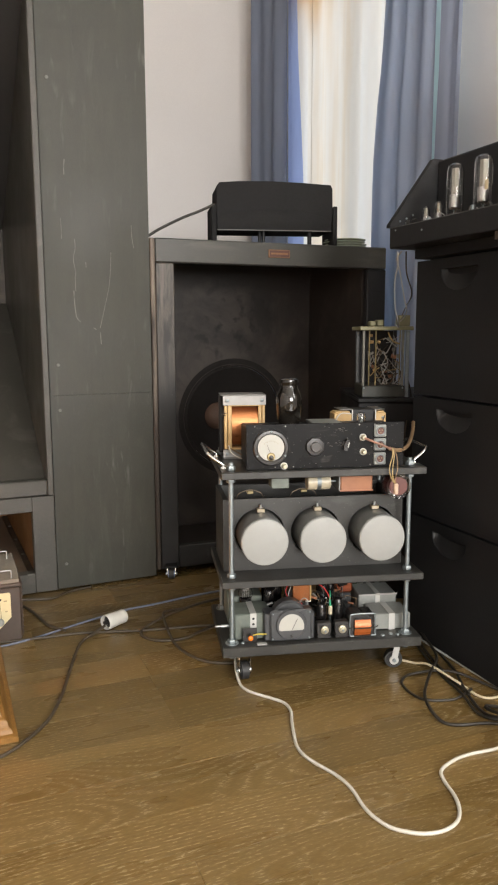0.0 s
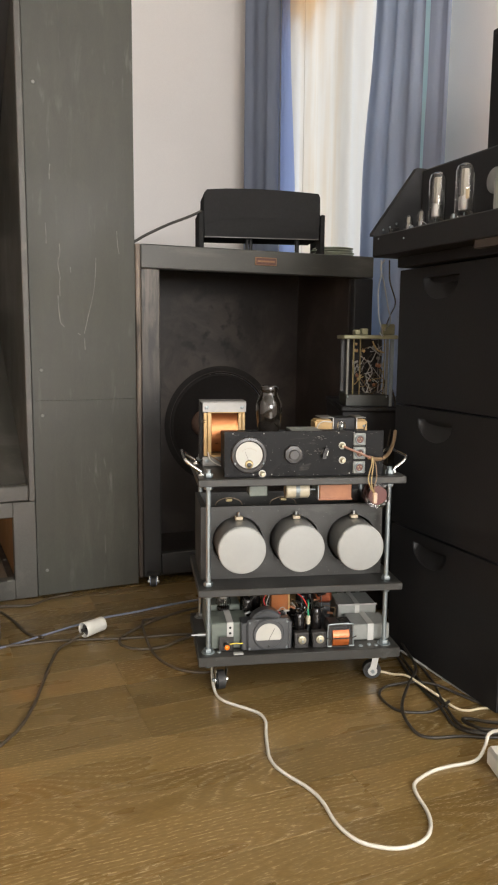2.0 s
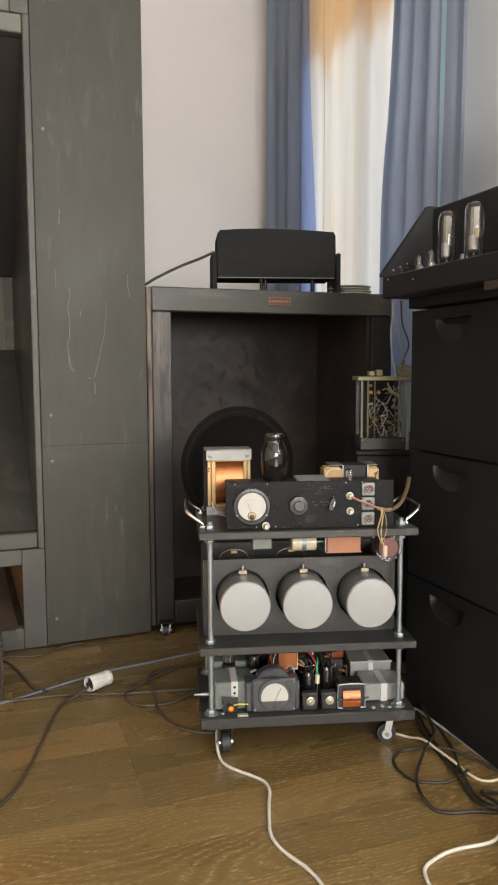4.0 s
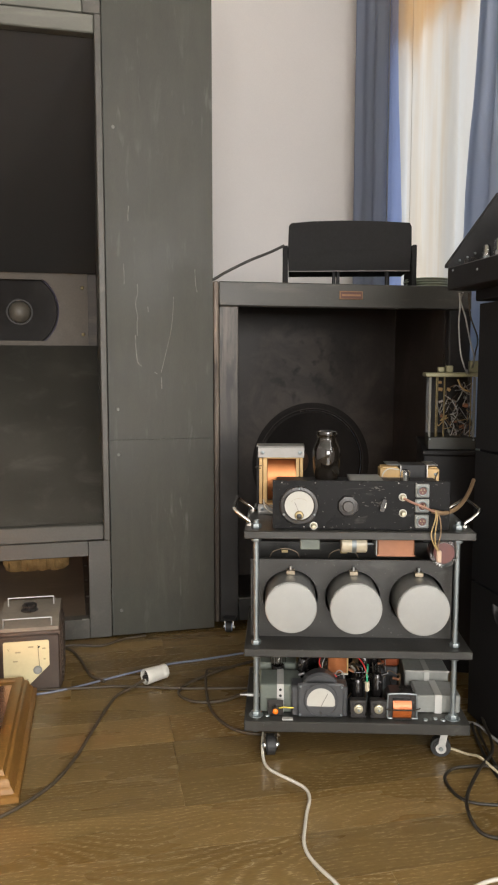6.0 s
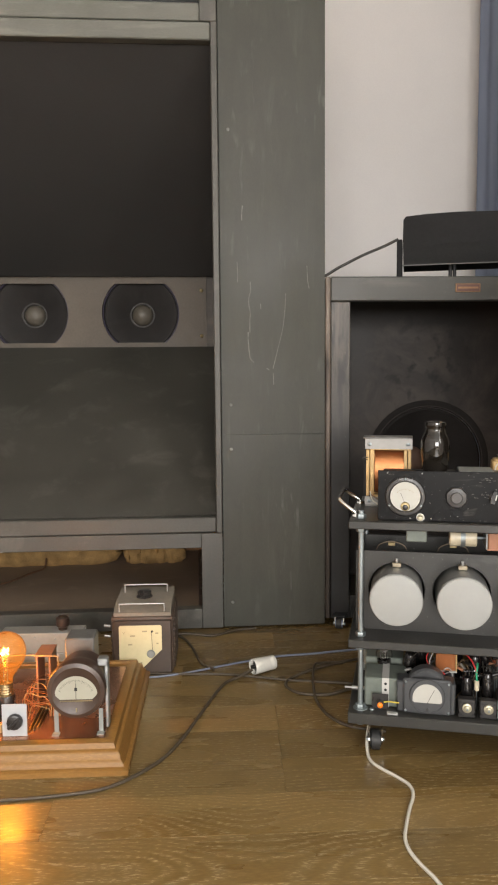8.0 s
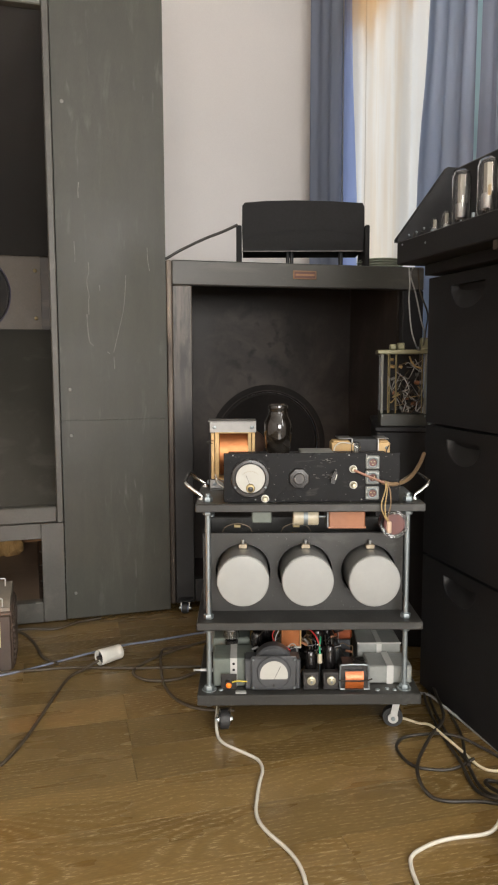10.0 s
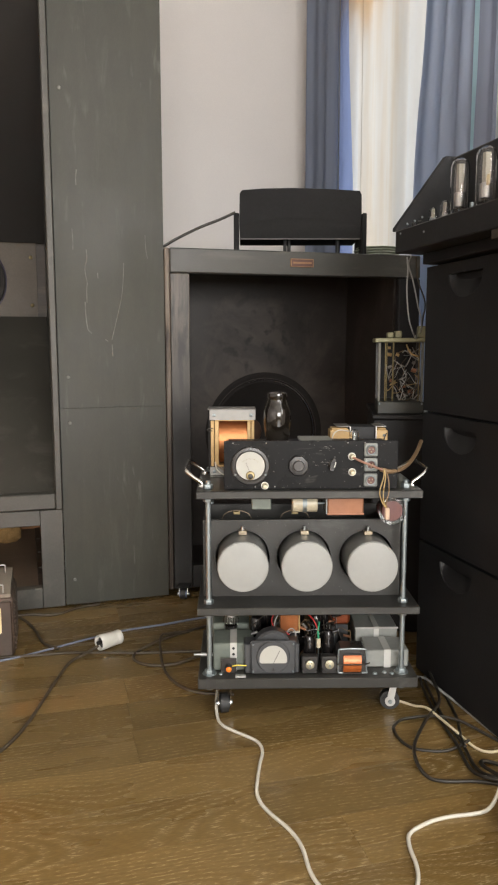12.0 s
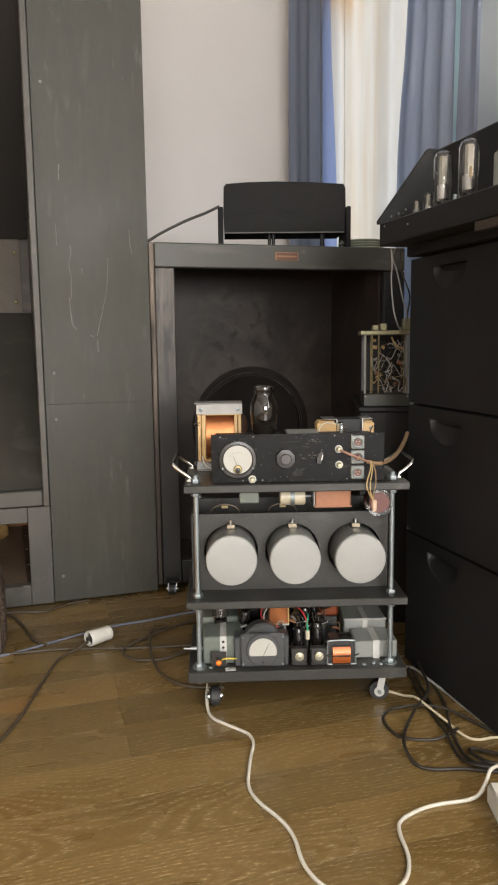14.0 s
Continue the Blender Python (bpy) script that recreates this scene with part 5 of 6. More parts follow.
for x in (0.2555, 0.3005):
    tb = thing("terminal_block", "small black terminal block with a metal knob", "terminal", TROLLEY @ pose(x, 0.022, ZB), "terminal blocks")
    part("block", box(N(), -0.0185, 0.0185, 0.0, 0.02, 0.0, 0.042, bev=0.0025), bakelite, tb)
    k = part("knob", lathe(N(), [(0, 0), (0.0095, 0), (0.010, 0.002), (0.010, 0.006), (0.0065, 0.007), (0.006, 0.010), (0.0, 0.0115)], 20, axis((0, -0.0002, 0.024), (0, -1, 0))), pale_brass, tb)
    part("knob_stud", cyl(N(), (0, -0.0115, 0.024), (0, -0.0145, 0.024), 0.0025, 10), zinc, k)
    for dx in (-0.0125, 0.0125):
        for dz in (0.008, 0.034):
            part("hole", cyl(N(), (dx, -0.0002, dz), (dx, -0.0004, dz), 0.0025, 10), black_paint, tb)

ct = thing("clamped_transformer", "small transformer with a bright orange winding in a steel frame", "transformer", TROLLEY @ pose(0.3185, 0.016, ZB) @ Matrix.Diagonal((1, 1, 1.13, 1)))
frame_out = [(0.004, 0.0), (0.064, 0.0), (0.068, 0.006), (0.067, 0.046), (0.060, 0.054), (0.008, 0.054), (0.001, 0.046), (0.0, 0.006)]
part("core", prism(N(), frame_out, 0.006, 0.048, "xz"), bakelite, ct)
part("steel_frame", tube(N(), [(x, 0.0045, z) for x, z in ((0.004, 0.0025), (0.064, 0.0025), (0.0665, 0.008), (0.0655, 0.045), (0.059, 0.0525), (0.009, 0.0525), (0.0025, 0.045), (0.0015, 0.008), (0.004, 0.0025))], 0.002, 8, 3), zinc, ct)
part("winding", prism(N(), [(0.008, 0.0045)] + [(0.004 - 0.007 * math.sin(math.pi * k / 10), 0.0045 + 0.00365 * k) for k in range(11)] + [(0.008, 0.041)], 0.0135, 0.0545, "yz"), orange_coil, ct, "orange enamelled winding")
for z in (0.0412, 0.0022):
    part("bobbin_flange", box(N(), 0.0125, 0.0555, -0.001, 0.006, z, z + 0.002), bakelite, ct)
part("tie", tube(N(), [(-0.002, 0.002, 0.022), (0.012, -0.003, 0.0225), (0.034, -0.004, 0.0225), (0.056, -0.003, 0.0225), (0.070, 0.002, 0.023), (0.074, 0.004, 0.024)], 0.0016, 6, 4), black_cable, ct)

# second row: valves, coils, electrolytics and wiring
for x, y, h, r in ((0.135, 0.13, 0.10, 0.014), (0.158, 0.165, 0.115, 0.016), (0.143, 0.21, 0.12, 0.016), (0.258, 0.066, 0.078, 0.0125), (0.282, 0.15, 0.10, 0.014), (0.303, 0.072, 0.088, 0.0125), (0.306, 0.17, 0.11, 0.012), (0.245, 0.215, 0.12, 0.016), (0.298, 0.225, 0.125, 0.016)):
    v = thing("black_valve", "dark glossy valve on a black socket", "valve", TROLLEY @ pose(x, y, ZB), "dark valves")
    part("socket", lathe(N(), [(0, 0), (r * 1.15, 0), (r * 1.15, 0.012), (r, 0.014), (0, 0.014)], 20), bakelite, v)
    part("bulb", lathe(N(), [(r * 0.8, 0.0142), (r, 0.022), (r, h - 0.012), (r * 0.7, h - 0.003), (0, h)], 24), black_gloss, v)
cc = thing("copper_coil", "square copper-wound coil standing between the valves", "coil", TROLLEY @ pose(0.214, 0.118, ZB))
part("pedestal", box(N(), -0.018, 0.018, -0.012, 0.03, 0, 0.068, bev=0.002), mgrey, cc)
bm = N()
for k in range(34):
    box(bm, -0.0215, 0.0215, -0.018, 0.022, 0.0725 + k * 0.002, 0.0744 + k * 0.002, bev=0.0006)
part("winding", bm, copper, cc, "bright copper winding")
part("flange", box(N(), -0.025, 0.025, -0.021, 0.025, 0.0685, 0.072, bev=0.0008), strap_white, cc, "pale card flange")
part("end_strip", box(N(), 0.0218, 0.025, -0.021, 0.025, 0.0722, 0.141, bev=0.0006), bobbin, cc)
oc = thing("orange_coil", "orange enamelled coil behind the valves", "coil", TROLLEY @ pose(0.345, 0.19, ZB))
part("pedestal", box(N(), -0.02, 0.02, -0.02, 0.02, 0, 0.06, bev=0.002), mgrey, oc)
part("winding", box(N(), -0.024, 0.024, -0.022, 0.022, 0.0605, 0.14, bev=0.006), mat("dark_orange_coil", (0.22, 0.05, 0.014), 0.35, 0.3, var=0.25, scale=20, fine=500, stretch=(1, 1, 8)), oc)
gc = thing("green_capacitor", "green tubular capacitor standing upright", "capacitor", TROLLEY @ pose(0.392, 0.262, ZB))
part("body", lathe(N(), [(0, 0), (0.013, 0), (0.013, 0.135), (0, 0.135)], 22), mat("green_wrap", (0.10, 0.17, 0.10), 0.4), gc)
for x, y in ((0.312, 0.262), (0.418, 0.266)):
    wc = thing("white_tube", "pale grey tubular part standing upright", "capacitor", TROLLEY @ pose(x, y, ZB), "pale tubes")
    part("body", lathe(N(), [(0, 0), (0.009, 0), (0.009, 0.14), (0, 0.14)], 18), white_plastic, wc)
rs = thing("axial_resistor", "cream axial resistor with green and red leads", "resistor", TROLLEY @ pose(0.2785, 0.055, ZB))
part("body", cyl(N(), (0, 0, 0.05), (0, 0, 0.072), 0.0052, 16, 0.001), mat("cream_wrap", (0.47, 0.42, 0.31), 0.35), rs)
part("lead", tube(N(), [(0, 0, 0.05), (0, 0.002, 0.025), (0.0, 0.012, 0.0008)], 0.0009, 6, 4), zinc, rs)
part("green_lead", tube(N(), [(0, 0, 0.072), (-0.001, 0.001, 0.088), (0.001, 0.006, 0.1), (0.003, 0.02, 0.104)], 0.0022, 6, 5), green_wire, rs)
part("red_lead", tube(N(), [(0.0, 0.0, 0.09), (-0.012, 0.02, 0.112), (-0.035, 0.05, 0.122), (-0.06, 0.08, 0.12), (-0.075, 0.1, 0.11)], 0.0017, 6, 5), red_wire, rs)
rng = random.Random(21)
wiring = thing("wiring", "tangle of thin coloured hook-up wires on the bottom deck", "wiring", TROLLEY @ pose(0, 0, ZB))
WIRES = (black_cable, grey_cable, black_cable, brown_cable, black_cable, lead_grey, black_cable)
for k in range(18):
    x, y = rng.uniform(0.13, 0.36), rng.uniform(0.10, 0.2)
    pts = [(x, y, 0.002)]
    for j in range(4):
        x, y = min(0.365, max(0.125, x + rng.uniform(-0.035, 0.035))), min(0.24, max(0.08, y + rng.uniform(-0.03, 0.03)))
        pts.append((x, y, rng.uniform(0.03, 0.115)))
    part("wire", tube(N(), pts, rng.choice((0.0009, 0.0013, 0.0016)), 6, 5), WIRES[k % len(WIRES)], wiring)
for k in range(16):
    x, y, z = rng.uniform(0.13, 0.36), rng.uniform(0.085, 0.15), rng.uniform(0.03, 0.1)
    a = Vector((rng.uniform(-1, 1), rng.uniform(-0.4, 0.4), rng.uniform(-0.5, 0.5))).normalized() * 0.008
    p = part("component", cyl(N(), Vector((x, y, z)) - a, Vector((x, y, z)) + a, 0.0032, 12, 0.0006), (brown_card, dull_steel, bakelite, bakelite)[k % 4], wiring)
    part("leg", tube(N(), [Vector((x, y, z)) + a, Vector((x, y, z)) + a * 1.6 + Vector((0, 0, -0.01)), (x + a.x, y + 0.004, 0.0)], 0.0006, 5, 4), zinc, p)
for k in range(9):
    x, y, z = rng.uniform(0.24, 0.33), rng.uniform(0.09, 0.13), rng.uniform(0.02, 0.105)
    a = Vector((rng.uniform(0.006, 0.013), rng.uniform(-0.004, 0.004), rng.uniform(-0.003, 0.003)))
    p = part("relay_part", cyl(N(), Vector((x, y, z)) - a, Vector((x, y, z)) + a, rng.uniform(0.0025, 0.0055), 14, 0.0008), (black_gloss, bakelite, black_gloss)[k % 3], wiring, "glossy black component")
    part("end_cap", cyl(N(), Vector((x, y, z)) + a, Vector((x, y, z)) + a * 1.22, 0.0022, 8), (dull_steel, zinc, brass)[k % 3], p)
    part("leg", cyl(N(), Vector((x, y, z)), Vector((x, y + 0.003, 0.0)), 0.0007, 5), zinc, p)
for pts, wm in (([(0.186, 0.1, 0.122), (0.176, 0.095, 0.114), (0.171, 0.09, 0.102), (0.176, 0.088, 0.088)], red_wire), ([(0.186, 0.098, 0.112), (0.179, 0.09, 0.1), (0.178, 0.086, 0.085)], lead_grey), ([(0.20, 0.09, 0.06), (0.214, 0.082, 0.085), (0.226, 0.085, 0.078), (0.23, 0.09, 0.05)], lead_grey), ([(0.19, 0.088, 0.055), (0.2, 0.08, 0.078), (0.212, 0.082, 0.07)], red_wire)):
    part("wire", tube(N(), pts, 0.0012, 6, 6), wm, wiring)
solid("toggle_shaft", cyl(cyl(N(), (-0.012, 0.07, 0.135), (0.004, 0.07, 0.135), 0.0025, 10), (0.004, 0.07, 0.135), (0.0335, 0.07, 0.135), 0.0045, 14), dull_steel, "metal toggle sticking out of the metal box", "switch", TROLLEY)
for k, x in enumerate((0.405, 0.428, 0.444, 0.052)):
    solid("bolt_head", lathe(N(), [(0, 0.003), (0.0045, 0.0028), (0.0055, 0.001), (0.0055, 0)], 14, Matrix.Translation((x, 0.02 + 0.006 * (k % 2), ZB))), zinc, "small zinc bolt head in the deck", "bolt", TROLLEY, "deck bolts")

# ---- on the stack: valve amplifier with sloping cheeks ----
ZT = 1.0485
va = thing("stage_amplifier", "black valve amplifier with sloping side cheek on the cabinet stack", "amplifier", pose(1.351, 1.225, ZT))
part("plinth", box(N(), 0.0, 0.36, 0.0, 0.575, 0.027, 0.082, bev=0.003), black_paint, va)
part("base", box(N(), 0.06, 0.34, 0.03, 0.545, 0.0005, 0.0265, bev=0.002), black_cab, va)
part("front_strip", box(N(), 0.006, 0.022, 0.0, 0.172, 0.008, 0.0265, bev=0.001), brown_rail, va, "rubbed brown wooden strip")
part("cheek", prism(N(), [(0.0, 0.0825), (0.36, 0.0825), (0.36, 0.267), (0.132, 0.267), (0.0, 0.09)], 0.572, 0.59, "xz"), black_paint, va, "sloping black side cheek")
part("rear_cover", box(N(), 0.145, 0.355, 0.02, 0.571, 0.0825, 0.262, bev=0.004), black_paint, va)
for x, z in ((0.05, 0.108), (0.07, 0.118), (0.03, 0.1)):
    round_screw(va, (x, 0.5718, z), r=0.003)
valve_plate = mat("valve_plate", (0.36, 0.33, 0.26), 0.45, 0.3, var=0.15, scale=30)
for y, r, h, big in ((0.384, 0.0205, 0.118, 1), (0.281, 0.0215, 0.118, 1), (0.500, 0.0105, 0.040, 0), (0.446, 0.0115, 0.046, 0)):
    x = 0.06
    v = part("valve", lathe(N(), [(0, 0.0822), (r * 0.95, 0.0822), (r * 0.95, 0.094 if big else 0.088), (0, 0.094 if big else 0.088)], 24, Matrix.Translation((x, y, 0))), bakelite, va, "clear glass valve")
    z0 = 0.0945 if big else 0.0885
    part("bulb", shell(N(), [(r * 0.8, z0), (r, z0 + 0.008), (r, z0 + h - 0.018), (r * 0.8, z0 + h - 0.006), (r * 0.35, z0 + h), (0, z0 + h + 0.001)], 30, Matrix.Translation((x, y, 0))), clear_glass, v)
    part("silvering", lathe(N(), [(r * 0.45, z0 + h * 0.1), (r * 0.6, z0 + h * 0.12), (r * 0.6, z0 + h * 0.37), (r * 0.4, z0 + h * 0.385)], 26, Matrix.Translation((x, y, 0))), aluminium, v, "silvery metal skirt")
    part("electrode", box(N(), x - r * 0.3, x + r * 0.3, y - r * 0.3, y + r * 0.3, z0 + h * 0.386, z0 + h * 0.9, bev=0.001), valve_plate, v, "cream-grey flat electrode")
    part("pinch", cyl(N(), (x, y, z0), (x, y, z0 + h * 0.1), r * 0.12, 8), zinc, v)
part("gauge", lathe(N(), [(0, 0.004), (0.026, 0.004), (0.03, 0.002), (0.03, 0)], 32, axis((0.1445, 0.277, 0.182), (-1, 0, 0))), dull_steel, va, "round grey cover")
part("transformer", box(N(), 0.02, 0.11, 0.05, 0.138, 0.0825, 0.150, bev=0.004), grey_metal, va, "grey transformer box")
for y, z in ((0.43, 0.06), (0.545, 0.072)):
    round_screw(va, (-0.0003, y, z), (-1, 0, 0), 0.0026)
rng = random.Random(5)
part("paper_tag", box(N(), 0.048, 0.0495, 0.2505, 0.262, 0.130, 0.152, bev=0.0004), mat("tag_paper", (0.55, 0.46, 0.30), 0.7, var=0.1), va, "small cream tag on a valve")
for k in range(16):
    x, y, w = rng.uniform(0.012, 0.045), rng.uniform(0.18, 0.54), rng.uniform(0.004, 0.012)
    part("terminal_lug", box(N(), x, x + 0.006, y, y + w, 0.0823, rng.uniform(0.086, 0.096), bev=0.001), (zinc, bakelite, brass, bakelite)[k % 4], va)
for k in range(9):
    y = rng.uniform(0.2, 0.5)
    part("hookup_wire", tube(N(), [(0.03, y, 0.083), (0.024, y + 0.01, 0.094), (0.03, y + 0.03, 0.097), (0.036, y + 0.045, 0.083)], 0.0009, 6, 4), (grey_cable, lead_grey, black_cable)[k % 3], va)


ts = thing("tall_black_speaker", "tall matt black loudspeaker standing on the stack", "loudspeaker", pose(1.745, 1.39, ZT))
part("body", box(N(), 0.012, 0.32, 0.0, 0.455, 0, 0.672, bev=0.004), black_cab, ts)
part("side_board", box(N(), 0.0, 0.0115, 0.004, 0.451, 0.004, 0.668, bev=0.002), black_cab, ts)
for z in (0.12, 0.37, 0.60):
    round_screw(ts, (-0.0003, 0.38, z), (-1, 0, 0), 0.005)

# ---- open chassis on a black box ----
bb = thing("black_box", "plain black wooden box between cabinets", "box", pose(1.425, 2.062, 0, 0, 0, -22))
part("body", box(N(), 0, 0.36, 0.012, 0.44, 0.0, 0.640, bev=0.003), black_cab, bb)
part("top_board", box(N(), -0.004, 0.364, 0.0, 0.444, 0.6405, 0.655, bev=0.003), black_cab, bb)
olive = mat("olive_metal", (0.23, 0.22, 0.13), 0.5, 0.2, var=0.15, scale=12)
oc2 = thing("open_chassis", "open electronic chassis with olive top plate and tangled wires", "electronics", pose(1.442, 2.075, 0.6555, 0, 0, -22) @ Matrix.Diagonal((0.84, 1, 1, 1)))
part("top_plate", box(N(), -0.012, 0.185, -0.006, 0.17, 0.207, 0.219, bev=0.002), olive, oc2)
part("base", box(N(), 0.0, 0.158, 0.0, 0.16, 0.0, 0.036, bev=0.002), mat("dark_olive", (0.027, 0.029, 0.023), 0.5), oc2)
part("back", box(N(), 0.0, 0.158, 0.15, 0.155, 0.0365, 0.206), black_paint, oc2)
for x0, x1 in ((0.0, 0.013), (0.145, 0.158)):
    part("upright", box(N(), x0, x0 + 0.008, 0.0, 0.012, 0.0365, 0.2065, bev=0.001), mat("grey_green", (0.16, 0.16, 0.135), 0.55, 0.0), oc2)
    part("upright", box(N(), x0, x1, 0.135, 0.149, 0.0365, 0.2065, bev=0.001), mgrey, oc2)
part("yellow_lead", tube(N(), [(0.095, 0.01, 0.2), (0.102, 0.004, 0.185), (0.115, 0.002, 0.172), (0.135, 0.004, 0.166)], 0.0028, 8, 6), tan_wire, oc2)
part("side_strip", box(N(), 0.159, 0.172, -0.002, 0.010, -0.0, 0.206, bev=0.001), zinc, oc2, "long zinc strip")
for x, y in ((0.024, 0.004), (0.031, 0.03), (0.05, 0.006), (0.055, 0.04), (0.138, 0.006)):
    part("brass_rod", cyl(N(), (x, y, 0.0365), (x, y, 0.2065), 0.002, 10), mat("old_brass", (0.22, 0.18, 0.09), 0.45, 0.8), oc2)
for x0, x1, h in ((0.03, 0.052, 0.016), (0.056, 0.08, 0.02), (0.135, 0.178, 0.034)):
    part("top_component", box(N(), x0, x1, 0.02, 0.07, 0.2195, 0.2195 + h, bev=0.003), olive, oc2)
for x, z in ((0.006, 0.03), (0.15, 0.03), (0.166, 0.2), (0.166, 0.02)):
    round_screw(oc2, (x, -0.0023, z), r=0.0035)
rng = random.Random(9)
for k in range(26):
    x, z = rng.uniform(0.06, 0.14), rng.uniform(0.06, 0.2)
    pts = [(x, rng.uniform(0.005, 0.05), z)]
    for j in range(4):
        x, z = min(0.143, max(0.03, x + rng.uniform(-0.03, 0.03))), min(0.204, max(0.04, z + rng.uniform(-0.05, 0.035)))
        pts.append((x, rng.uniform(0.004, 0.07), z))
    part("wire", tube(N(), pts, rng.choice((0.0012, 0.0018)), 6, 5), (grey_cable, lead_grey, grey_cable, tan_wire, brown_cable, lead_grey, lead_grey, grey_cable)[k % 8], oc2)
for k in range(14):
    x, z = rng.uniform(0.03, 0.14), rng.uniform(0.05, 0.195)
    part("component", cyl(N(), (x, 0.05, z), (x + rng.uniform(0.008, 0.02), 0.05, z + rng.uniform(-0.006, 0.006)), rng.uniform(0.003, 0.007), 12, 0.0006), (brown_card, aluminium, grey_metal, bobbin)[k % 4], oc2)
for k, (pts, mt2) in enumerate((
        ([(1.405, 1.84, 1.075), (1.413, 1.85, 1.04), (1.437, 1.90, 1.0), (1.46, 1.93, 0.93), (1.478, 1.94, 0.89), (1.52, 2.0, 0.872), (1.56, 2.08, 0.882)], lead_grey),
        ([(1.41, 1.83, 1.075), (1.43, 1.88, 1.06), (1.455, 1.90, 1.02), (1.477, 1.91, 0.955), (1.50, 1.93, 0.915), (1.56, 2.05, 0.89), (1.59, 2.11, 0.886)], lead_grey),
        ([(1.425, 1.83, 1.075), (1.442, 1.85, 1.02), (1.475, 1.87, 0.965), (1.53, 1.98, 0.93), (1.60, 2.12, 0.886)], grey_cable),
        ([(1.600, 2.07, 0.72), (1.60, 2.04, 0.66), (1.575, 2.02, 0.60), (1.565, 2.02, 0.50), (1.575, 2.03, 0.30), (1.57, 2.03, 0.004)], grey_cable))):
    solid("signal_lead", tube(N(), pts, 0.002 if k < 3 else 0.003, 8, 8), mt2, "thin pale lead hanging from the amplifier to the chassis" if k < 3 else "thin grey lead hanging down the black box", "cable", group="signal leads")

# ---- cables on the floor ----


def floor_cable(name, label, pts, r, material, heights=()):
    lifted = [(x, y, r + (heights[k] if k < len(heights) else 0.0)) for k, (x, y) in enumerate(pts)]
    return solid(name, tube(N(), lifted, r, 10, 8), material, label, "cable")


floor_cable("mains_cable", "thick white mains cable snaking across the floor",
            [(0.905, 1.80), (0.875, 1.72), (0.866, 1.67), (0.869, 1.63), (0.886, 1.60), (0.910, 1.567), (0.926, 1.537), (0.924, 1.50), (0.905, 1.455), (0.886, 1.405), (0.873, 1.365), (0.871, 1.33),
             (0.879, 1.295), (0.895, 1.252), (0.903, 1.215), (0.903, 1.18), (0.897, 1.135), (0.900, 1.098), (0.912, 1.066), (0.940, 1.040), (0.967, 1.028), (0.997, 1.026), (1.025, 1.035), (1.046, 1.053), (1.062, 1.078),
             (1.072, 1.105), (1.080, 1.14), (1.090, 1.166), (1.103, 1.179), (1.120, 1.187), (1.155, 1.197), (1.193, 1.199), (1.245, 1.192), (1.268, 1.191), (1.286, 1.196), (1.302, 1.206), (1.34, 1.222), (1.42, 1.25)], 0.0036, white_cable,
            (0.045, 0.02) + (0,) * 30 + (0.002, 0.010, 0.030, 0.044, 0.036, 0.004))
floor_cable("speaker_cable", "blue twisted cable lying across the floor", [(0.16, 2.14), (0.33, 2.128), (0.43, 2.15), (0.545, 2.198), (0.615, 2.222), (0.72, 2.262), (0.82, 2.275), (0.955, 2.30), (1.15, 2.32)], 0.0033, blue_cable,
            (0, 0, 0, 0, 0.002, 0.0, 0, 0, 0))
floor_cable("plug_cable", "dark cable curving over the floor to a white plug", [(-0.45, 1.52), (-0.047, 1.527), (0.1, 1.530), (0.20, 1.539), (0.304, 1.566), (0.394, 1.655), (0.445, 1.76), (0.481, 1.872), (0.543, 2.058), (0.59, 2.105), (0.628, 2.132)], 0.004, grey_cable,
            (0, 0, 0, 0, 0, 0, 0, 0, 0, 0.004, 0.012))
floor_cable("floor_cable", "dark grey cable lying on the floor", [(0.30, 2.16), (0.455, 2.142), (0.561, 2.132), (0.728, 2.083), (0.867, 2.055), (0.96, 2.03), (1.05, 1.99)], 0.0037, grey_cable)
floor_cable("floor_cable", "dark grey cable lying in a loop on the floor", [(1.02, 2.24), (0.932, 2.218), (0.819, 2.155), (0.737, 2.097), (0.717, 2.045), (0.75, 1.995), (0.821, 1.982), (0.889, 2.007), (0.98, 2.05)], 0.0039, grey_cable,
            (0, 0, 0.004, 0, 0, 0.0, 0, 0.004))
floor_cable("floor_cable", "dark brown cable curling under the trolley", [(0.90, 2.20), (0.835, 2.185), (0.808, 2.15), (0.79, 2.034), (0.788, 1.942), (0.807, 1.857), (0.850, 1.801), (0.93, 1.77)], 0.0037, grey_cable, (0, 0.006, 0.012, 0.008))
floor_cable("floor_cable", "dark brown cable lying by the horn cabinet", [(0.25, 2.50), (0.348, 2.49), (0.415, 2.44), (0.453, 2.339), (0.480, 2.225), (0.52, 2.17)], 0.004, grey_cable)
floor_cable("floor_cable", "dark brown cable lying by the horn cabinet", [(0.30, 2.42), (0.413, 2.459), (0.516, 2.452), (0.583, 2.495), (0.66, 2.515)], 0.004, grey_cable, (0, 0.006))
floor_cable("power_cable", "black power cable looping beside the stack", [(1.44, 1.73), (1.425, 1.69), (1.386, 1.582), (1.314, 1.512), (1.252, 1.446), (1.214, 1.376), (1.213, 1.328), (1.236, 1.302), (1.295, 1.285), (1.355, 1.256), (1.44, 1.23)], 0.0037, black_cable,
            (0.02, 0.02, 0.014, 0.012, 0.004, 0.010))
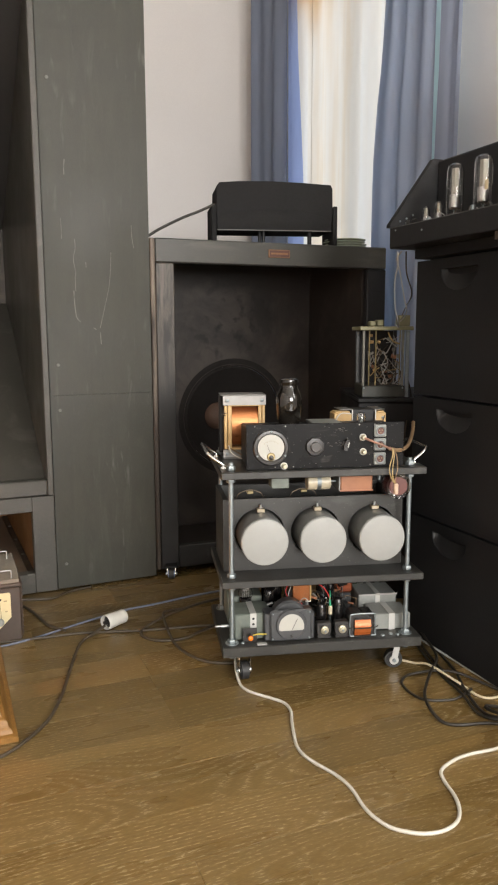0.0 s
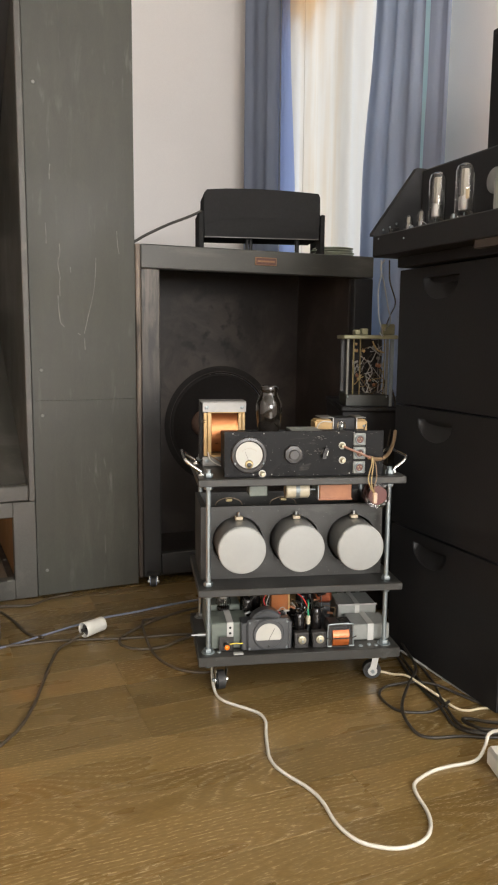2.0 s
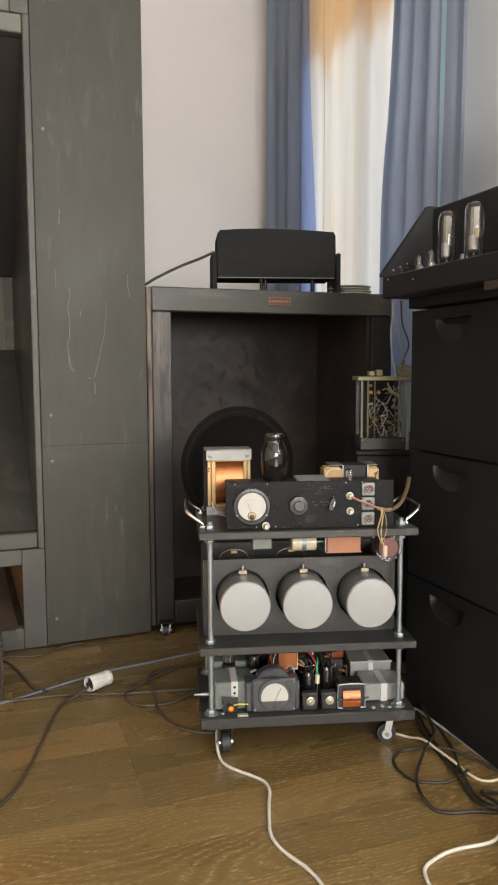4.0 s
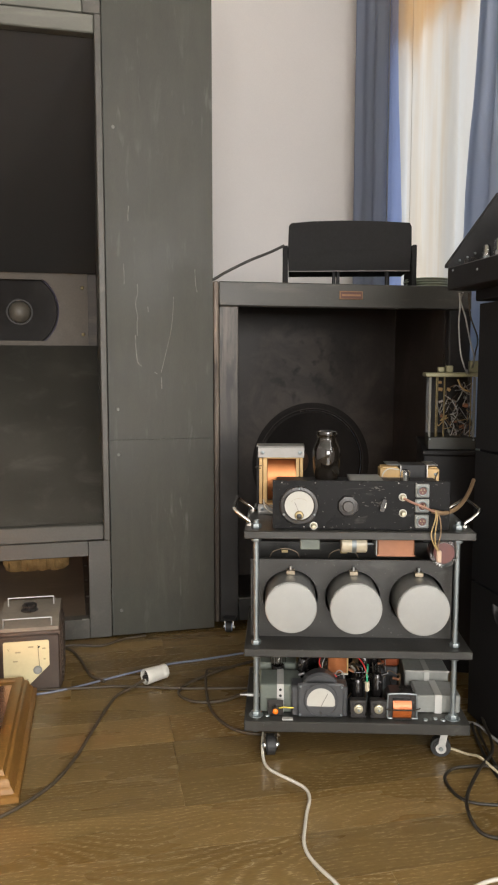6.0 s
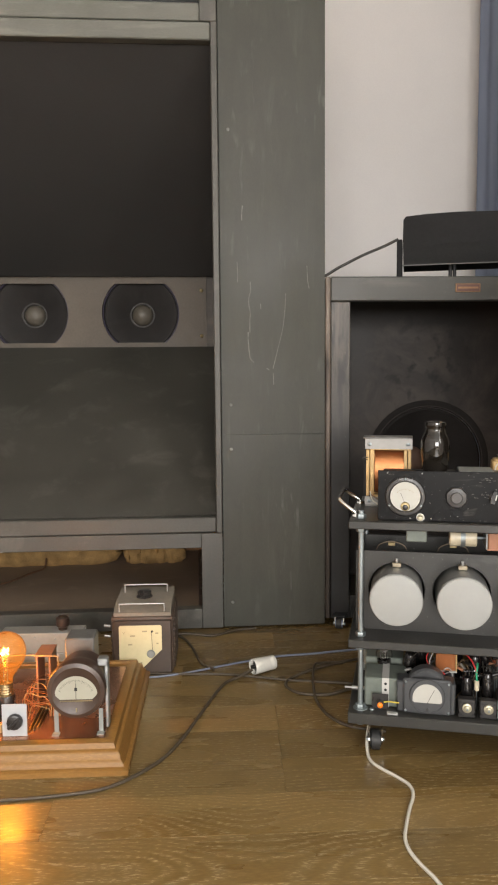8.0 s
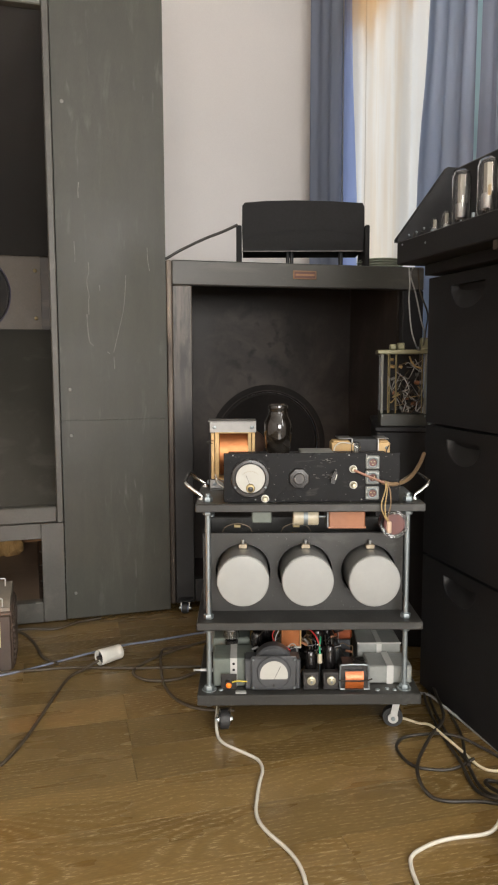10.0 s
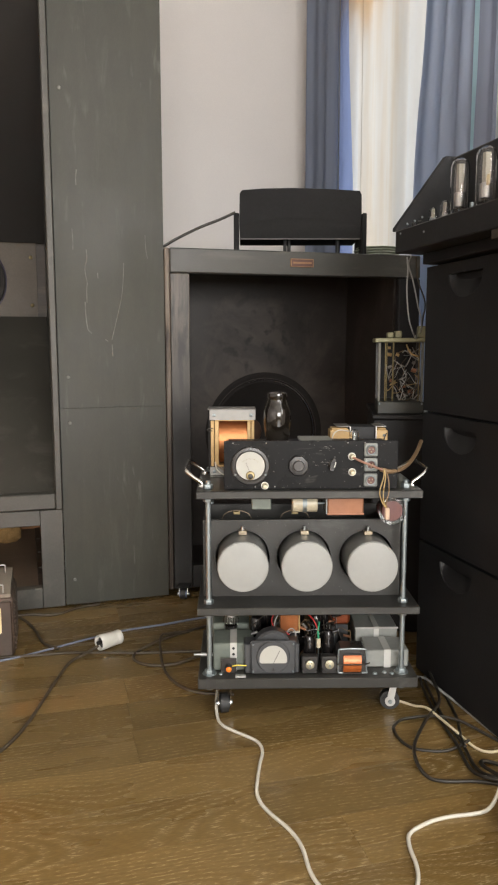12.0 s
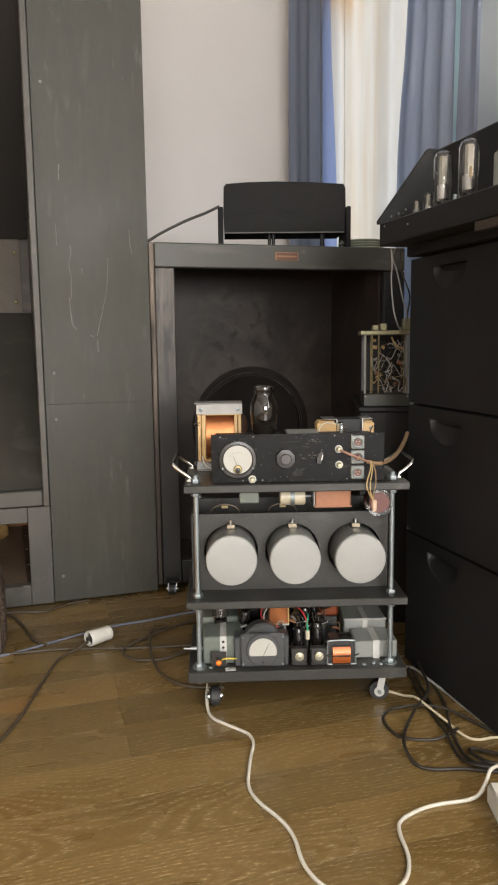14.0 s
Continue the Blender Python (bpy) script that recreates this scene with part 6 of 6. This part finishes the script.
floor_cable("power_cable", "black power cable lying in a round loop beside the stack", [(1.36, 1.41), (1.320, 1.399), (1.286, 1.402), (1.238, 1.426), (1.226, 1.468), (1.235, 1.516), (1.267, 1.545), (1.307, 1.541), (1.345, 1.518), (1.38, 1.489), (1.41, 1.446), (1.440, 1.381), (1.50, 1.30)], 0.0033, black_cable,
            (0.010, 0.004, 0, 0, 0, 0, 0, 0.004, 0.012, 0.012, 0.004))
for dx in (0.0, 0.013):
    floor_cable("power_cable", "black power cable running along the stack", [(1.41 + dx, 1.72), (1.391 + dx, 1.674), (1.362 + dx, 1.573), (1.349 + dx, 1.50), (1.329 + dx, 1.409), (1.312 + dx, 1.333), (1.312 + dx, 1.28), (1.36, 1.245 + dx), (1.46, 1.22 + dx)], 0.0035, black_cable, (0.008, 0.006, 0.004, 0.0, 0.006, 0.0, 0.010, 0.014, 0.014))
floor_cable("power_cable", "black power cable beside the cabinets' foot", [(1.448, 1.72), (1.440, 1.68), (1.420, 1.599), (1.389, 1.507), (1.350, 1.428), (1.338, 1.39)], 0.0033, black_cable, (0.0, 0, 0, 0.004, 0.010, 0.010))
floor_cable("grey_lead", "flat grey lead along the foot of the stack", [(1.40, 1.74), (1.413, 1.70), (1.416, 1.65), (1.434, 1.58), (1.436, 1.484), (1.443, 1.40), (1.47, 1.325), (1.56, 1.315)], 0.0032, mat("pale_grey_cable", (0.26, 0.26, 0.25), 0.5), (0.002, 0.012, 0.012))
floor_cable("cream_lead", "thin cream lead lying on the floor", [(1.27, 1.655), (1.307, 1.627), (1.33, 1.598), (1.340, 1.56), (1.344, 1.502), (1.352, 1.444), (1.365, 1.397), (1.384, 1.372), (1.432, 1.366), (1.50, 1.325)], 0.0031, mat("cream_cable", (0.55, 0.48, 0.33), 0.45), (0, 0, 0.0, 0.012, 0.014, 0.010, 0.0, 0.0))
floor_cable("power_cable", "black cable end bent back on the floor", [(1.47, 1.25), (1.42, 1.275), (1.383, 1.299), (1.361, 1.329), (1.346, 1.338), (1.336, 1.326), (1.332, 1.291), (1.345, 1.25), (1.45, 1.215)], 0.004, black_cable, (0.012, 0.010, 0.008, 0.004, 0.004, 0.006, 0.014, 0.022, 0.022))

# power strip with its sockets
ps = thing("power_strip", "white power strip lying on the floor with plugs", "power strip", pose(1.278, 1.184, 0, 0, 0, -108))
part("case", box(N(), 0, 0.34, 0, 0.062, 0.0, 0.042, bev=0.006), white_plastic, ps)
for k in range(5):
    x = 0.045 + k * 0.06
    s = part("socket", lathe(N(), [(0.0, 0.0385), (0.018, 0.0385), (0.019, 0.0424), (0.022, 0.0432), (0.0235, 0.0421)], 28, Matrix.Translation((x, 0.031, 0))), mat("grey_plastic", (0.45, 0.45, 0.43), 0.4), ps)
    for d in (-0.0095, 0.0095):
        part("socket_hole", cyl(N(), (x, 0.031 + d, 0.0386), (x, 0.031 + d, 0.0391), 0.0028, 10), black_paint, s)

jk = thing("jack_plug", "small white plug on a thin lead by the power strip", "plug", axis((1.432, 1.312, 0.0062), (0.3, -0.95, 0.0)))
part("sleeve", lathe(N(), [(0, 0.012), (0.0055, 0.012), (0.006, 0.015), (0.006, 0.05), (0.0035, 0.056), (0, 0.056)], 16), white_plastic, jk)
part("tip", lathe(N(), [(0, -0.002), (0.0025, 0.0), (0.003, 0.004), (0.003, 0.0118), (0, 0.0118)], 12), dull_steel, jk)
# white cable connector
pl = thing("cable_plug", "white round cable connector lying on the floor", "plug", axis((0.630, 2.136, 0.0226), (0.88, 0.47, 0.0)))
part("body", lathe(N(), [(0.0, 0.030), (0.0188, 0.030), (0.0200, 0.001), (0.0212, 0.0), (0.0224, 0.003), (0.0218, 0.02), (0.0205, 0.050), (0.0195, 0.055), (0.0205, 0.057), (0.0205, 0.069), (0.019, 0.071), (0.0, 0.071)], 32), white_plastic, pl)
part("cord_grip", lathe(N(), [(0.0, -0.004), (0.0055, -0.004), (0.0065, 0.008), (0.0164, 0.010), (0.0164, 0.0215), (0, 0.0215)], 24), bakelite, pl, "black cord grip")

# ---- the lamp board ----
lb = thing("display_board", "moulded oak base with glowing bulb, meter and brass gear on copper", "display board", pose(0, 0, 0))
BX0, BX1, BY0, BY1 = -0.46, 0.337, 1.614, 2.156
bm = N()
t = N()
rings = []
for d, z in ((0, 0.0), (0.0, 0.011), (0.004, 0.0135), (0.010, 0.015), (0.012, 0.022), (0.0165, 0.027), (0.018, 0.0285), (0.020, 0.0395), (0.026, 0.045), (0.030, 0.0465), (0.0335, 0.058), (0.040, 0.0605), (0.052, 0.0605), (0.053, 0.055)):
    rings.append([t.verts.new(v) for v in ((BX0 + d, BY0 + d, z), (BX1 - d, BY0 + d, z), (BX1 - d, BY1 - d, z), (BX0 + d, BY1 - d, z))])
for a, b in zip(rings, rings[1:]):
    for k in range(4):
        t.faces.new((a[k], a[(k + 1) % 4], b[(k + 1) % 4], b[k]))
t.faces.new(rings[-1])
t.faces.new(rings[0][::-1])
bmesh.ops.recalc_face_normals(t, faces=t.faces[:])
join(bm, t)
part("base", bm, pale_oak, lb, "moulded pale oak base")
part("copper_sheet", box(N(), BX0 + 0.058, BX1 - 0.058, BY0 + 0.060, BY1 - 0.08, 0.0553, 0.0575), copper_sheet, lb, "polished copper sheet")
ZP = 0.0576
# bulb
lamp = part("lamp_holder", lathe(N(), [(0, ZP), (0.026, ZP), (0.026, ZP + 0.008), (0.020, ZP + 0.012), (0.0205, ZP + 0.05), (0.0175, ZP + 0.054), (0, ZP + 0.054)], 28, Matrix.Translation((0.035, 1.79, 0))), bakelite, lb, "black lamp holder")
part("lamp_cap", lathe(N(), [(0.0175, ZP + 0.0542)] + [(0.0155 + 0.0012 * (k % 2), ZP + 0.056 + k * 0.003) for k in range(9)] + [(0.016, ZP + 0.083)], 26, Matrix.Translation((0.035, 1.79, 0))), brass, lamp)
amber_glass = glass("amber_glass", (1.0, 0.84, 0.55))
lit_glass = glass("lit_glass", (1.0, 0.80, 0.52))
lit = lit_glass.node_tree.nodes["Principled BSDF"]
lit.inputs["Emission Color"].default_value, lit.inputs["Emission Strength"].default_value = (1.0, 0.30, 0.03, 1), 0.11
gb = part("bulb", shell(N(), [(q.x, q.y) for q in curve_points([(r, z, 0) for r, z in [(0.0158, ZP + 0.083), (0.017, ZP + 0.095), (0.022, ZP + 0.104), (0.034, ZP + 0.119), (0.0445, ZP + 0.136), (0.0485, ZP + 0.153), (0.0460, ZP + 0.171), (0.037, ZP + 0.188), (0.02, ZP + 0.1995), (0, ZP + 0.203)]], 4)], 56,
                       Matrix.Translation((0.035, 1.79, 0))), lit_glass, lamp, "glowing amber glass bulb")
gb.visible_shadow = False
filament = glow("filament", (1.0, 0.36, 0.06), 60.0)
bm = N()
pts = [(0.035 + 0.008 * math.cos(a * 2.1), 1.79 + 0.008 * math.sin(a * 2.1), ZP + (0.150 if k % 2 else 0.164)) for k, a in enumerate(range(12))]
tube(bm, pts, 0.0017, 6, 0)
part("filament", bm, filament, lamp, "glowing filament")
for dx in (-0.006, 0.006):
    part("support_wire", tube(N(), [(0.035 + dx * 0.4, 1.79, ZP + 0.086), (0.035 + dx * 0.6, 1.79, ZP + 0.12), (0.035 + dx, 1.79, ZP + 0.148)], 0.0008, 6, 4), dull_steel, lamp)
part("stem", lathe(N(), [(0.007, ZP + 0.085), (0.005, ZP + 0.11), (0.003, ZP + 0.135), (0, ZP + 0.136)], 14, Matrix.Translation((0.035, 1.79, 0))), clear_glass, lamp)
bulb_light = bpy.data.lights.new("bulb_light", "POINT")
bulb_light.energy, bulb_light.color, bulb_light.shadow_soft_size = 5.4, (1.0, 0.31, 0.02), 0.009
new("bulb_light", bulb_light).location = (0.035, 1.79, ZP + 0.156)
plate_white = mat("plate_white", (0.38, 0.39, 0.40), 0.4, var=0.05, grain=0)
# white control plates
for x, kind in ((0.0795, 0), (0.0025, 1)):
    cp = part("control_plate", box(N(), x - 0.0275, x + 0.0275, 1.690, 1.6925, ZP, ZP + 0.074, bev=0.0008), plate_white, lb, "small white control plate")
    if kind == 0:
        k = part("pointer_knob", lathe(N(), [(0, 0), (0.017, 0), (0.018, 0.004), (0.0165, 0.012), (0.014, 0.013), (0, 0.013)], 12, axis((x + 0.002, 1.6898, ZP + 0.036), (0, -1, 0))), bakelite, cp)
        part("pointer", box(N(), -0.0008, 0.0008, -0.0006, 0, -0.002, 0.015, m=Matrix.Translation((x + 0.002, 1.6767, ZP + 0.036)) @ Matrix.Rotation(radians(48), 4, "Y")), white_plastic, k)
        part("knob_bar", box(N(), -0.004, 0.004, -0.007, 0, -0.017, 0.017, bev=0.002, m=Matrix.Translation((x + 0.002, 1.677, ZP + 0.036)) @ Matrix.Rotation(radians(48), 4, "Y")), bakelite, k)
    else:
        k = part("selector", lathe(N(), [(0, 0), (0.008, 0), (0.0075, 0.012), (0.006, 0.013), (0, 0.013)], 20, axis((x, 1.6898, ZP + 0.028), (0, -1, 0))), aluminium, cp)
        for j in range(7):
            a = radians(20 + j * 23)
            part("mark", box(N(), 0.011, 0.017, -0.0003, 0, -0.0006, 0.0006, m=Matrix.Translation((x, 1.6898, ZP + 0.028)) @ Matrix.Rotation(-a, 4, "Y")), black_paint, k)
# round meter
RM = (0.2165, 1.695, 0.158)
rm = part("round_meter", lathe(N(), [(0.0, -0.10), (0.05, -0.10), (0.056, -0.096), (0.058, -0.05), (0.059, -0.045), (0.0625, -0.035), (0.0655, -0.004), (0.063, 0.004), (0.054, 0.0065), (0.050, 0.004), (0, 0.004)], 56, axis(RM, (0, -1, 0))), mat("brown_bakelite", (0.050, 0.030, 0.021), 0.38, var=0.25, scale=14), lb, "round brown bakelite meter")
arc = [(RM[0] + 0.0475 * math.cos(radians(a)), RM[2] - 0.012 + 0.046 * math.sin(radians(a))) for a in range(8, 173, 8)]
part("dial", prism(N(), [(RM[0] + 0.045, RM[2] - 0.010), *arc, (RM[0] - 0.045, RM[2] - 0.010), (RM[0] - 0.036, RM[2] - 0.019), (RM[0] + 0.036, RM[2] - 0.019)], RM[1] - 0.0052, RM[1] - 0.0042, "xz"), dial_card, rm, "cream dial with black scale")
part("dial_scale", ticks(N(), RM[0], RM[2] - 0.016, 0.042, RM[1] - 0.0053, 25, 155, 31, 0.006), black_paint, rm)
part("needle", box(box(N(), RM[0] - 0.0004, RM[0] + 0.0004, RM[1] - 0.007, RM[1] - 0.0058, RM[2] - 0.018, RM[2] + 0.018), RM[0] - 0.003, RM[0] + 0.003, RM[1] - 0.007, RM[1] - 0.0058, RM[2] + 0.001, RM[2] + 0.008), black_paint, rm)
part("dial_bar", box(N(), RM[0] - 0.036, RM[0] + 0.036, RM[1] - 0.006, RM[1] - 0.0042, RM[2] - 0.0235, RM[2] - 0.0215), brass, rm)
part("slot_screw", box(N(), RM[0] - 0.0015, RM[0] + 0.0015, RM[1] - 0.0058, RM[1] - 0.0042, RM[2] - 0.048, RM[2] - 0.039), brass, rm)
for x in (-0.047, 0.052):
    part("meter_foot", box(box(N(), RM[0] + x - 0.005, RM[0] + x + 0.005, 1.70, 1.7025, ZP, RM[2] - 0.046, bev=0.0006), RM[0] + x - 0.008, RM[0] + x + 0.008, 1.684, 1.7, ZP, ZP + 0.002), grey_metal, lb)
part("meter_bracket", box(N(), RM[0] + 0.059, RM[0] + 0.067, 1.72, 1.745, ZP, ZP + 0.145, bev=0.002), dull_steel, lb, "silver upright bracket")
part("terminal_tower", box(N(), RM[0] + 0.044, RM[0] + 0.068, 1.715, 1.74, ZP + 0.1455, ZP + 0.163, bev=0.003), dull_steel, lb)
part("choke_case", box(N(), 0.165, 0.235, 1.83, 1.90, ZP, ZP + 0.17, bev=0.004), mat("dark_case", (0.115, 0.112, 0.105), 0.45, 0.2), lb, "grey upright case")
# amber valve beyond the bulb, formers and wires
av = part("amber_tube", lathe(N(), [(0, ZP), (0.024, ZP), (0.024, ZP + 0.02), (0.0215, ZP + 0.022)], 26, Matrix.Translation((-0.058, 1.80, 0))), bobbin, lb, "tall amber tube")
part("bulb", shell(N(), [(0.0215, ZP + 0.022), (0.0225, ZP + 0.03), (0.0225, ZP + 0.145), (0.017, ZP + 0.153), (0.006, ZP + 0.157), (0.003, ZP + 0.166), (0, ZP + 0.167)], 26, Matrix.Translation((-0.058, 1.80, 0))), amber_glass, av)
part("inner_plate", cyl(N(), (-0.058, 1.80, ZP + 0.03), (-0.058, 1.80, ZP + 0.14), 0.015, 18), bobbin, av)
part("wooden_former", box(box(N(), 0.088, 0.093, 1.86, 1.93, ZP, ZP + 0.115), 0.118, 0.123, 1.86, 1.93, ZP, ZP + 0.115), mat("former", (0.20, 0.11, 0.07), 0.45), lb)
part("former_top", box(N(), 0.086, 0.125, 1.858, 1.932, ZP + 0.1155, ZP + 0.12), mat("former", (0.20, 0.11, 0.07), 0.45), lb)
part("wire_link", tube(N(), [(-0.04, 1.82, ZP + 0.118), (0.03, 1.86, ZP + 0.120), (0.12, 1.85, ZP + 0.121), (0.140, 1.85, ZP + 0.120), (0.1445, 1.85, ZP + 0.114), (0.145, 1.85, ZP + 0.06), (0.145, 1.85, ZP + 0.002)], 0.0013, 7, 5), tan_wire, lb)
rng = random.Random(31)
for k in range(13):
    x0, x1 = rng.uniform(0.07, 0.1), rng.uniform(0.13, 0.16)
    z = rng.uniform(0.02, 0.075)
    part("loop_wire", tube(N(), [(x0, 1.78 + rng.uniform(-0.03, 0.03), ZP + 0.002), (x0 + 0.004, 1.79, ZP + z), ((x0 + x1) / 2, 1.80 + rng.uniform(-0.03, 0.03), ZP + z + rng.uniform(-0.01, 0.015)), (x1, 1.79, ZP + z - 0.01), (x1 + 0.003, 1.78, ZP + 0.002)], 0.001, 6, 5), (copper, tan_wire, copper)[k % 3], lb)
for k in range(7):
    part("busbar", box(N(), 0.102 + k * 0.004, 0.1034 + k * 0.004, 1.70 + k * 0.004, 1.83, ZP + 0.0002, ZP + 0.0016 + 0.005 * (k % 2)), brass, lb)
for k in range(6):
    part("trimmer", box(N(), 0.02 + k * 0.008 - 0.012, 0.026 + k * 0.008 - 0.012, 1.705, 1.725 + 0.004 * (k % 3), ZP + 0.0002, ZP + 0.02 + 0.006 * (k % 2), bev=0.001), (bobbin, brass)[k % 2], lb)
part("red_terminal", cyl(N(), (-0.01, 1.75, ZP), (-0.01, 1.75, ZP + 0.02), 0.006, 14), red_wire, lb)

# ---- grey metal case behind the board ----
gm = thing("metal_case", "long grey metal case with a dark knob on top", "metal case", pose(-0.100, 2.205, 0))
part("base", box(N(), 0.0, 0.236, 0.0, 0.062, 0.0, 0.052, bev=0.002), grey_metal, gm)
part("lid", box(N(), -0.002, 0.238, -0.002, 0.064, 0.0525, 0.112, bev=0.002), grey_metal, gm)
part("knob", lathe(N(), [(0, 0.1122), (0.013, 0.1122), (0.014, 0.120), (0.0195, 0.124), (0.0205, 0.132), (0.0195, 0.147), (0.013, 0.152), (0, 0.152)], 14, Matrix.Translation((0.176, 0.03, 0))), mat("brown_knob", (0.022, 0.013, 0.009), 0.4, var=0.2), gm, "dark brown fluted knob")
for x, z in ((0.206, 0.03), (0.206, 0.09), (0.1, 0.1), (0.03, 0.03), (0.16, 0.095)):
    round_screw(gm, (x, -0.0023, z), r=0.003)

# ---- portable voltmeter ----
vm = thing("voltmeter", "black portable voltmeter with a cream dial and wire handles", "meter", pose(0.2285, 2.150, 0))
vgrey = mat("meter_case", (0.078, 0.055, 0.042), 0.4, var=0.25, scale=12)
part("case", box(N(), 0.0, 0.175, 0.012, 0.20, 0.004, 0.168, bev=0.004), vgrey, vm)
part("lid", prism(N(), [(0.016, 0.1685), (0.215, 0.1685), (0.215, 0.196), (0.06, 0.193), (0.016, 0.178)], 0.006, 0.169, "yz"), mat("meter_lid", (0.17, 0.15, 0.12), 0.5, var=0.25, scale=12), vm, "scuffed brownish-grey lid")
part("front_frame", box(N(), 0.004, 0.171, 0.0, 0.0115, 0.006, 0.160, bev=0.003), mat("meter_front", (0.042, 0.028, 0.020), 0.4, var=0.3, scale=14), vm)
dl = part("dial", prism(N(), [(0.0225, 0.024), (0.090, 0.024), (0.1435, 0.076), (0.1435, 0.143), (0.140, 0.147), (0.026, 0.147), (0.0225, 0.143)], -0.0022, -0.0004, "xz"), cream_dial, vm, "cream dial with cut corner")
part("needle", box(N(), -0.0005, 0.0005, -0.001, 0, 0, 0.078, m=Matrix.Translation((0.118, -0.0024, 0.056)) @ Matrix.Rotation(radians(-3), 4, "Y")), black_paint, dl)
part("needle_tip", box(N(), -0.0022, 0.0022, -0.001, 0, 0, 0.006, m=Matrix.Translation((0.1145, -0.0024, 0.127)) @ Matrix.Rotation(radians(43), 4, "Y")), black_paint, dl)
part("movement", lathe(N(), [(0, 0.004), (0.009, 0.004), (0.012, 0.001), (0.012, 0)], 22, axis((0.112, -0.0024, 0.064), (0, -1, 0))), grey_metal, dl)
for x, z, w in ((0.054, 0.115, 0.014), (0.088, 0.128, 0.014), (0.048, 0.09, 0.012), (0.125, 0.122, 0.009), (0.128, 0.092, 0.006), (0.082, 0.036, 0.005)):
    part("figure_bar", box(N(), x, x + w, -0.0027, -0.0023, z, z + 0.004), mat("dial_ink", (0.30, 0.26, 0.16), 0.6), dl)
txt = bpy.data.curves.new("letter_v", "FONT")
txt.body, txt.size, txt.extrude = "V", 0.011, 0.0002
txt.materials.append(mat("dial_ink", (0.30, 0.26, 0.16), 0.6))
o = new("letter", txt)
o.parent, o.matrix_basis = dl, pose(0.033, -0.0026, 0.122, 90, 0, 0)
for y, z in ((0.022, 0.180), (0.165, 0.1955)):
    part("handle", tube(N(), [(0.022, y, z), (0.022, y, z + 0.018), (0.024, y, z + 0.022), (0.03, y, z + 0.023), (0.14, y, z + 0.023), (0.148, y, z + 0.022), (0.15, y, z + 0.018), (0.15, y, z)], 0.0022, 10, 4), dull_steel, vm, "bent wire handle")
part("range_knob", lathe(N(), [(0, 0.1962), (0.024, 0.1962), (0.024, 0.2), (0.019, 0.204), (0.021, 0.213), (0.015, 0.217), (0, 0.217)], 9, Matrix.Translation((0.085, 0.115, 0))), bakelite, vm)
for k in range(10):
    for x0, x1 in ((0.1752, 0.179), (-0.004, -0.0002)):
        part("side_rib", box(N(), x0, x1, 0.03, 0.19, 0.012 + k * 0.0155, 0.020 + k * 0.0155, bev=0.001), vgrey, vm)
for z in (0.11, 0.14):
    tm = part("side_terminal", cyl(N(), (-0.004, 0.02, z), (-0.022, 0.018, z + 0.003), 0.004, 12, 0.001), dull_steel, vm)

# ---- floor planks ----
PW = 0.135
KNOWN = {1.396: 0.198, 1.531: 0.67, 1.801: 0.678, 2.071: 0.428}
rng = random.Random(11)
k0 = int(math.floor((YF - 1.396) / PW))
y = 1.396 + k0 * PW
while y < YB:
    key = min(KNOWN, key=lambda q: abs(q - y))
    start = KNOWN[key] if abs(key - y) < 0.02 else rng.uniform(-1.2, 1.2)
    cuts = [start]
    while cuts[-1] < XW:
        cuts.append(cuts[-1] + rng.choice((1.7, 2.0, 2.3)))
    while cuts[0] > XL:
        cuts.insert(0, cuts[0] - rng.choice((1.7, 2.0, 2.3)))
    lo, hi = max(y, YF) + 0.0002, min(y + PW, YB) - 0.0002
    if hi - lo > 0.01:
        for a, b in zip(cuts, cuts[1:]):
            a, b = max(a, XL) + 0.0002, min(b, XW) - 0.0002
            if b - a < 0.02:
                continue
            lx, ly, c = b - a, hi - lo, 0.00012
            t = bmesh.new()
            low = [t.verts.new(v) for v in ((0, 0, -0.014), (lx, 0, -0.014), (lx, ly, -0.014), (0, ly, -0.014))]
            mid = [t.verts.new(v) for v in ((0, 0, -c), (lx, 0, -c), (lx, ly, -c), (0, ly, -c))]
            top = [t.verts.new(v) for v in ((c, c, 0), (lx - c, c, 0), (lx - c, ly - c, 0), (c, ly - c, 0))]
            for p, q in ((low, mid), (mid, top)):
                for k in range(4):
                    t.faces.new((p[k], p[(k + 1) % 4], q[(k + 1) % 4], q[k]))
            t.faces.new(top)
            me = bpy.data.meshes.new("plank")
            t.to_mesh(me)
            t.free()
            me.materials.append(floor_oak)
            o = new("plank", me)
            o.parent = floor
            o.location = (a, lo, 0)
    y += PW
